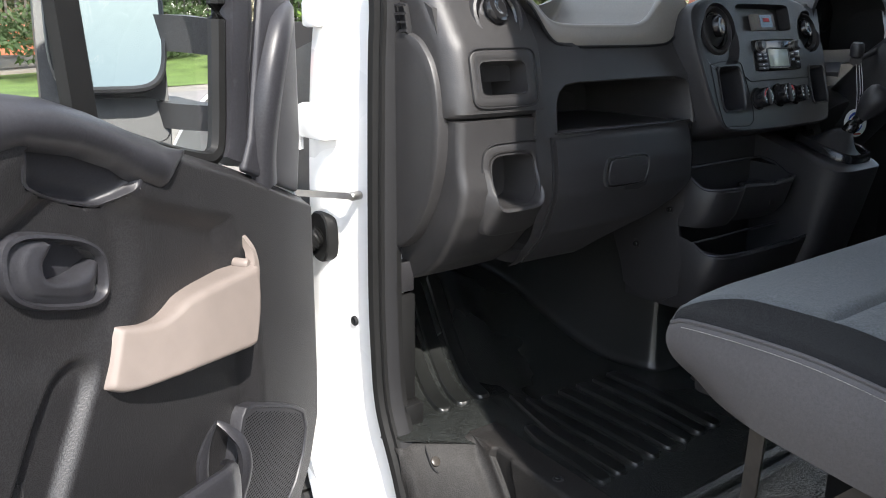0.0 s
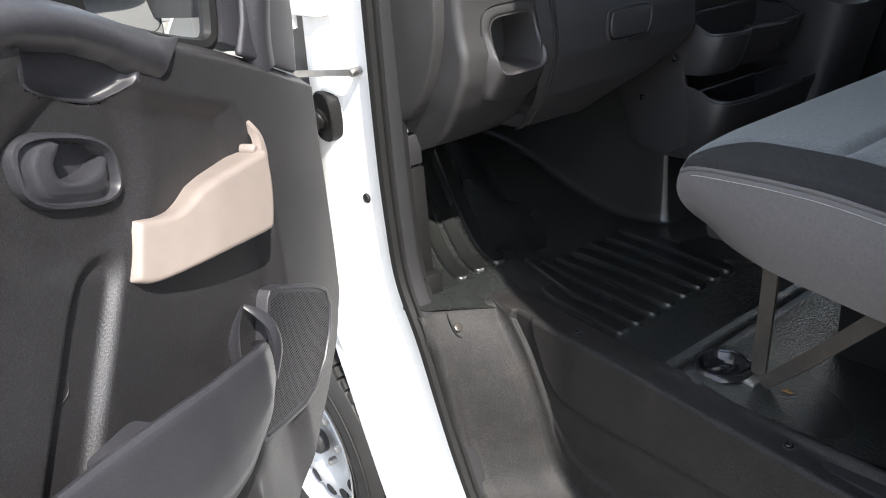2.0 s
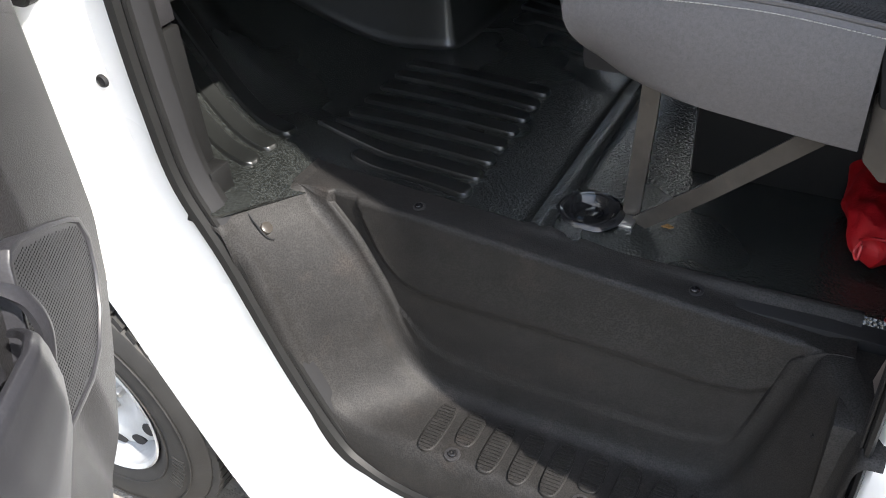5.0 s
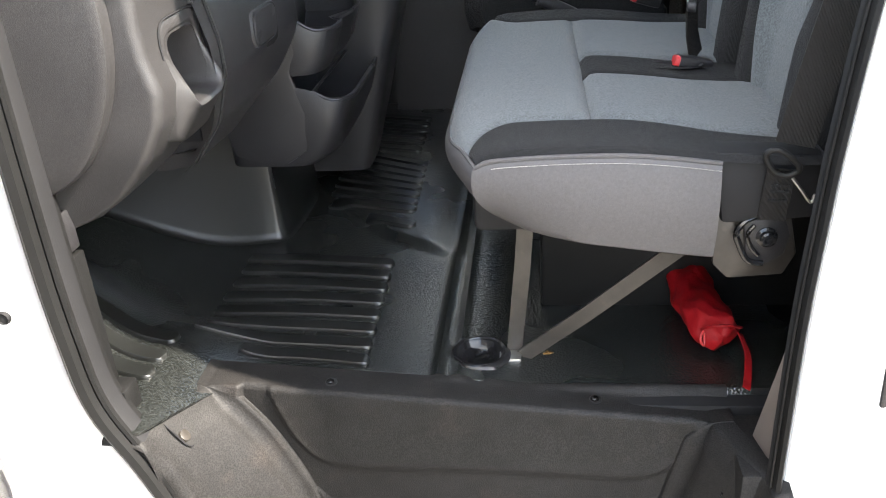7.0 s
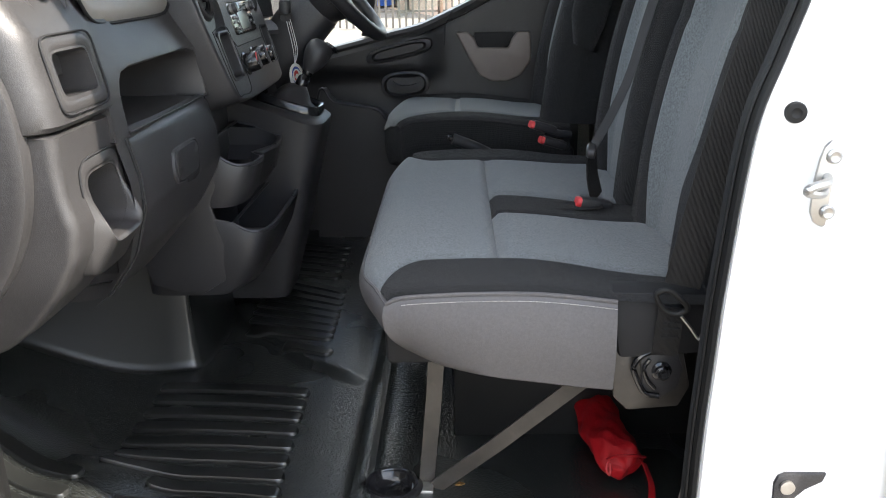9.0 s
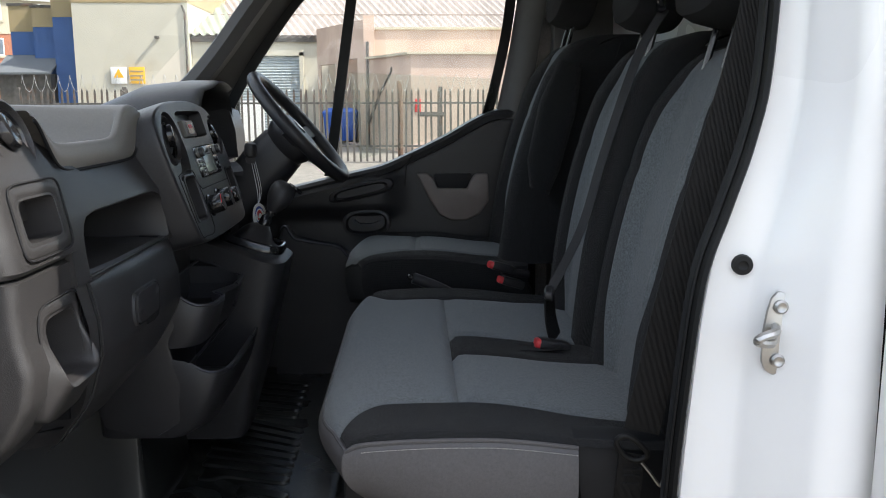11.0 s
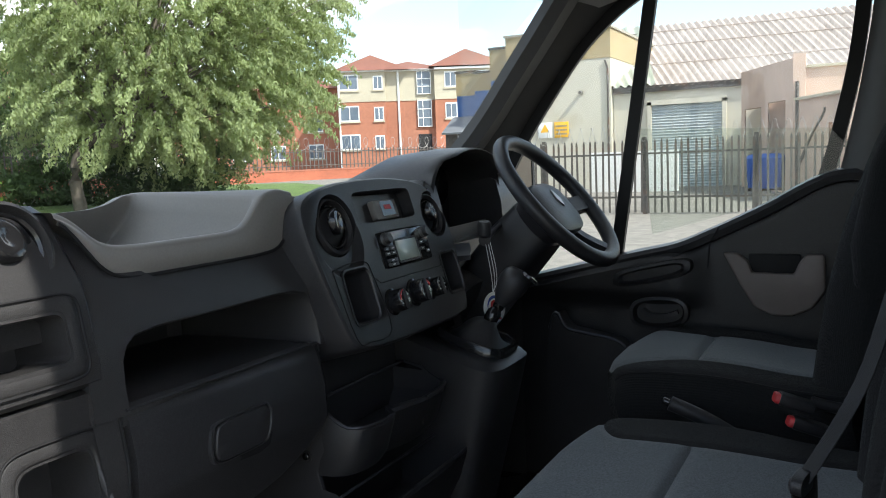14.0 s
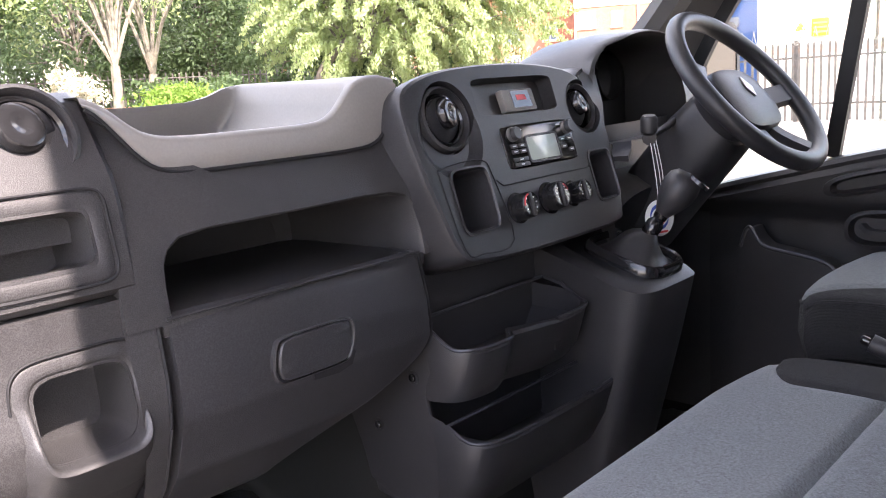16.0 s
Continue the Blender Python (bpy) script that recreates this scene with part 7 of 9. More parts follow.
buckle("belt_buckle", (0.862, 0.540, 1.106), (-0.95, -0.1, 0.2), "belt buckle with red button lying in the seat slot")
buckle("belt_buckle", (0.838, 1.015, 1.130), (-0.9, -0.25, 0.3), "belt buckle with red button beside the driver's seat")
bb = buckle("belt_buckle", (0.815, 1.03, 1.165), (-0.9, -0.25, 0.3), "raised belt buckle with red button beside the driver's seat")
brake = thing("handbrake", (0.66, 1.08, 1.05), "black handbrake lever with a glossy tip between the seats", "handbrake")
part("grip", tube(smooth_line([(0.76, 1.10, 1.05), (0.69, 1.09, 1.092), (0.622, 1.08, 1.122)], 5), 0.0145, 12), M_SMOOTH, brake)
part("tip", lathe([(0.007, 0), (0.007, 0.010), (0.004, 0.013), (0, 0.013)], (0.620, 1.08, 1.1225), (-0.9, -0.1, 0.35), 14), M_GLOSS, brake, "glossy release button")

# ---- loose things and small fittings on the floor ----
ring = thing("floor_cup", (0.513, 0.245, 0.672), "glossy black rubber ring opening in the floor mat", "floor ring")
part("bowl", lathe([(0.054, -0.004), (0.050, 0.0015), (0.045, 0.0045), (0.040, 0.003), (0.036, -0.006), (0.030, -0.014), (0.018, -0.018), (0.0, -0.0185)], (0.514, 0.243, 0.6875), (0, 0, 1), 40, (False, True)), M_GLOSS, ring)
part("drain_lip", tube([(0.514 + 0.041 * math.cos(a), 0.243 + 0.041 * math.sin(a), 0.6915) for a in [0.6 + 1.7 * k / 16 for k in range(17)]], 0.0035, 8), M_GLOSS, ring)
part("hook", tube(smooth_line([(0.505, 0.252, 0.676), (0.520, 0.258, 0.680), (0.530, 0.250, 0.680), (0.525, 0.238, 0.678)], 5), 0.004, 8), M_GLOSS, ring)
part("lock_plate", box(0.548, 0.585, 0.228, 0.258, 0.676, 0.684, 0.003), M_STEEL, ring, "bright worn lock plate")
bag = thing("red_bag", (0.90, 0.30, 0.672), "crumpled red nylon pouch with a zip lying under the seat", "bag")
br = []
for k in range(33):
    t = k / 32
    c = vec(0.862, 0.53, 0.738).lerp(vec(0.917, 0.245, 0.716), t) + vec(0.007 * math.sin(6 * t), 0, 0.004 * math.sin(9 * t))
    end = min(1, math.sqrt(max(0.03, 1 - max(0, abs(t - 0.5) * 2 - 0.84) ** 2 / 0.0256)))
    w, h = 0.039 * end, 0.034 * end
    br.append([c + vec(math.cos(a) * w * (1.0 + 0.07 * math.sin(3 * a + 17 * t) + 0.05 * math.sin(5 * a - 31 * t)), 0.008 * math.sin(2 * a + 9 * t), math.sin(a) * h * (0.95 + 0.10 * math.sin(4 * a - 23 * t) + 0.06 * math.sin(7 * a + 41 * t))) for a in [2 * math.pi * j / 40 for j in range(40)]])
part("body", rings(br), M_REDBAG, bag)
part("strap", strap(smooth_line([(0.945, 0.25, 0.722), (0.951, 0.215, 0.705), (0.945, 0.18, 0.690), (0.937, 0.150, 0.684)], 5), 0.013, 0.002, (0.6, 0.3, 1)), M_REDBAG, bag, "red loop strap")
part("zip", tube(smooth_line([(0.884, 0.262, 0.722), (0.898, 0.240, 0.743), (0.925, 0.238, 0.744), (0.948, 0.256, 0.730)], 5), 0.0026, 6), M_REDBAG, bag)
part("zip_pull", tube(smooth_line([(0.886, 0.248, 0.728), (0.880, 0.240, 0.716), (0.886, 0.238, 0.706)], 4, closed=True), 0.002, 6), M_RED, bag)
chip = thing("floor_scrap", (0.63, 0.255, 0.676), "tiny brown leaf scrap on the rubber mat", "scrap")
part("leaf", prism([(0.622, 0.252, 0.678), (0.634, 0.249, 0.680), (0.640, 0.256, 0.678), (0.630, 0.260, 0.679)], (0, 0, 0.002)), mat("dry_leaf", (0.25, 0.13, 0.04), 0.8), chip)

# ---- driver's door and the far side of the cab ----
dd = thing("driver_door", (0.5, 1.72, 0.5), "closed driver's door with black trim, pale pocket and a tall window", "van door")


def sill_z(x):
    return along([(-0.2, 1.20), (0.0, 1.225), (0.15, 1.262), (0.40, 1.322), (0.52, 1.350), (0.62, 1.392), (0.72, 1.44), (0.80, 1.485), (0.85, 1.515), (0.90, 1.528), (1.0, 1.53)], x)


def dtrim(u, v):
    x = lerp(-0.15, 1.02, u)
    hi = sill_z(x)
    z = lerp(0.66, hi, v)
    o = 0.0
    o += 0.030 * s01(1.355, 1.33, z) * s01(1.18, 1.24, z) * s01(0.62, 0.50, x)  # armrest swell
    o -= 0.02 * s01(0.02, 0.0, hi - z)
    o += 0.02 * s01(1.10, 1.02, z)
    return vec(x, 1.705 - o, z)


part("inner_trim", sheet(60, 60, dtrim), M_DOORTRIM, dd, "black grained inner trim")
part("sill_cap", sweep(smooth_line([(x, 1.700, sill_z(x)) for x in (-0.15, 0.0, 0.15, 0.3, 0.42, 0.52, 0.60, 0.66, 0.74, 0.82, 0.88, 0.95, 1.02)], 4), [(-0.02, -0.02), (0.012, -0.016), (0.016, 0.0), (0.008, 0.010), (-0.04, 0.014), (-0.05, -0.02)], (0, 0, 1)), M_SMOOTH, dd, "smooth black window sill")
part("sill_joint", tube([(0.62, 1.684, 1.40), (0.60, 1.676, 1.36), (0.595, 1.674, 1.30)], 0.002, 6), M_VOID, dd)
part("armrest_pull", rings([rrect((0.455, 1.672 - o, 1.283), vec(1, 0, 0.22), vec(0, 0, 1), w, h, 3, 30) for o, w, h in ((-0.01, 0.21, 0.055), (0.006, 0.20, 0.048), (0.010, 0.17, 0.035), (-0.004, 0.15, 0.022))], caps=(False, True)), M_SMOOTH, dd, "dark pull handle")
hb = part("handle_bezel", rings([rrect((0.470, 1.690 - o, 1.178), (1, 0, 0.05), (0, 0, 1), w, h, 2.6, 36) for o, w, h in ((-0.01, 0.155, 0.088), (0.010, 0.150, 0.084), (0.012, 0.132, 0.070), (-0.008, 0.118, 0.058))], caps=(False, True)), M_SMOOTH, dd, "oval handle bezel")
part("handle", sweep(smooth_line([(0.43, 1.684, 1.185), (0.45, 1.680, 1.172), (0.49, 1.680, 1.172), (0.52, 1.684, 1.182)], 5), [(-0.004, -0.014), (0.006, -0.014), (0.006, 0.012), (-0.004, 0.012)], (0, 1, 0)), M_POCKET, hb)
gp = [(0.632, 1.338), (0.668, 1.338), (0.690, 1.318), (0.700, 1.290), (0.795, 1.288), (0.806, 1.315), (0.822, 1.336), (0.862, 1.336), (0.866, 1.25), (0.835, 1.205), (0.79, 1.186), (0.745, 1.186), (0.705, 1.205), (0.672, 1.26)]
part("pale_pocket", prism([(x, 1.696, z) for x, z in gp], (0, -0.022, 0), 0.006, 3), M_BEIGE, dd, "beige plastic door pocket")
part("pocket_void", box(0.69, 0.81, 1.690, 1.70, 1.285, 1.335, 0.004), M_VOID, dd)
# frame of the window
wf = smooth_line([(-0.031, 1.735, 1.397), (0.074, 1.735, 1.605), (0.19, 1.735, 1.778), (0.29, 1.735, 1.901), (0.411, 1.735, 1.994), (0.533, 1.735, 2.033), (0.697, 1.735, 2.047), (0.851, 1.735, 2.046), (0.906, 1.735, 2.029), (0.937, 1.735, 1.984), (0.922, 1.735, 1.804), (0.885, 1.735, 1.62), (0.858, 1.735, 1.519)], 5)
part("window_seal", sweep(wf, [(-0.014, -0.012), (0.018, -0.012), (0.020, 0.006), (0.006, 0.016), (-0.012, 0.010)], (0, 1, 0)), M_RUBBER, dd, "black rubber window seal")
part("divider_bar", strap([(0.350, 1.735, 1.325), (0.397, 1.735, 1.64), (0.455, 1.735, 2.03)], 0.032, 0.02, (0, 1, 0)), M_RUBBER, dd, "black window divider bar")
wg = part("window_glass", sheet(2, 2, lambda u, v: vec(lerp(-0.10, 0.98, u), 1.742, lerp(1.20, 2.06, v))), M_GLASS, dd, "clear window glass")
wg.visible_shadow = False
half = part("half_glass", prism([(0.45, 1.712, 1.38), (0.88, 1.712, 1.50), (0.90, 1.708, 1.60), (0.87, 1.706, 1.635), (0.42, 1.706, 1.655)], (0, 0.003, 0)), M_GLASS, dd, "partly lowered sliding glass")
half.visible_shadow = False
part("outer_skin", prism([(x, 1.76, z) for x, z in [(-0.2, 0.2), (1.05, 0.2), (1.05, 1.50), (0.85, 1.49), (0.62, 1.36), (0.40, 1.29), (0.0, 1.20), (-0.2, 1.17)]], (0, 0.02, 0), 0.004), M_WHITE, dd, "white painted outer skin")
# body round the window and behind it
part("driver_pillar", prism([(x, 1.742, z) for x, z in [(0.93, 1.50), (0.97, 1.80), (0.985, 2.06), (1.10, 2.10), (1.10, 0.7), (0.99, 0.7)]], (0, 0.03, 0), 0.008, 3), M_PILLAR, van, "grey pillar trim behind the driver's window")
pil_a = smooth_line([(-0.40, 1.63, 1.345), (-0.055, 1.63, 1.64), (0.135, 1.608, 1.865), (0.275, 1.585, 2.035), (0.45, 1.585, 2.085), (0.70, 1.60, 2.09), (0.93, 1.61, 2.085), (1.04, 1.63, 2.00), (1.02, 1.67, 1.75), (0.985, 1.69, 1.50)], 6)
pil_b = smooth_line([(-0.06, 1.728, 1.37), (0.075, 1.728, 1.632), (0.205, 1.728, 1.815), (0.30, 1.728, 1.925), (0.42, 1.728, 2.015), (0.68, 1.728, 2.052), (0.86, 1.728, 2.050), (0.955, 1.728, 1.985), (0.935, 1.728, 1.75), (0.885, 1.728, 1.50)], 6)
part("window_surround", rings([[a.lerp(b, s) + vec(0, -0.022 * math.sin(math.pi * s), 0.010 * math.sin(math.pi * s)) for s in (0, 0.08, 0.2, 0.4, 0.6, 0.8, 0.92, 1.0)] for a, b in zip(pil_a, pil_b)], closed=False), M_PILLARD, van, "grey trim between windscreen and driver's window", sharp=70)
part("rear_quarter", box(1.06, 1.28, 1.66, 1.72, 0.66, 2.12, 0.01), M_PILLARD, van)
part("passenger_quarter", box(1.10, 1.28, 0.03, 0.06, 0.66, 2.12, 0.008), M_PILLARD, van)
part("roof_side_rail", box(0.30, 1.25, 0.03, 0.09, 2.03, 2.12, 0.015), M_HEAD, van)
vis = thing("sun_visor", (0.42, 1.35, 2.04), "grey folded sun visor below the roof lining", "sun visor")
part("pad", rings([rrect((0.42, 1.32, 2.035), vec(1, 0, 0.05), (0, 1, 0), 0.24 * k, 0.44 * k, 5, 40, out=o, nrm=vec(0, 0, 1)) for k, o in ((0.96, -0.012), (1.0, -0.006), (1.0, 0.006), (0.96, 0.012))]), M_HEAD, vis)
gh = thing("grab_handle", (0.72, 1.50, 2.05), "dark moulded grab handle above the driver's window", "grab handle")
part("handle", sweep(smooth_line([(0.640, 1.56, 2.085), (0.655, 1.545, 2.062), (0.69, 1.535, 2.048), (0.79, 1.535, 2.048), (0.825, 1.545, 2.062), (0.840, 1.56, 2.085)], 5), [(-0.016, -0.005), (0.016, -0.005), (0.017, 0.003), (0.0, 0.008), (-0.017, 0.003)], (0, 0, 1)), M_PILLARD, gh)
# driver's door mirror outside
dm = thing("driver_mirror", (0.02, 1.92, 1.40), "black driver's door mirror with pale sky in its glass", "door mirror")
part("housing", rings([rrect((x, 1.93, 1.50), (0, 1, 0), (0, 0, 1), 0.20 * k, 0.30 * k, 4.5, 36) for x, k in ((-0.06, 0.7), (-0.045, 0.95), (0.0, 1.0), (0.012, 0.99), (0.008, 0.90))], caps=(True, False)), M_SMOOTH, dm)
part("mirror_glass", rings([rrect((x, 1.93, 1.50), (0, 1, 0), (0, 0, 1), 0.185, 0.275, 4.5, 36) for x in (0.002, 0.006)]), M_MIRROR, dm, "silver mirror glass")
part("arm", box(-0.04, 0.02, 1.74, 1.86, 1.36, 1.44, 0.01), M_SMOOTH, dm)
# driver's footwell side
part("kick_panel", sheet(8, 8, lambda u, v: vec(lerp(-0.5, 0.1, u), 1.66, lerp(0.68, 1.2, v))), M_DASH, van)
ped = thing("side_bin", (0.35, 1.62, 0.9), "low black moulded bin beside the driver's seat", "bin moulding")
part("shell", rings([[vec(x, 1.66 - d, z) for x, z in ((0.18, 0.70), (0.190, 1.06), (0.200, 1.135), (0.213, 1.176), (0.226, 1.178), (0.238, 1.155), (0.256, 1.138), (0.30, 1.130), (0.385, 1.114), (0.43, 1.075), (0.56, 1.04), (0.58, 0.70))] for d in (0.0, 0.05, 0.058, 0.06)]), M_SMOOTH, ped)
part("bin_rim", tube(smooth_line([(0.200, 1.602, 1.135), (0.213, 1.602, 1.175), (0.226, 1.602, 1.177), (0.238, 1.602, 1.155), (0.256, 1.602, 1.138), (0.30, 1.602, 1.130), (0.385, 1.602, 1.114), (0.43, 1.602, 1.075), (0.56, 1.602, 1.04)], 5), 0.005, 8), M_POCKET, ped, "rounded upper rim")

# ---- outside ----
M_GROUND = mat("pale_concrete_yard", (0.190, 0.174, 0.152), 0.9, var=0.42, scale=75, coarse=4.0, grain=6, gsize=110, dirt=(0.150, 0.138, 0.118, 1.6, 0.56))
M_ROAD = mat("grey_tarmac_road", (0.17, 0.16, 0.155), 0.9, var=0.14, scale=4, coarse=0.3, grain=2, gsize=60)
M_GRASS = mat("lawn_grass", (0.085, 0.135, 0.03), 0.95, var=0.35, scale=14, coarse=1.2, grain=20, gsize=25)
M_BRICK = mat("red_brick_wall", (0.40, 0.125, 0.07), 0.9, var=0.22, scale=3, coarse=0.5, stretch=(1, 1, 3))
M_APTBRICK = mat("orange_red_brick", (0.345, 0.140, 0.085), 0.9, var=0.2, scale=4, coarse=0.4)
M_APTCREAM = mat("cream_render", (0.44, 0.395, 0.30), 0.9, var=0.10, scale=2, coarse=0.3)
M_TILE = mat("clay_roof_tile", (0.19, 0.075, 0.05), 0.85, var=0.2, scale=3, coarse=0.5)
M_CREAM = mat("cream_painted_wall", (0.50, 0.465, 0.385), 0.85, var=0.08, scale=1.2, coarse=0.25, dirt=(0.41, 0.36, 0.27, 0.6, 0.60))
M_BROWN = mat("brown_painted_band", (0.33, 0.255, 0.14), 0.85, var=0.12, scale=1.5, coarse=0.4)
M_BLUE = mat("blue_painted_wall", (0.045, 0.105, 0.27), 0.8, var=0.14, scale=1.5, coarse=0.4)
M_PINK = mat("faded_pink_render", (0.50, 0.37, 0.30), 0.9, var=0.14, scale=1.2, coarse=0.3, dirt=(0.36, 0.26, 0.21, 0.8, 0.58))
M_CORR = mat("weathered_sheet_roof", (0.37, 0.315, 0.28), 0.85, var=0.22, scale=2, coarse=0.25, stretch=(6, 0.6, 1), dirt=(0.27, 0.215, 0.18, 1.3, 0.56))
M_CORRG = mat("green_tinted_sheet_roof", (0.30, 0.325, 0.265), 0.85, var=0.2, scale=2, coarse=0.3, stretch=(6, 0.6, 1))
M_SHUT = mat("grey_roller_shutter", (0.36, 0.40, 0.41), 0.6, var=0.08, scale=2)
M_DARKWIN = mat("dark_window_glass", (0.12, 0.15, 0.19), 0.12, var=0.25, scale=0.8, coarse=0.3)
M_WINFRAME = mat("white_window_frame", (0.78, 0.78, 0.76), 0.5, var=0.03)
M_FENCE = mat("galvanised_palisade", (0.080, 0.071, 0.062), 0.65, var=0.3, scale=6, dirt=(0.14, 0.075, 0.045, 2.0, 0.56))
M_BIN = mat("blue_bin_plastic", (0.025, 0.10, 0.40), 0.5, var=0.1)
M_SIGNY = mat("yellow_sign", (0.80, 0.42, 0.03), 0.5, var=0.03)
def leaf_mat(name, base, glow):
    """A thin leaf that lets part of the light through."""
    m = mat(name, base, 0.65, var=0.4, scale=0.9, coarse=0.25, spec=0.25)
    nt = m.node_tree
    b, out = nt.nodes["Principled BSDF"], nt.nodes["Material Output"]
    tl, mx = nt.nodes.new("ShaderNodeBsdfTranslucent"), nt.nodes.new("ShaderNodeMixShader")
    tl.inputs[0].default_value = (*glow, 1)
    mx.inputs[0].default_value = 0.42
    nt.links.new(b.outputs[0], mx.inputs[1])
    nt.links.new(tl.outputs[0], mx.inputs[2])
    nt.links.new(mx.outputs[0], out.inputs[0])
    return m


M_LEAF = leaf_mat("tree_leaf", (0.265, 0.315, 0.150), (0.37, 0.44, 0.155))
M_LEAF2 = leaf_mat("dark_hedge_leaf", (0.075, 0.110, 0.052), (0.10, 0.155, 0.048))
M_LEAF3 = leaf_mat("bright_shrub_leaf", (0.13, 0.21, 0.04), (0.19, 0.29, 0.04))
M_FLOWER = mat("cream_blossom", (0.42, 0.38, 0.27), 0.8, var=0.2, scale=3)
M_BARK = mat("tree_bark", (0.165, 0.140, 0.110), 0.95, var=0.4, scale=5, grain=8, gsize=20)
M_TRUNK = mat("dark_tree_bark", (0.10, 0.082, 0.066), 0.95, var=0.35, scale=5, grain=8, gsize=20)
M_WOODF = mat("brown_board_fence", (0.16, 0.10, 0.06), 0.9, var=0.25, scale=2)


def ground_z(x, y):
    far = s01(-19, -25, x)
    return GROUND_Z + 0.15 * s01(4, 16, y) + 0.50 * far * s01(4, 12, y) + 0.25 * s01(22, 34, y)


bm = bmesh.new()
xs = [-900, -300, -100, -60] + [-45 + i * 1.5 for i in range(58)] + [60, 150, 400, 900]
ysg = [-900, -300, -90, -45] + [-24 + i * 1.5 for i in range(48)] + [70, 140, 400, 900]
gv = [[bm.verts.new((x, y, ground_z(x, y))) for y in ysg] for x in xs]
for i in range(len(xs) - 1):
    for j in range(len(ysg) - 1):
        bm.faces.new((gv[i][j], gv[i + 1][j], gv[i + 1][j + 1], gv[i][j + 1]))
tagged(part("ground", bm, M_GROUND), "pale dusty concrete yard around the van", "ground", kind="structure")


def patch(name, x0, x1, y0, y1, material, label, lift, cat_):
    nx, ny = max(2, int((x1 - x0) / 1.5)), max(2, int((y1 - y0) / 1.5))
    return tagged(part(name, sheet(nx, ny, lambda u, v: vec(lerp(x0, x1, u), lerp(y0, y1, v), ground_z(lerp(x0, x1, u), lerp(y0, y1, v)) + lift)), material), label, cat_, kind="structure")


patch("road", -18.5, -12.0, -60, 60, M_ROAD, "grey tarmac road beyond the yard", 0.012, "road")
patch("lawn", -29.0, -20.0, 6, 34, M_GRASS, "green mown lawn rising to a wall", 0.02, "lawn")
patch("lawn", -27.5, -19.0, -20, 6, M_GRASS, "green grass verge beside the yard", 0.015, "lawn")

# palisade fence
fence = thing("palisade_fence", (0, 21.5, 0), "grey steel palisade fence with pointed pales", "fence")


def pale_mesh(h, w):
    b = prism([(-w / 2, 0, 0.02), (w / 2, 0, 0.02), (w / 2, 0, h - 0.13), (w * 0.28, 0, h - 0.03), (w * 0.12, 0, h - 0.06), (0, 0, h), (-w * 0.12, 0, h - 0.06), (-w * 0.28, 0, h - 0.03), (-w / 2, 0, h - 0.13)], (0, 0.012, 0))
    return b


first = part("pale", pale_mesh(1.95, 0.056), M_FENCE, fence)
for i in range(92):
    o = first if i == 0 else new("pale", first.data)
    o.parent = fence
    o.matrix_parent_inverse = Matrix.Translation((0, -21.5, 0))
    o.matrix_basis = Matrix.Translation((-9.6 + 0.172 * i, 21.5, 0.02 + 0.008 * math.sin(i * 1.7))) @ Matrix.Rotation(0.012 * math.sin(i * 2.3), 4, "Y")
for z in (0.42, 1.55):
    part("rail", box(-9.7, 6.4, 21.515, 21.56, z, z + 0.05), M_FENCE, fence)
for x in (-9.7, -6.95, -4.2, -1.45, 1.3, 4.05):
    part("post", box(x - 0.05, x + 0.05, 21.53, 21.63, 0, 2.0), M_FENCE, fence)
part("gate_post", box(0.16, 0.30, 21.50, 21.64, 0, 2.15, 0.01), mat("rusty_post", (0.15, 0.09, 0.06), 0.8, var=0.3), fence, "rusty brown gate post")
part("gate_lock", box(0.75, 1.4, 21.44, 21.50, 1.22, 1.34, 0.01), M_FENCE, fence)
coil = []
for k in range(900):
    a = k * 0.36
    coil.append(vec(-9.6 + k * 0.0174, 21.5 + 0.10 * math.cos(a), 2.10 + 0.21 * math.sin(a)))
part("razor_wire", tube(coil, 0.007, 4), M_STEEL, fence, "coiled razor wire")

# brick wall with railings at the road
lowwall = thing("boundary_wall", (-28, 30, 0.5), "low red brick boundary wall", "brick wall")
WL = [(-24.5, 52.0), (-28.5, 40.0), (-30.2, 30.0), (-30.0, 16.0), (-29.0, -12.0)]


seg_tab = []
for (x0, y0), (x1, y1) in zip(WL, WL[1:]):
    d = vec(x1 - x0, y1 - y0, 0)
    L = d.length
    d.normalize()
    nrm = vec(-d.y, d.x, 0)
    z0 = ground_z(x0, y0) - 0.1
    zt = 1.30
    c = [vec(x0, y0, z0) - nrm * 0.11, vec(x1, y1, z0) - nrm * 0.11, vec(x1, y1, z0) + nrm * 0.11, vec(x0, y0, z0) + nrm * 0.11]
    part("wall_run", prism(c, (0, 0, zt - z0)), M_BRICK, lowwall)
    c2 = [vec(x0, y0, zt) - nrm * 0.14, vec(x1, y1, zt) - nrm * 0.14, vec(x1, y1, zt) + nrm * 0.14, vec(x0, y0, zt) + nrm * 0.14]
    part("coping", prism(c2, (0, 0, 0.08)), mat("brick_coping", (0.36, 0.14, 0.09), 0.9, var=0.2), lowwall)
    seg_tab.append((x0, y0, d, nrm, L))
rail = thing("boundary_railings", (-28, 30, 1.4), "dark steel palisade railings on the brick wall", "railings")
pm = part("pale", pale_mesh(1.25, 0.075), M_FENCE, rail)
firstp = True
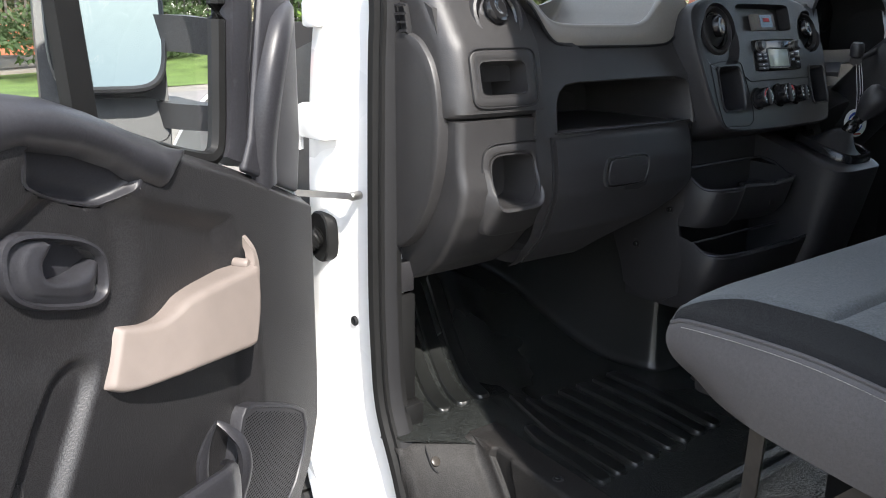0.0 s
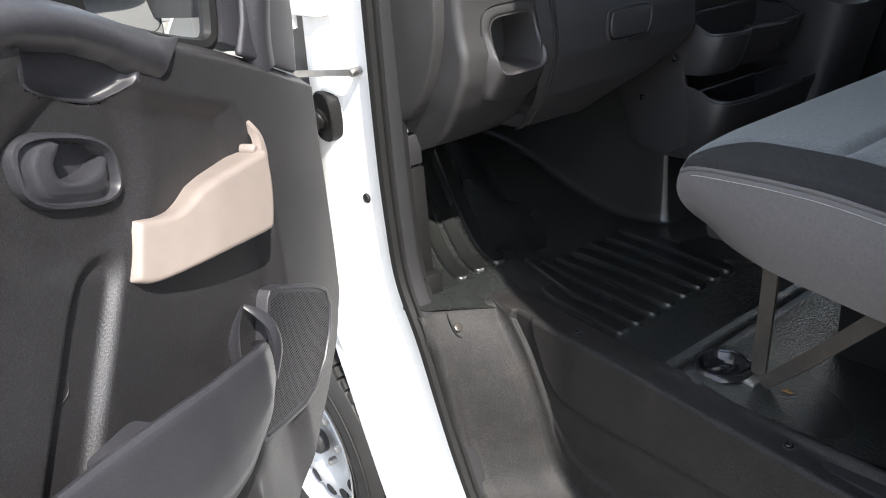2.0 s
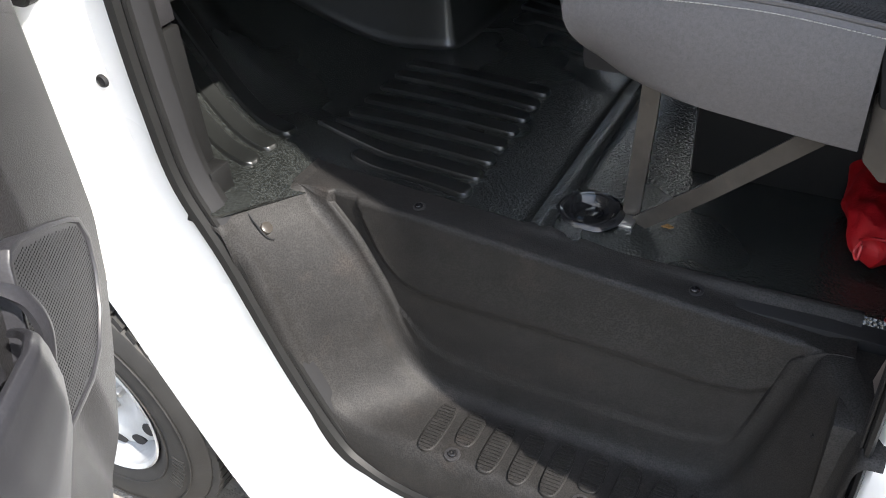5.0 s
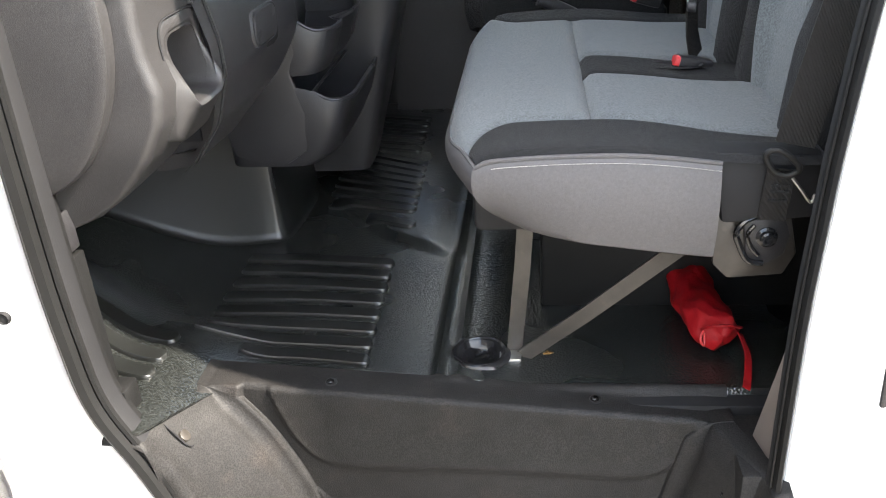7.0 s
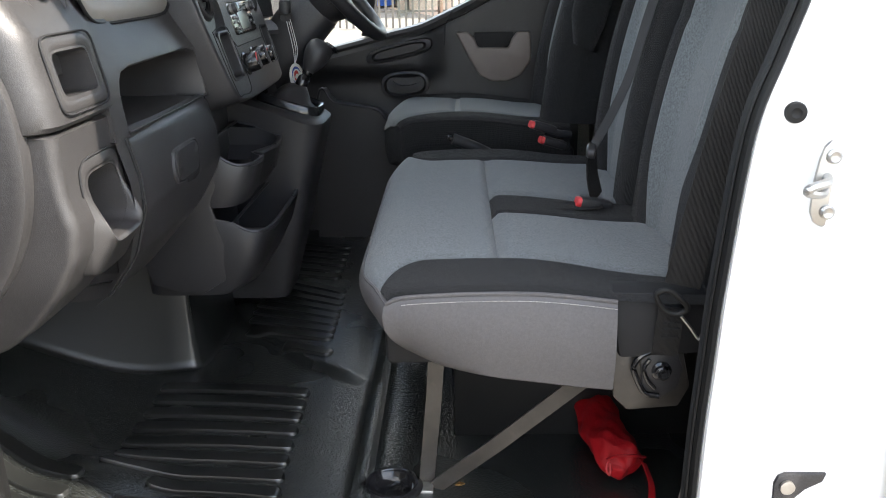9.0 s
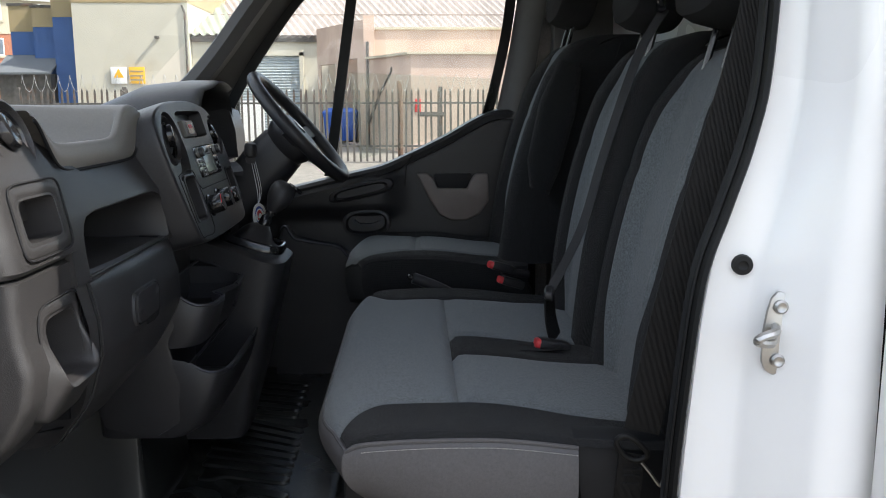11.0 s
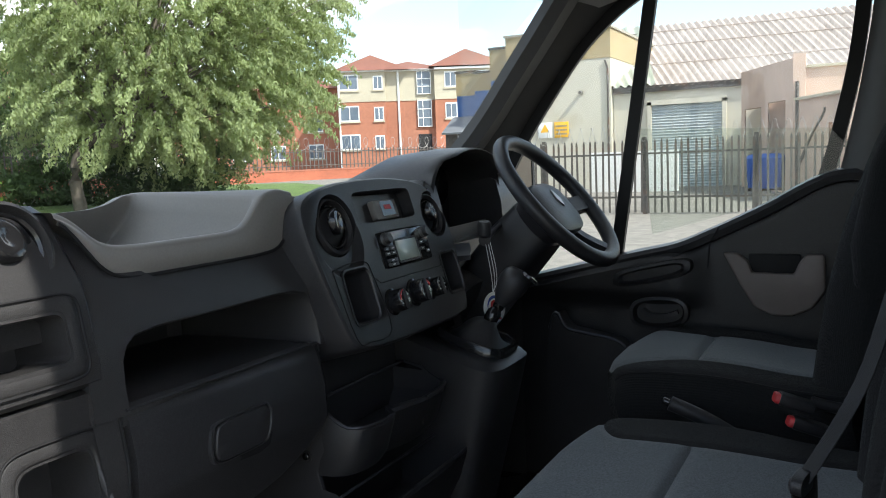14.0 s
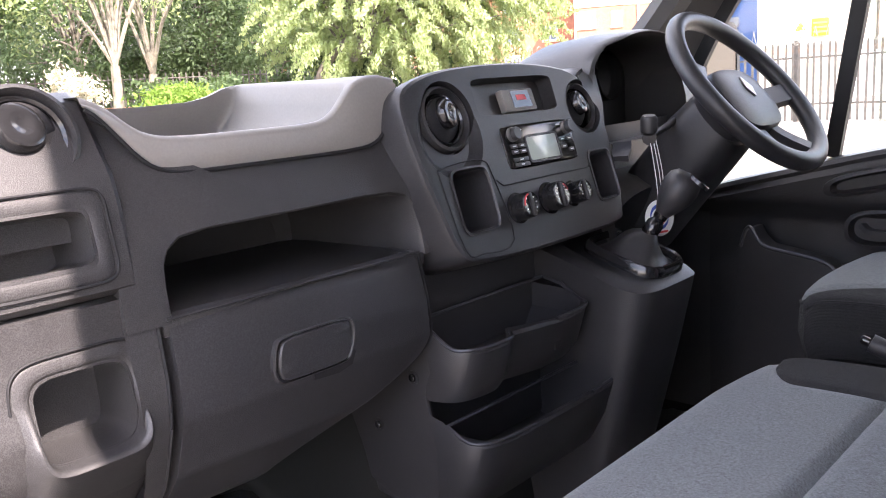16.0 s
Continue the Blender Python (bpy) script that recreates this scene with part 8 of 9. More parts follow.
for x0, y0, d, nrm, L in seg_tab:
    n = int(L / 0.30)
    part("rail", tube([vec(x0, y0, 2.4), vec(x0, y0, 2.4) + d * L], 0.03, 6), M_FENCE, rail)
    part("rail", tube([vec(x0, y0, 1.6), vec(x0, y0, 1.6) + d * L], 0.03, 6), M_FENCE, rail)
    for i in range(n):
        o = pm if firstp else new("pale", pm.data)
        firstp = False
        o.parent = rail
        o.matrix_parent_inverse = Matrix.Translation((28, -30, -1.4))
        o.matrix_basis = Matrix.Translation(vec(x0, y0, 1.38) + d * (i * L / n)) @ Matrix.Rotation(math.atan2(d.y, d.x), 4, "Z")
coil = []
for k in range(900):
    a = k * 0.22
    s = 0.47 * k / 900
    j = min(int(s * 4), 3)
    x0, y0, d, nrm, L = seg_tab[j]
    p = vec(x0, y0, 2.85) + d * (s * 4 - j) * L
    coil.append(p + vec(0, 0, 0.36 * math.sin(a)) + d * 0.33 * math.cos(a))
part("razor_wire", tube(coil, 0.013, 4), M_STEEL, rail, "coiled razor wire")


def wall_box(name, x0, x1, y0, y1, z0, z1, m, parent, label=""):
    return part(name, box(x0, x1, y0, y1, z0, z1), m, parent, label, flat=True)


# cream flat-roofed building
cb = thing("cream_building", (-9.4, 32, 0), "cream painted flat-roofed building with a brown top band", "building")
wall_box("wall", -12.5, -8.1, 32.7, 40, 0, 5.4, M_CREAM, cb, "cream painted wall")
wall_box("band", -12.52, -8.08, 32.68, 40.02, 5.4, 6.55, M_BROWN, cb, "brown painted band")
wall_box("coping", -12.58, -8.02, 32.62, 40.1, 6.55, 6.64, mat("stone_coping", (0.3, 0.27, 0.22), 0.9), cb)
part("wall_lamp", box(-9.35, -9.22, 32.45, 32.69, 4.05, 4.15, 0.01), M_FENCE, cb)
part("conduit", tube([(-8.2, 32.66, 0.3), (-8.2, 32.66, 5.0), (-8.3, 32.66, 5.3)], 0.045, 6), M_FENCE, cb)
part("sign", box(-10.45, -9.85, 32.63, 32.67, 2.35, 2.98, 0.004), M_SIGNY, cb, "yellow warning sign")
part("sign", box(-11.15, -10.55, 32.63, 32.67, 2.35, 2.98, 0.004), M_CARD, cb, "white warning sign")
part("sign_triangle", prism([(-11.05, 32.625, 2.58), (-10.65, 32.625, 2.58), (-10.85, 32.625, 2.93)], (0, 0.003, 0)), M_SIGNY, cb, "yellow warning triangle")
for k in range(3):
    wall_box("print_bar", -10.4, -9.9, 32.622, 32.629, 2.46 + 0.16 * k, 2.53 + 0.16 * k, M_BROWN, cb)
wall_box("board", -5.9, -3.5, 22.4, 22.45, 0.55, 1.65, M_CARD, fence, "white board behind the pales")
# blue stepped building
bb_ = thing("blue_building", (-15, 36, 0), "blue and brown painted stepped building", "building")
for x0, x1, y0, zb, zt in ((-13.62, -12.62, 33.6, 4.95, 6.25), (-14.58, -13.70, 34.0, 4.60, 5.35), (-15.6, -14.66, 34.3, 4.45, 5.45)):
    wall_box("wall", x0, x1, y0, y0 + 8, 0, zb, M_BLUE, bb_, "blue painted wall")
    wall_box("band", x0 - 0.02, x1 + 0.02, y0 - 0.02, y0 + 8, zb, zt, M_BROWN, bb_, "brown upper wall")
    wall_box("coping", x0 - 0.06, x1 + 0.06, y0 - 0.06, y0 + 8, zt, zt + 0.1, M_FENCE, bb_)
wall_box("lean_to", -15.7, -13.7, 33.2, 34.0, 0, 2.75, M_FENCE, bb_)
part("lean_to_roof", prism([(-15.8, 33.0, 2.72), (-13.6, 33.0, 2.72), (-13.6, 34.25, 3.45), (-15.8, 34.25, 3.45)], (0, 0, 0.08)), mat("slate", (0.12, 0.13, 0.14), 0.7), bb_)
# warehouse with sheet roof and shutter
wh = thing("warehouse", (-1, 36, 0), "cream warehouse with a weathered sheet roof and roller shutter", "warehouse")
wall_box("wall", -8.08, 12.0, 33.0, 46, 0, 4.05, M_CREAM, wh, "cream wall")
wall_box("fascia", -8.06, 12.1, 32.85, 33.0, 3.95, 4.2, M_FENCE, wh, "dark gutter")


def corr(u, v):
    x, y = lerp(-8.06 - 5.4 * v, 12.3, u), lerp(32.8, 46.5, v)
    return vec(x, y, lerp(4.15, 8.42, v) + 0.05 * math.cos(u * 23.6 / 0.34 * 2 * math.pi))


part("roof", sheet(420, 1, corr), M_CORR, wh, "corrugated sheet roof")
part("green_roof", sheet(60, 1, lambda u, v: vec(lerp(-8.06 - 5.4 * v, -6.35 - 3.9 * v, u), lerp(32.78, 46.5, v), lerp(4.22, 8.49, v) + 0.05 * math.cos(u * 5 * 2 * math.pi))), M_CORRG, wh, "green-tinted end of the sheet roof")
part("gable", prism([(-13.46, 46.4, 4.0), (-13.46, 46.4, 8.7), (-13.0, 46.4, 8.6), (-13.0, 46.4, 4.0)], (0, 0.3, 0)), M_CREAM, wh)
for y in (36.4, 40.6, 44.2):
    part("roof_lap", box(-8.0 - 0.39 * (y - 32.8), 12.3, y, y + 0.05, 4.15 + (y - 32.8) * 0.3117 + 0.03, 4.15 + (y - 32.8) * 0.3117 + 0.085), M_CORR, wh)
sh = part("roller_shutter", sheet(2, 60, lambda u, v: vec(lerp(-6.55, -3.9, u), 32.96 + 0.02 * math.cos(v * 60 * math.pi), lerp(0.2, 3.42, v))), M_SHUT, wh, "grey slatted roller shutter")
wall_box("shutter_frame", -6.7, -6.55, 32.85, 33.0, 0.2, 3.55, M_CREAM, wh)
wall_box("shutter_frame", -3.9, -3.75, 32.85, 33.0, 0.2, 3.55, M_CREAM, wh)
wall_box("shutter_head", -6.7, -3.75, 32.85, 33.0, 3.42, 3.62, M_CREAM, wh)
# pink building
pk_ = thing("pink_building", (1, 28, 0), "faded pink rendered low building with dark openings", "building")
part("side_wall", cut(prism([(-1.0, 28.0, 0.0), (-3.1, 32.0, 0.0), (-2.9, 32.1, 0.0), (-0.8, 28.1, 0.0)], (0, 0, 4.35)), box(-2.0, -1.35, 28.0, 31.0, 0.2, 3.1), box(-2.95, -2.25, 29.5, 33.0, 0.2, 3.0)), M_PINK, pk_, "pink wall with two openings", flat=True)
wall_box("porch_wall", -2.0, 3.0, 30.5, 32.9, 0.0, 3.9, M_PINK, pk_)
wall_box("front_wall", -1.0, 12.0, 28.0, 28.2, 0.0, 4.0, M_PINK, pk_, "pink front wall")
wall_box("flat_roof", -1.0, 12.0, 28.2, 33.0, 3.85, 4.0, M_FENCE, pk_)
wall_box("pier", -1.08, -0.72, 27.9, 28.2, 0.0, 4.45, M_PINK, pk_)
wall_box("coping", -0.7, 12.0, 27.92, 28.24, 4.0, 4.08, M_APTCREAM, pk_)
part("annex", prism([(0.5, 25.0, 0), (12, 25.0, 0), (12, 28.0, 0), (-1.0, 28.0, 0)], (0, 0, 3.02)), M_PINK, pk_, "lower pink annex", flat=True)
part("annex_coping", prism([(0.4, 24.9, 3.02), (12, 24.9, 3.02), (12, 28.0, 3.02), (-1.1, 28.0, 3.02)], (0, 0, 0.08)), M_APTCREAM, pk_, flat=True)
part("bracket_lamp", tube(smooth_line([(-0.95, 27.8, 0.9), (-0.5, 27.0, 1.9), (-0.15, 26.3, 2.5), (-0.10, 26.2, 2.7)], 5), 0.05, 6), M_FENCE, pk_, "dark bracket lamp")
part("down_pipe", tube([(-0.95, 27.85, 0), (-0.95, 27.85, 3.6)], 0.06, 6), M_FENCE, pk_)
binth = thing("waste_bin", (-2.0, 29.5, 0.1), "blue plastic four-wheeled waste bin", "waste bin")
part("body", rings([rrect((-2.06, 29.9, z), (1, 0, 0), (0, 1, 0), w, d, 8, 32) for z, w, d in ((0.25, 1.02, 0.75), (0.30, 1.08, 0.8), (1.10, 1.22, 0.98), (1.14, 1.26, 1.0), (1.20, 1.26, 1.0))]), M_BIN, binth)
part("lid", rings([rrect((-2.06, 29.9, z), (1, 0, 0), (0, 1, 0), w, d, 8, 32) for z, w, d in ((1.20, 1.28, 1.04), (1.27, 1.28, 1.04), (1.40, 1.0, 0.8), (1.42, 0.6, 0.5))]), M_BIN, binth, "blue domed lid")
for k in range(6):
    part("ridge", box(-2.55 + 0.195 * k, -2.52 + 0.195 * k, 29.40, 29.45, 0.35, 1.05, 0.006), M_BIN, binth)
for x in (-2.5, -1.62):
    part("castor", lathe([(0.09, -0.03), (0.10, 0), (0.09, 0.03)], (x, 29.55, 0.2), (0, 1, 0), 14), M_TYRE, binth)
red_sign = thing("red_notice", (0.05, 24.9, 1.0), "small red notice on the annex wall", "notice")
part("plate", box(0.62, 0.80, 24.96, 24.99, 1.30, 1.70, 0.004), M_REDPRINT, red_sign)

# apartment block
apt = thing("apartment_block", (-42, 74, 0), "three-storey brick and cream apartment block with red hipped roofs", "apartment block")
AC = vec(0.9 - 85 * math.sin(radians(29.3)), -0.4 + 85 * math.cos(radians(29.3)), 0)
a_u = vec(math.cos(radians(29.3)), math.sin(radians(29.3)), 0)
a_n = vec(math.sin(radians(29.3)), -math.cos(radians(29.3)), 0)


def A(s, o, z):
    return AC + a_u * s + a_n * o + vec(0, 0, z * 1.17)


def block(name, s0, s1, o0, o1, z0, z1, m, label=""):
    return part(name, prism([A(s0, o0, z0), A(s1, o0, z0), A(s1, o1, z0), A(s0, o1, z0)], (0, 0, (z1 - z0) * 1.17)), m, apt, label, flat=True)


def hip(s0, s1, o0, o1, z0, z1):
    b = bmesh.new()
    c = [b.verts.new(A(*p)) for p in ((s0, o1, z0), (s1, o1, z0), (s1, o0, z0), (s0, o0, z0))]
    m_ = (o1 - o0) / 2
    r0, r1 = b.verts.new(A(min(s0 + m_, (s0 + s1) / 2 - 0.01), (o0 + o1) / 2, z1)), b.verts.new(A(max(s1 - m_, (s0 + s1) / 2 + 0.01), (o0 + o1) / 2, z1))
    for q in ((c[0], c[1], r1, r0), (c[1], c[2], r1), (c[2], c[3], r0, r1), (c[3], c[0], r0)):
        b.faces.new(q)
    b.faces.new(c[::-1])
    return part("roof", b, M_TILE, apt, "red tiled hipped roof", flat=True)


def window(s, z, w=1.4, h=1.5, o=0.0):
    wn = part("window", prism([A(s - w / 2, o + 0.02, z), A(s + w / 2, o + 0.02, z), A(s + w / 2, o + 0.02, z + h), A(s - w / 2, o + 0.02, z + h)], a_n * 0.04), M_WINFRAME, apt, flat=True)
    n = 2
    for k in range(n):
        x0, x1 = s - w / 2 + 0.09 + k * (w - 0.09) / n, s - w / 2 + (k + 1) * (w - 0.09) / n
        part("pane", prism([A(x0, o + 0.061, z + 0.10), A(x1, o + 0.061, z + 0.10), A(x1, o + 0.061, z + h - 0.10), A(x0, o + 0.061, z + h - 0.10)], a_n * 0.01), M_DARKWIN, wn, flat=True)
    part("sill", prism([A(s - w / 2 - 0.1, o + 0.0, z - 0.14), A(s + w / 2 + 0.1, o + 0.0, z - 0.14), A(s + w / 2 + 0.1, o + 0.0, z), A(s - w / 2 - 0.1, o + 0.0, z)], a_n * 0.12), M_APTCREAM, wn, flat=True)


for s0, s1, of in ((-24.0, -6.1, -5.0), (-6.1, -1.4, 0.5), (-1.4, 3.5, 0.0), (3.5, 10.4, 0.7)):
    low_end = s0 < -10
    block("brick_wall", s0, s1, -12, of, 0.0, 6.65, M_APTBRICK, "orange-red brick storeys")
    block("upper_wall", s0, s1, -12, of, 6.65, 8.2 if low_end else 9.15, M_APTBRICK if low_end else M_APTCREAM, "cream rendered top storey")
    if not low_end:
        block("string_course", s0, s1, -12, of + 0.06, 6.56, 6.76, M_APTCREAM)
        block("gutter", s0, s1, -12, of + 0.35, 9.05, 9.2, M_WINFRAME)
hip(-6.7, 1.0, -7.6, 1.0, 9.15, 10.85)
hip(-3.0, 5.0, -12.5, 0.5, 9.15, 10.45)
hip(3.0, 11.0, -8.8, 1.2, 9.3, 11.2)
hip(-24.5, -5.8, -12.5, -4.4, 8.2, 9.6)
for z in (2.55, 4.95, 7.55):
    window(-5.0, z, 1.9, 1.3, 0.5)
    window(-2.1, z, 0.95, 1.15, 0.5)
    window(5.1, z, 1.2, 1.3, 0.7)
    window(8.2, z, 1.2, 1.3, 0.7)
    window(-9.0, z - 0.6, 1.6, 1.3, -5.0)
    window(-13.0, z - 0.6, 1.6, 1.3, -5.0)
    window(-17.0, z - 0.6, 1.6, 1.3, -5.0)
for z0, z1 in ((7.05, 9.05), (4.3, 6.6)):
    st_ = part("stair_glazing", prism([A(1.75, 0.03, z0), A(3.15, 0.03, z0), A(3.15, 0.03, z1), A(1.75, 0.03, z1)], a_n * 0.12), M_DARKWIN, apt, "tall stairwell glazing", flat=True)
    for k in range(4):
        z = lerp(z0, z1 - 0.08, k / 3)
        part("glazing_bar", prism([A(1.75, 0.16, z), A(3.15, 0.16, z), A(3.15, 0.16, z + 0.07), A(1.75, 0.16, z + 0.07)], a_n * 0.04), M_WINFRAME, st_, flat=True)
    for s in (1.75, 2.25, 3.10):
        part("glazing_bar", prism([A(s, 0.16, z0), A(s + 0.07, 0.16, z0), A(s + 0.07, 0.16, z1), A(s, 0.16, z1)], a_n * 0.04), M_WINFRAME, st_, flat=True)
block("entrance", 1.75, 3.1, -0.5, 0.05, 0, 3.7, M_VOID)
part("down_pipe", tube([A(-0.1, 0.1, 0), A(-0.1, 0.1, 9.1)], 0.11, 6), M_WINFRAME, apt)
part("down_pipe", tube([A(-6.0, 0.6, 0), A(-6.0, 0.6, 9.1)], 0.09, 6), M_WINFRAME, apt)

# ---- trees and shrubs ----


def leaves(name, pts, size, material, parent, label="", droop=0.4):
    """A crown of many small leaves."""
    rng = np.random.default_rng(len(pts))
    n = len(pts)
    pts = np.asarray(pts)
    d = rng.normal(size=(n, 3))
    d[:, 2] -= droop
    d /= np.linalg.norm(d, axis=1)[:, None]
    s = np.cross(d, rng.normal(size=(n, 3)))
    s /= np.linalg.norm(s, axis=1)[:, None]
    L = size * rng.uniform(0.6, 1.35, (n, 1))
    q = np.stack([pts - d * L, pts + s * L * 0.38, pts + d * L, pts - s * L * 0.38], 1).reshape(-1, 3)
    me = bpy.data.meshes.new(name)
    me.from_pydata(q.tolist(), [], (np.arange(n * 4).reshape(-1, 4)).tolist())
    me.materials.append(material)
    ob = new(name, me)
    ob.parent = parent
    ob.matrix_parent_inverse = world_of(parent).inverted()
    if label:
        tagged(ob, label)
    return ob


def crown(c, r, n, seed, clumps=70, spread=0.9):
    rng = np.random.default_rng(seed)
    out = []
    cl = rng.normal(size=(clumps, 3))
    cl /= np.linalg.norm(cl, axis=1)[:, None]
    cl *= (rng.uniform(0.25, 1.0, (clumps, 1)) ** 0.5)
    for k in range(clumps):
        m = n // clumps
        p = rng.normal(size=(m, 3)) * np.array([0.21, 0.21, 0.11]) * spread
        p[:, 2] -= 0.35 * (p[:, 0] ** 2 + p[:, 1] ** 2)
        out.append((cl[k] + p) * np.array(r) + np.array(c))
    return np.concatenate(out), cl * np.array(r) + np.array(c)


def sprays(c, r, count, per, seed):
    """Hanging leafy twigs in uneven layers, with gaps between them."""
    rng = np.random.default_rng(seed)
    d = rng.normal(size=(count, 3))
    d /= np.linalg.norm(d, axis=1)[:, None]
    lump = 1 + 0.13 * np.sin(5 * d[:, :1] + 2) * np.sin(6 * d[:, 1:2]) + 0.10 * np.sin(9 * d[:, 2:])
    o = d * rng.uniform(0.12, 0.92, (count, 1)) ** 0.5 * lump * np.array(r) + np.array(c)
    way = d * np.array([1, 1, 0.25]) + rng.normal(size=(count, 3)) * 0.35
    way /= np.linalg.norm(way, axis=1)[:, None]
    ln = rng.uniform(0.6, 1.5, (count, 1))
    f = rng.uniform(0, 1, (count, per, 1)) ** 0.8
    p = o[:, None] + way[:, None] * ln[:, None] * f
    p[:, :, 2:] -= 0.5 * ln[:, None] * f ** 2
    p += rng.normal(size=p.shape) * np.array([0.07, 0.07, 0.05])
    return p.reshape(-1, 3), o[::11]


def tree(at, h, c, r, n, size, material, seed, label, clumps=70, hanging=0):
    t = thing("tree", at, label, "tree")
    pts, cl = sprays(c, r, hanging, n // hanging, seed) if hanging else crown(c, r, n, seed, clumps)
    base = Vector(at)
    topv = Vector(c)
    part("trunk", tube(smooth_line([base, base + vec(0.05, 0.03, (topv.z - base.z) * 0.3), base.lerp(topv, 0.6) + vec(-0.1, 0, 0.3), topv + vec(0, 0, r[2] * 0.4)], 5), 0.20, 10, scale=lambda s: 1.15 - 0.9 * s), M_TRUNK, t)
    for k in range(0, len(cl), 2):
        p = Vector(cl[k])
        a = base.lerp(topv, 0.35 + 0.5 * ((k * 7) % 10) / 10)
        part("limb", tube(smooth_line([a, a.lerp(p, 0.5) + vec(0, 0, 0.25), p], 4), 0.055, 6, scale=lambda s: 1.1 - 0.85 * s), M_BARK, t)
    leaves("crown", pts, size, material, t, "dense crown of drooping leaves", 1.5 if hanging else 0.4)
    return t


tree((-22.0, 18.8, 0.45), 11, (-20.8, 22.1, 6.25), (5.6, 5.9, 5.0), 230000, 0.078, M_LEAF, 5, "broad tree with drooping yellow-green leaves on the lawn", hanging=2000)
tree((-33.0, 15.5, 0.45), 9, (-33.0, 15.5, 5.5), (3.4, 3.2, 4.6), 16000, 0.12, M_LEAF2, 8, "dark green tree beyond the boundary wall", 60)
tree((-27.5, 9.8, 0.45), 9, (-27.8, 10.0, 6.6), (3.6, 3.4, 3.2), 12000, 0.10, M_LEAF, 11, "thin tree with bare lower branches", 60)
tree((-31.0, 3.0, 0.45), 9, (-31.0, 3.0, 6.0), (4.0, 4.6, 4.2), 16000, 0.12, M_LEAF2, 15, "dark tree at the edge of the lawn", 60)
tree((-34.0, 26.0, 0.45), 9, (-34.0, 26.0, 5.0), (3.5, 4.0, 4.0), 14000, 0.12, M_LEAF2, 21, "dark tree behind the railings", 60)

for k in range(7):
    tree((-38.5 - 1.2 * (k % 2), -6.0 + 6.2 * k, 0.45), 7, (-38.5 - 1.2 * (k % 2), -6.0 + 6.2 * k, 3.6 + 0.5 * (k % 3)), (2.6, 4.4, 3.9), 26000, 0.11, M_LEAF2, 40 + k, "dark leafy tree in a dense belt behind the railings", 70)


def shrub(at, r, n, size, material, seed, label):
    s = thing("shrub", at, label, "shrub")
    pts, cl = crown((at[0], at[1], at[2] + r[2] * 0.8), r, n, seed, 26, 1.1)
    pts[:, 2] = np.maximum(pts[:, 2], at[2])
    leaves("foliage", pts, size, material, s, droop=0.0)
    for k in range(0, len(cl), 4):
        part("stem", tube([Vector(at), Vector(cl[k])], 0.03, 5, scale=lambda q: 1.1 - 0.8 * q), M_BARK, s)
    return s


shrub((-21.5, 9.85, 0.5), (0.75, 0.85, 1.15), 6000, 0.07, M_FLOWER, 3, "rounded shrub covered in cream blossom")
shrub((-21.6, 12.7, 0.5), (1.2, 1.4, 0.85), 5000, 0.09, M_LEAF3, 4, "low bright green fern-like shrub")
shrub((-22.5, 14.6, 0.5), (1.2, 1.4, 0.7), 2600, 0.11, M_LEAF3, 14, "low bright green shrub")
shrub((-23.5, 24.2, 0.5), (1.7, 3.4, 1.9), 22000, 0.085, M_LEAF2, 9, "tall dark green shrub under the broad tree")
shrub((-24.0, 15.0, 0.5), (1.6, 1.9, 1.0), 3200, 0.12, M_LEAF2, 6, "dark green hedge shrub")
shrub((-25.5, 20.5, 0.5), (1.5, 1.9, 1.1), 3200, 0.12, M_LEAF2, 7, "dark green hedge shrub")
shrub((-26.0, 25.5, 0.5), (1.5, 2.0, 1.3), 3200, 0.12, M_LEAF2, 9, "dark green hedge shrub")
shrub((-26.5, 9.0, 0.5), (1.5, 1.7, 1.2), 2800, 0.12, M_LEAF2, 10, "dark green hedge shrub")
shrub((-24.5, 5.5, 0.4), (1.6, 1.8, 1.3), 2800, 0.12, M_LEAF2, 12, "dark green hedge shrub")


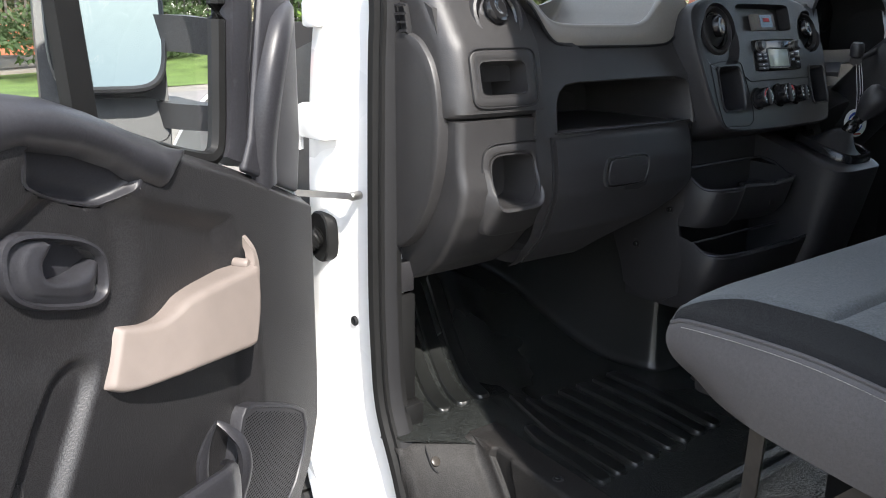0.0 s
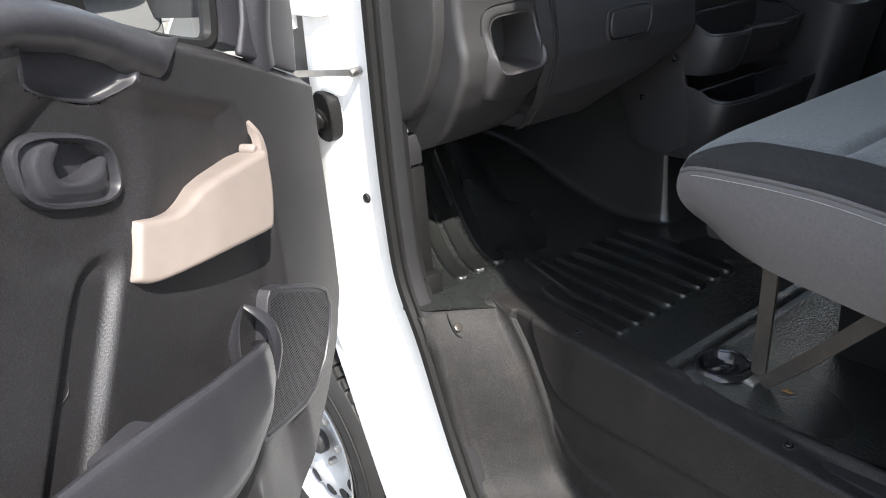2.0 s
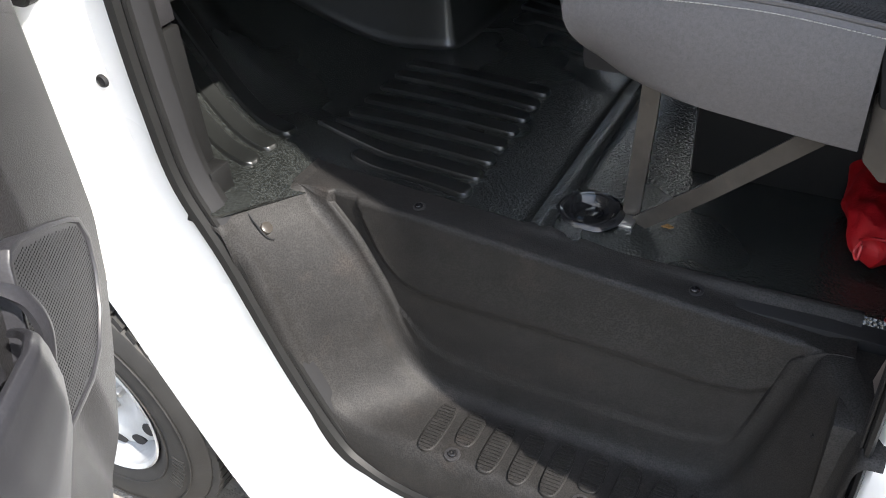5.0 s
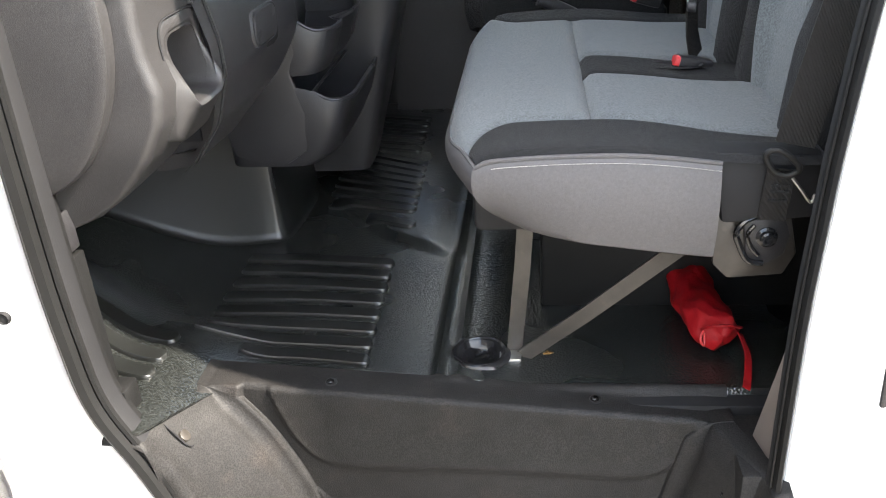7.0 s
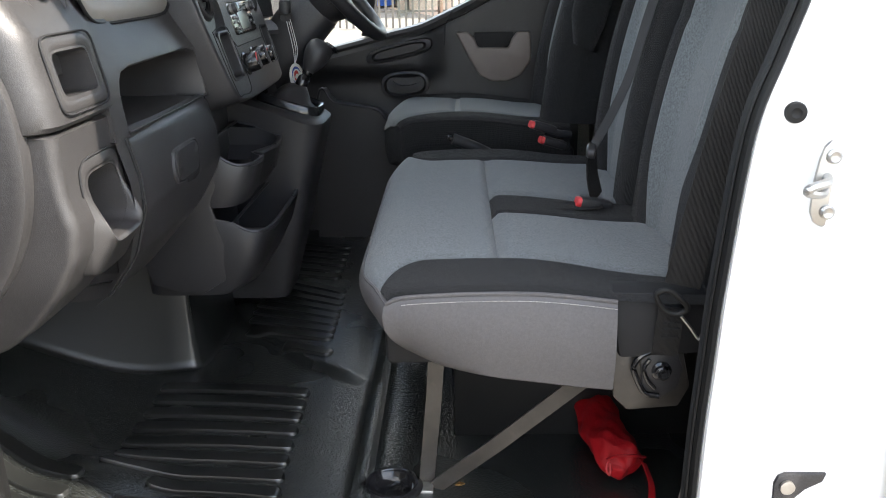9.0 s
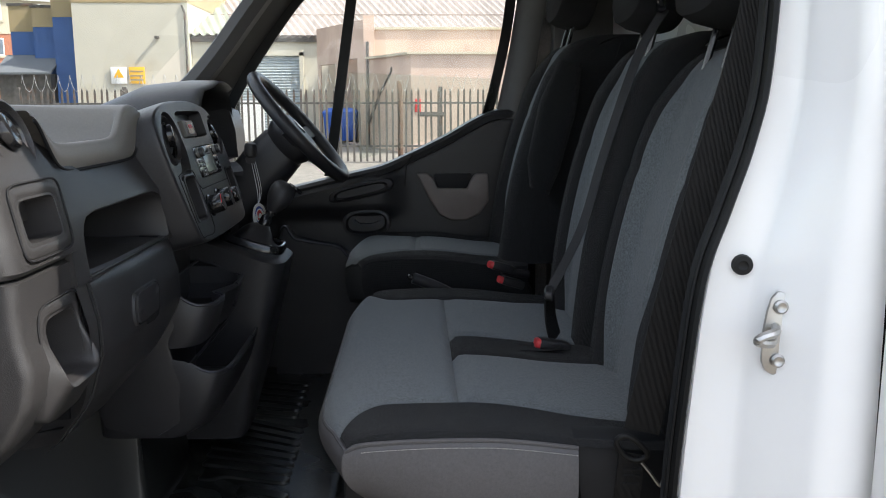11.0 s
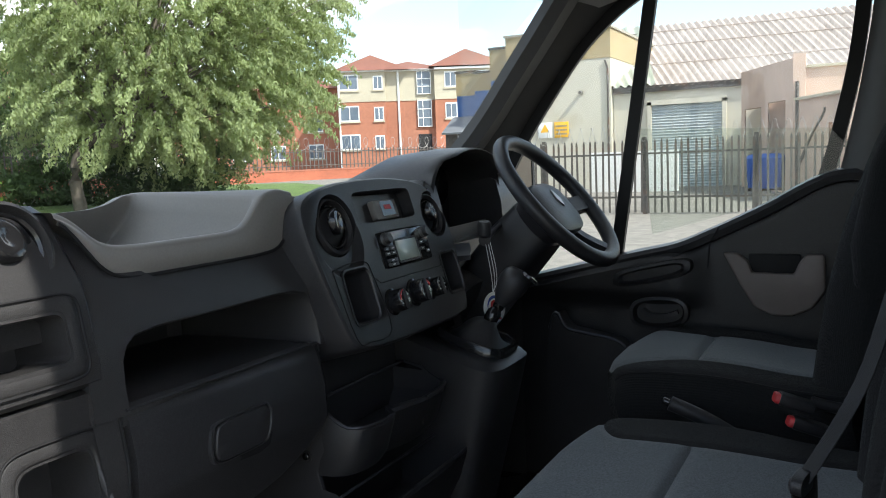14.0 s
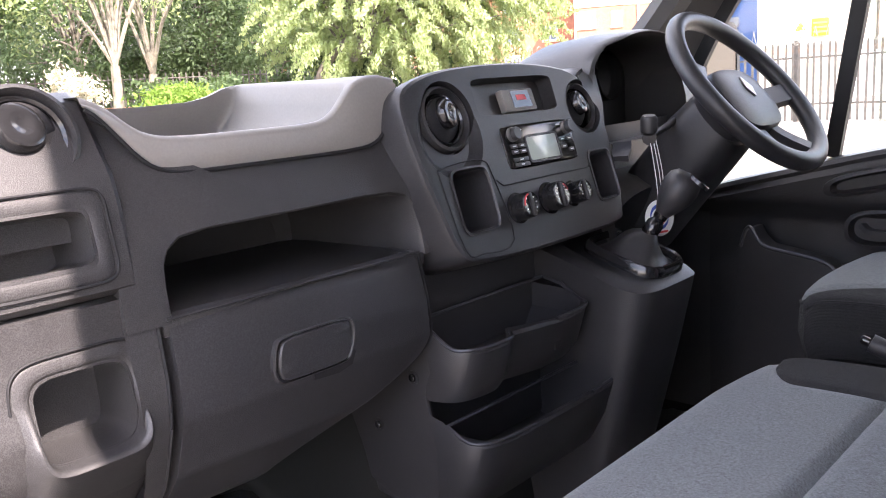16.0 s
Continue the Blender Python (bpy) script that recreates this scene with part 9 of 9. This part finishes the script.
def bare_tree(at, h, seed, label):
    """A forked tree whose pale limbs show, with a thin veil of leaves at the top."""
    rng = np.random.default_rng(seed)
    t = thing("tree", at, label, "tree")
    b = Vector(at)
    fork = b + vec(0.1, 0.1, h * 0.28)
    part("trunk", tube(smooth_line([b, b.lerp(fork, 0.5) + vec(0.06, 0, 0), fork], 5), 0.17, 9, scale=lambda s: 1.2 - 0.3 * s), M_BARK, t)
    tips = []
    for k in range(11):
        a = 2 * math.pi * k / 11 + rng.uniform(-0.3, 0.3)
        reach = rng.uniform(0.9, 2.6)
        tip = fork + vec(math.cos(a) * reach, math.sin(a) * reach, h * rng.uniform(0.35, 0.72))
        knee = fork.lerp(tip, 0.45) + vec(-0.15 * math.cos(a), -0.15 * math.sin(a), 0.25)
        part("limb", tube(smooth_line([fork, knee, tip], 5), 0.085, 6, scale=lambda s: 1.1 - 0.85 * s), M_BARK, t)
        for q in range(3):
            c = knee.lerp(tip, 0.2 + 0.3 * q)
            e_ = c + vec(rng.uniform(-0.9, 0.9), rng.uniform(-0.9, 0.9), rng.uniform(0.2, 0.9))
            part("twig", tube([c, c.lerp(e_, 0.5) + vec(0, 0, 0.08), e_], 0.022, 5, scale=lambda s: 1.1 - 0.8 * s), M_BARK, t)
            tips.append(e_)
    pts = np.concatenate([np.array(p) + rng.normal(size=(60, 3)) * 0.38 for p in tips])
    leaves("crown", pts, 0.08, M_LEAF, t, "thin veil of yellow-green leaves")
    return t


bare_tree((-26.6, 13.6, 0.4), 8.5, 31, "pale-limbed forked tree with few leaves")
bare_tree((-27.8, 15.6, 0.4), 7.5, 37, "slender forked tree with few leaves")
tree((-31.0, 20.3, 0.45), 9, (-31.0, 20.3, 5.2), (1.5, 1.7, 5.0), 20000, 0.11, M_LEAF2, 61, "dark narrow evergreen beside the railings", 90)
tree((-27.0, 9.6, 0.45), 9, (-27.0, 9.2, 5.6), (2.8, 2.6, 2.6), 26000, 0.085, M_LEAF2, 66, "dark green dense tree at the edge of the lawn", 90)
bh = thing("brick_block", (-50, 33, 0.4), "plain red brick block behind the trees", "building")
wall_box("wall", -54, -48, 32.6, 38.0, 0.2, 9.0, M_APTBRICK, bh, "red brick wall")
wall_box("coping", -54.1, -47.9, 32.5, 38.1, 9.0, 9.2, M_APTCREAM, bh)
part("down_pipe", tube([(-47.95, 34.2, 0.4), (-47.95, 34.2, 9.0)], 0.09, 6), M_WINFRAME, bh)
hs_ = thing("white_house", (-47, 29, 0.4), "small white rendered house with a dark gabled roof", "house")
wall_box("wall", -50, -45, 27.6, 30.6, 0.2, 4.6, M_WINFRAME, hs_, "white rendered wall")
part("roof", prism([(-44.8, 27.3, 4.6), (-44.8, 30.9, 4.6), (-44.8, 29.1, 6.0)], (-5.4, 0, 0)), M_TILE, hs_, "dark tiled gable roof", flat=True)
wall_box("window", -44.99, -44.95, 28.5, 29.7, 2.6, 3.7, M_DARKWIN, hs_)
# boards seen through the open door's window
bf = thing("board_fence", (-46, 6, -0.1), "brown vertical board fence beyond the road", "fence")
for k in range(60):
    part("board", box(-46.05, -46.0, 0.0 + k * 0.25, 0.23 + k * 0.25, -0.1, 2.5), M_WOODF, bf) if k == 0 else None
board = bf.children[0]
for k in range(1, 60):
    o = new("board", board.data)
    o.parent = bf
    o.matrix_parent_inverse = board.matrix_parent_inverse.copy()
    o.matrix_basis = Matrix.Translation((0, k * 0.25, 0.02 * math.sin(k * 3.1)))
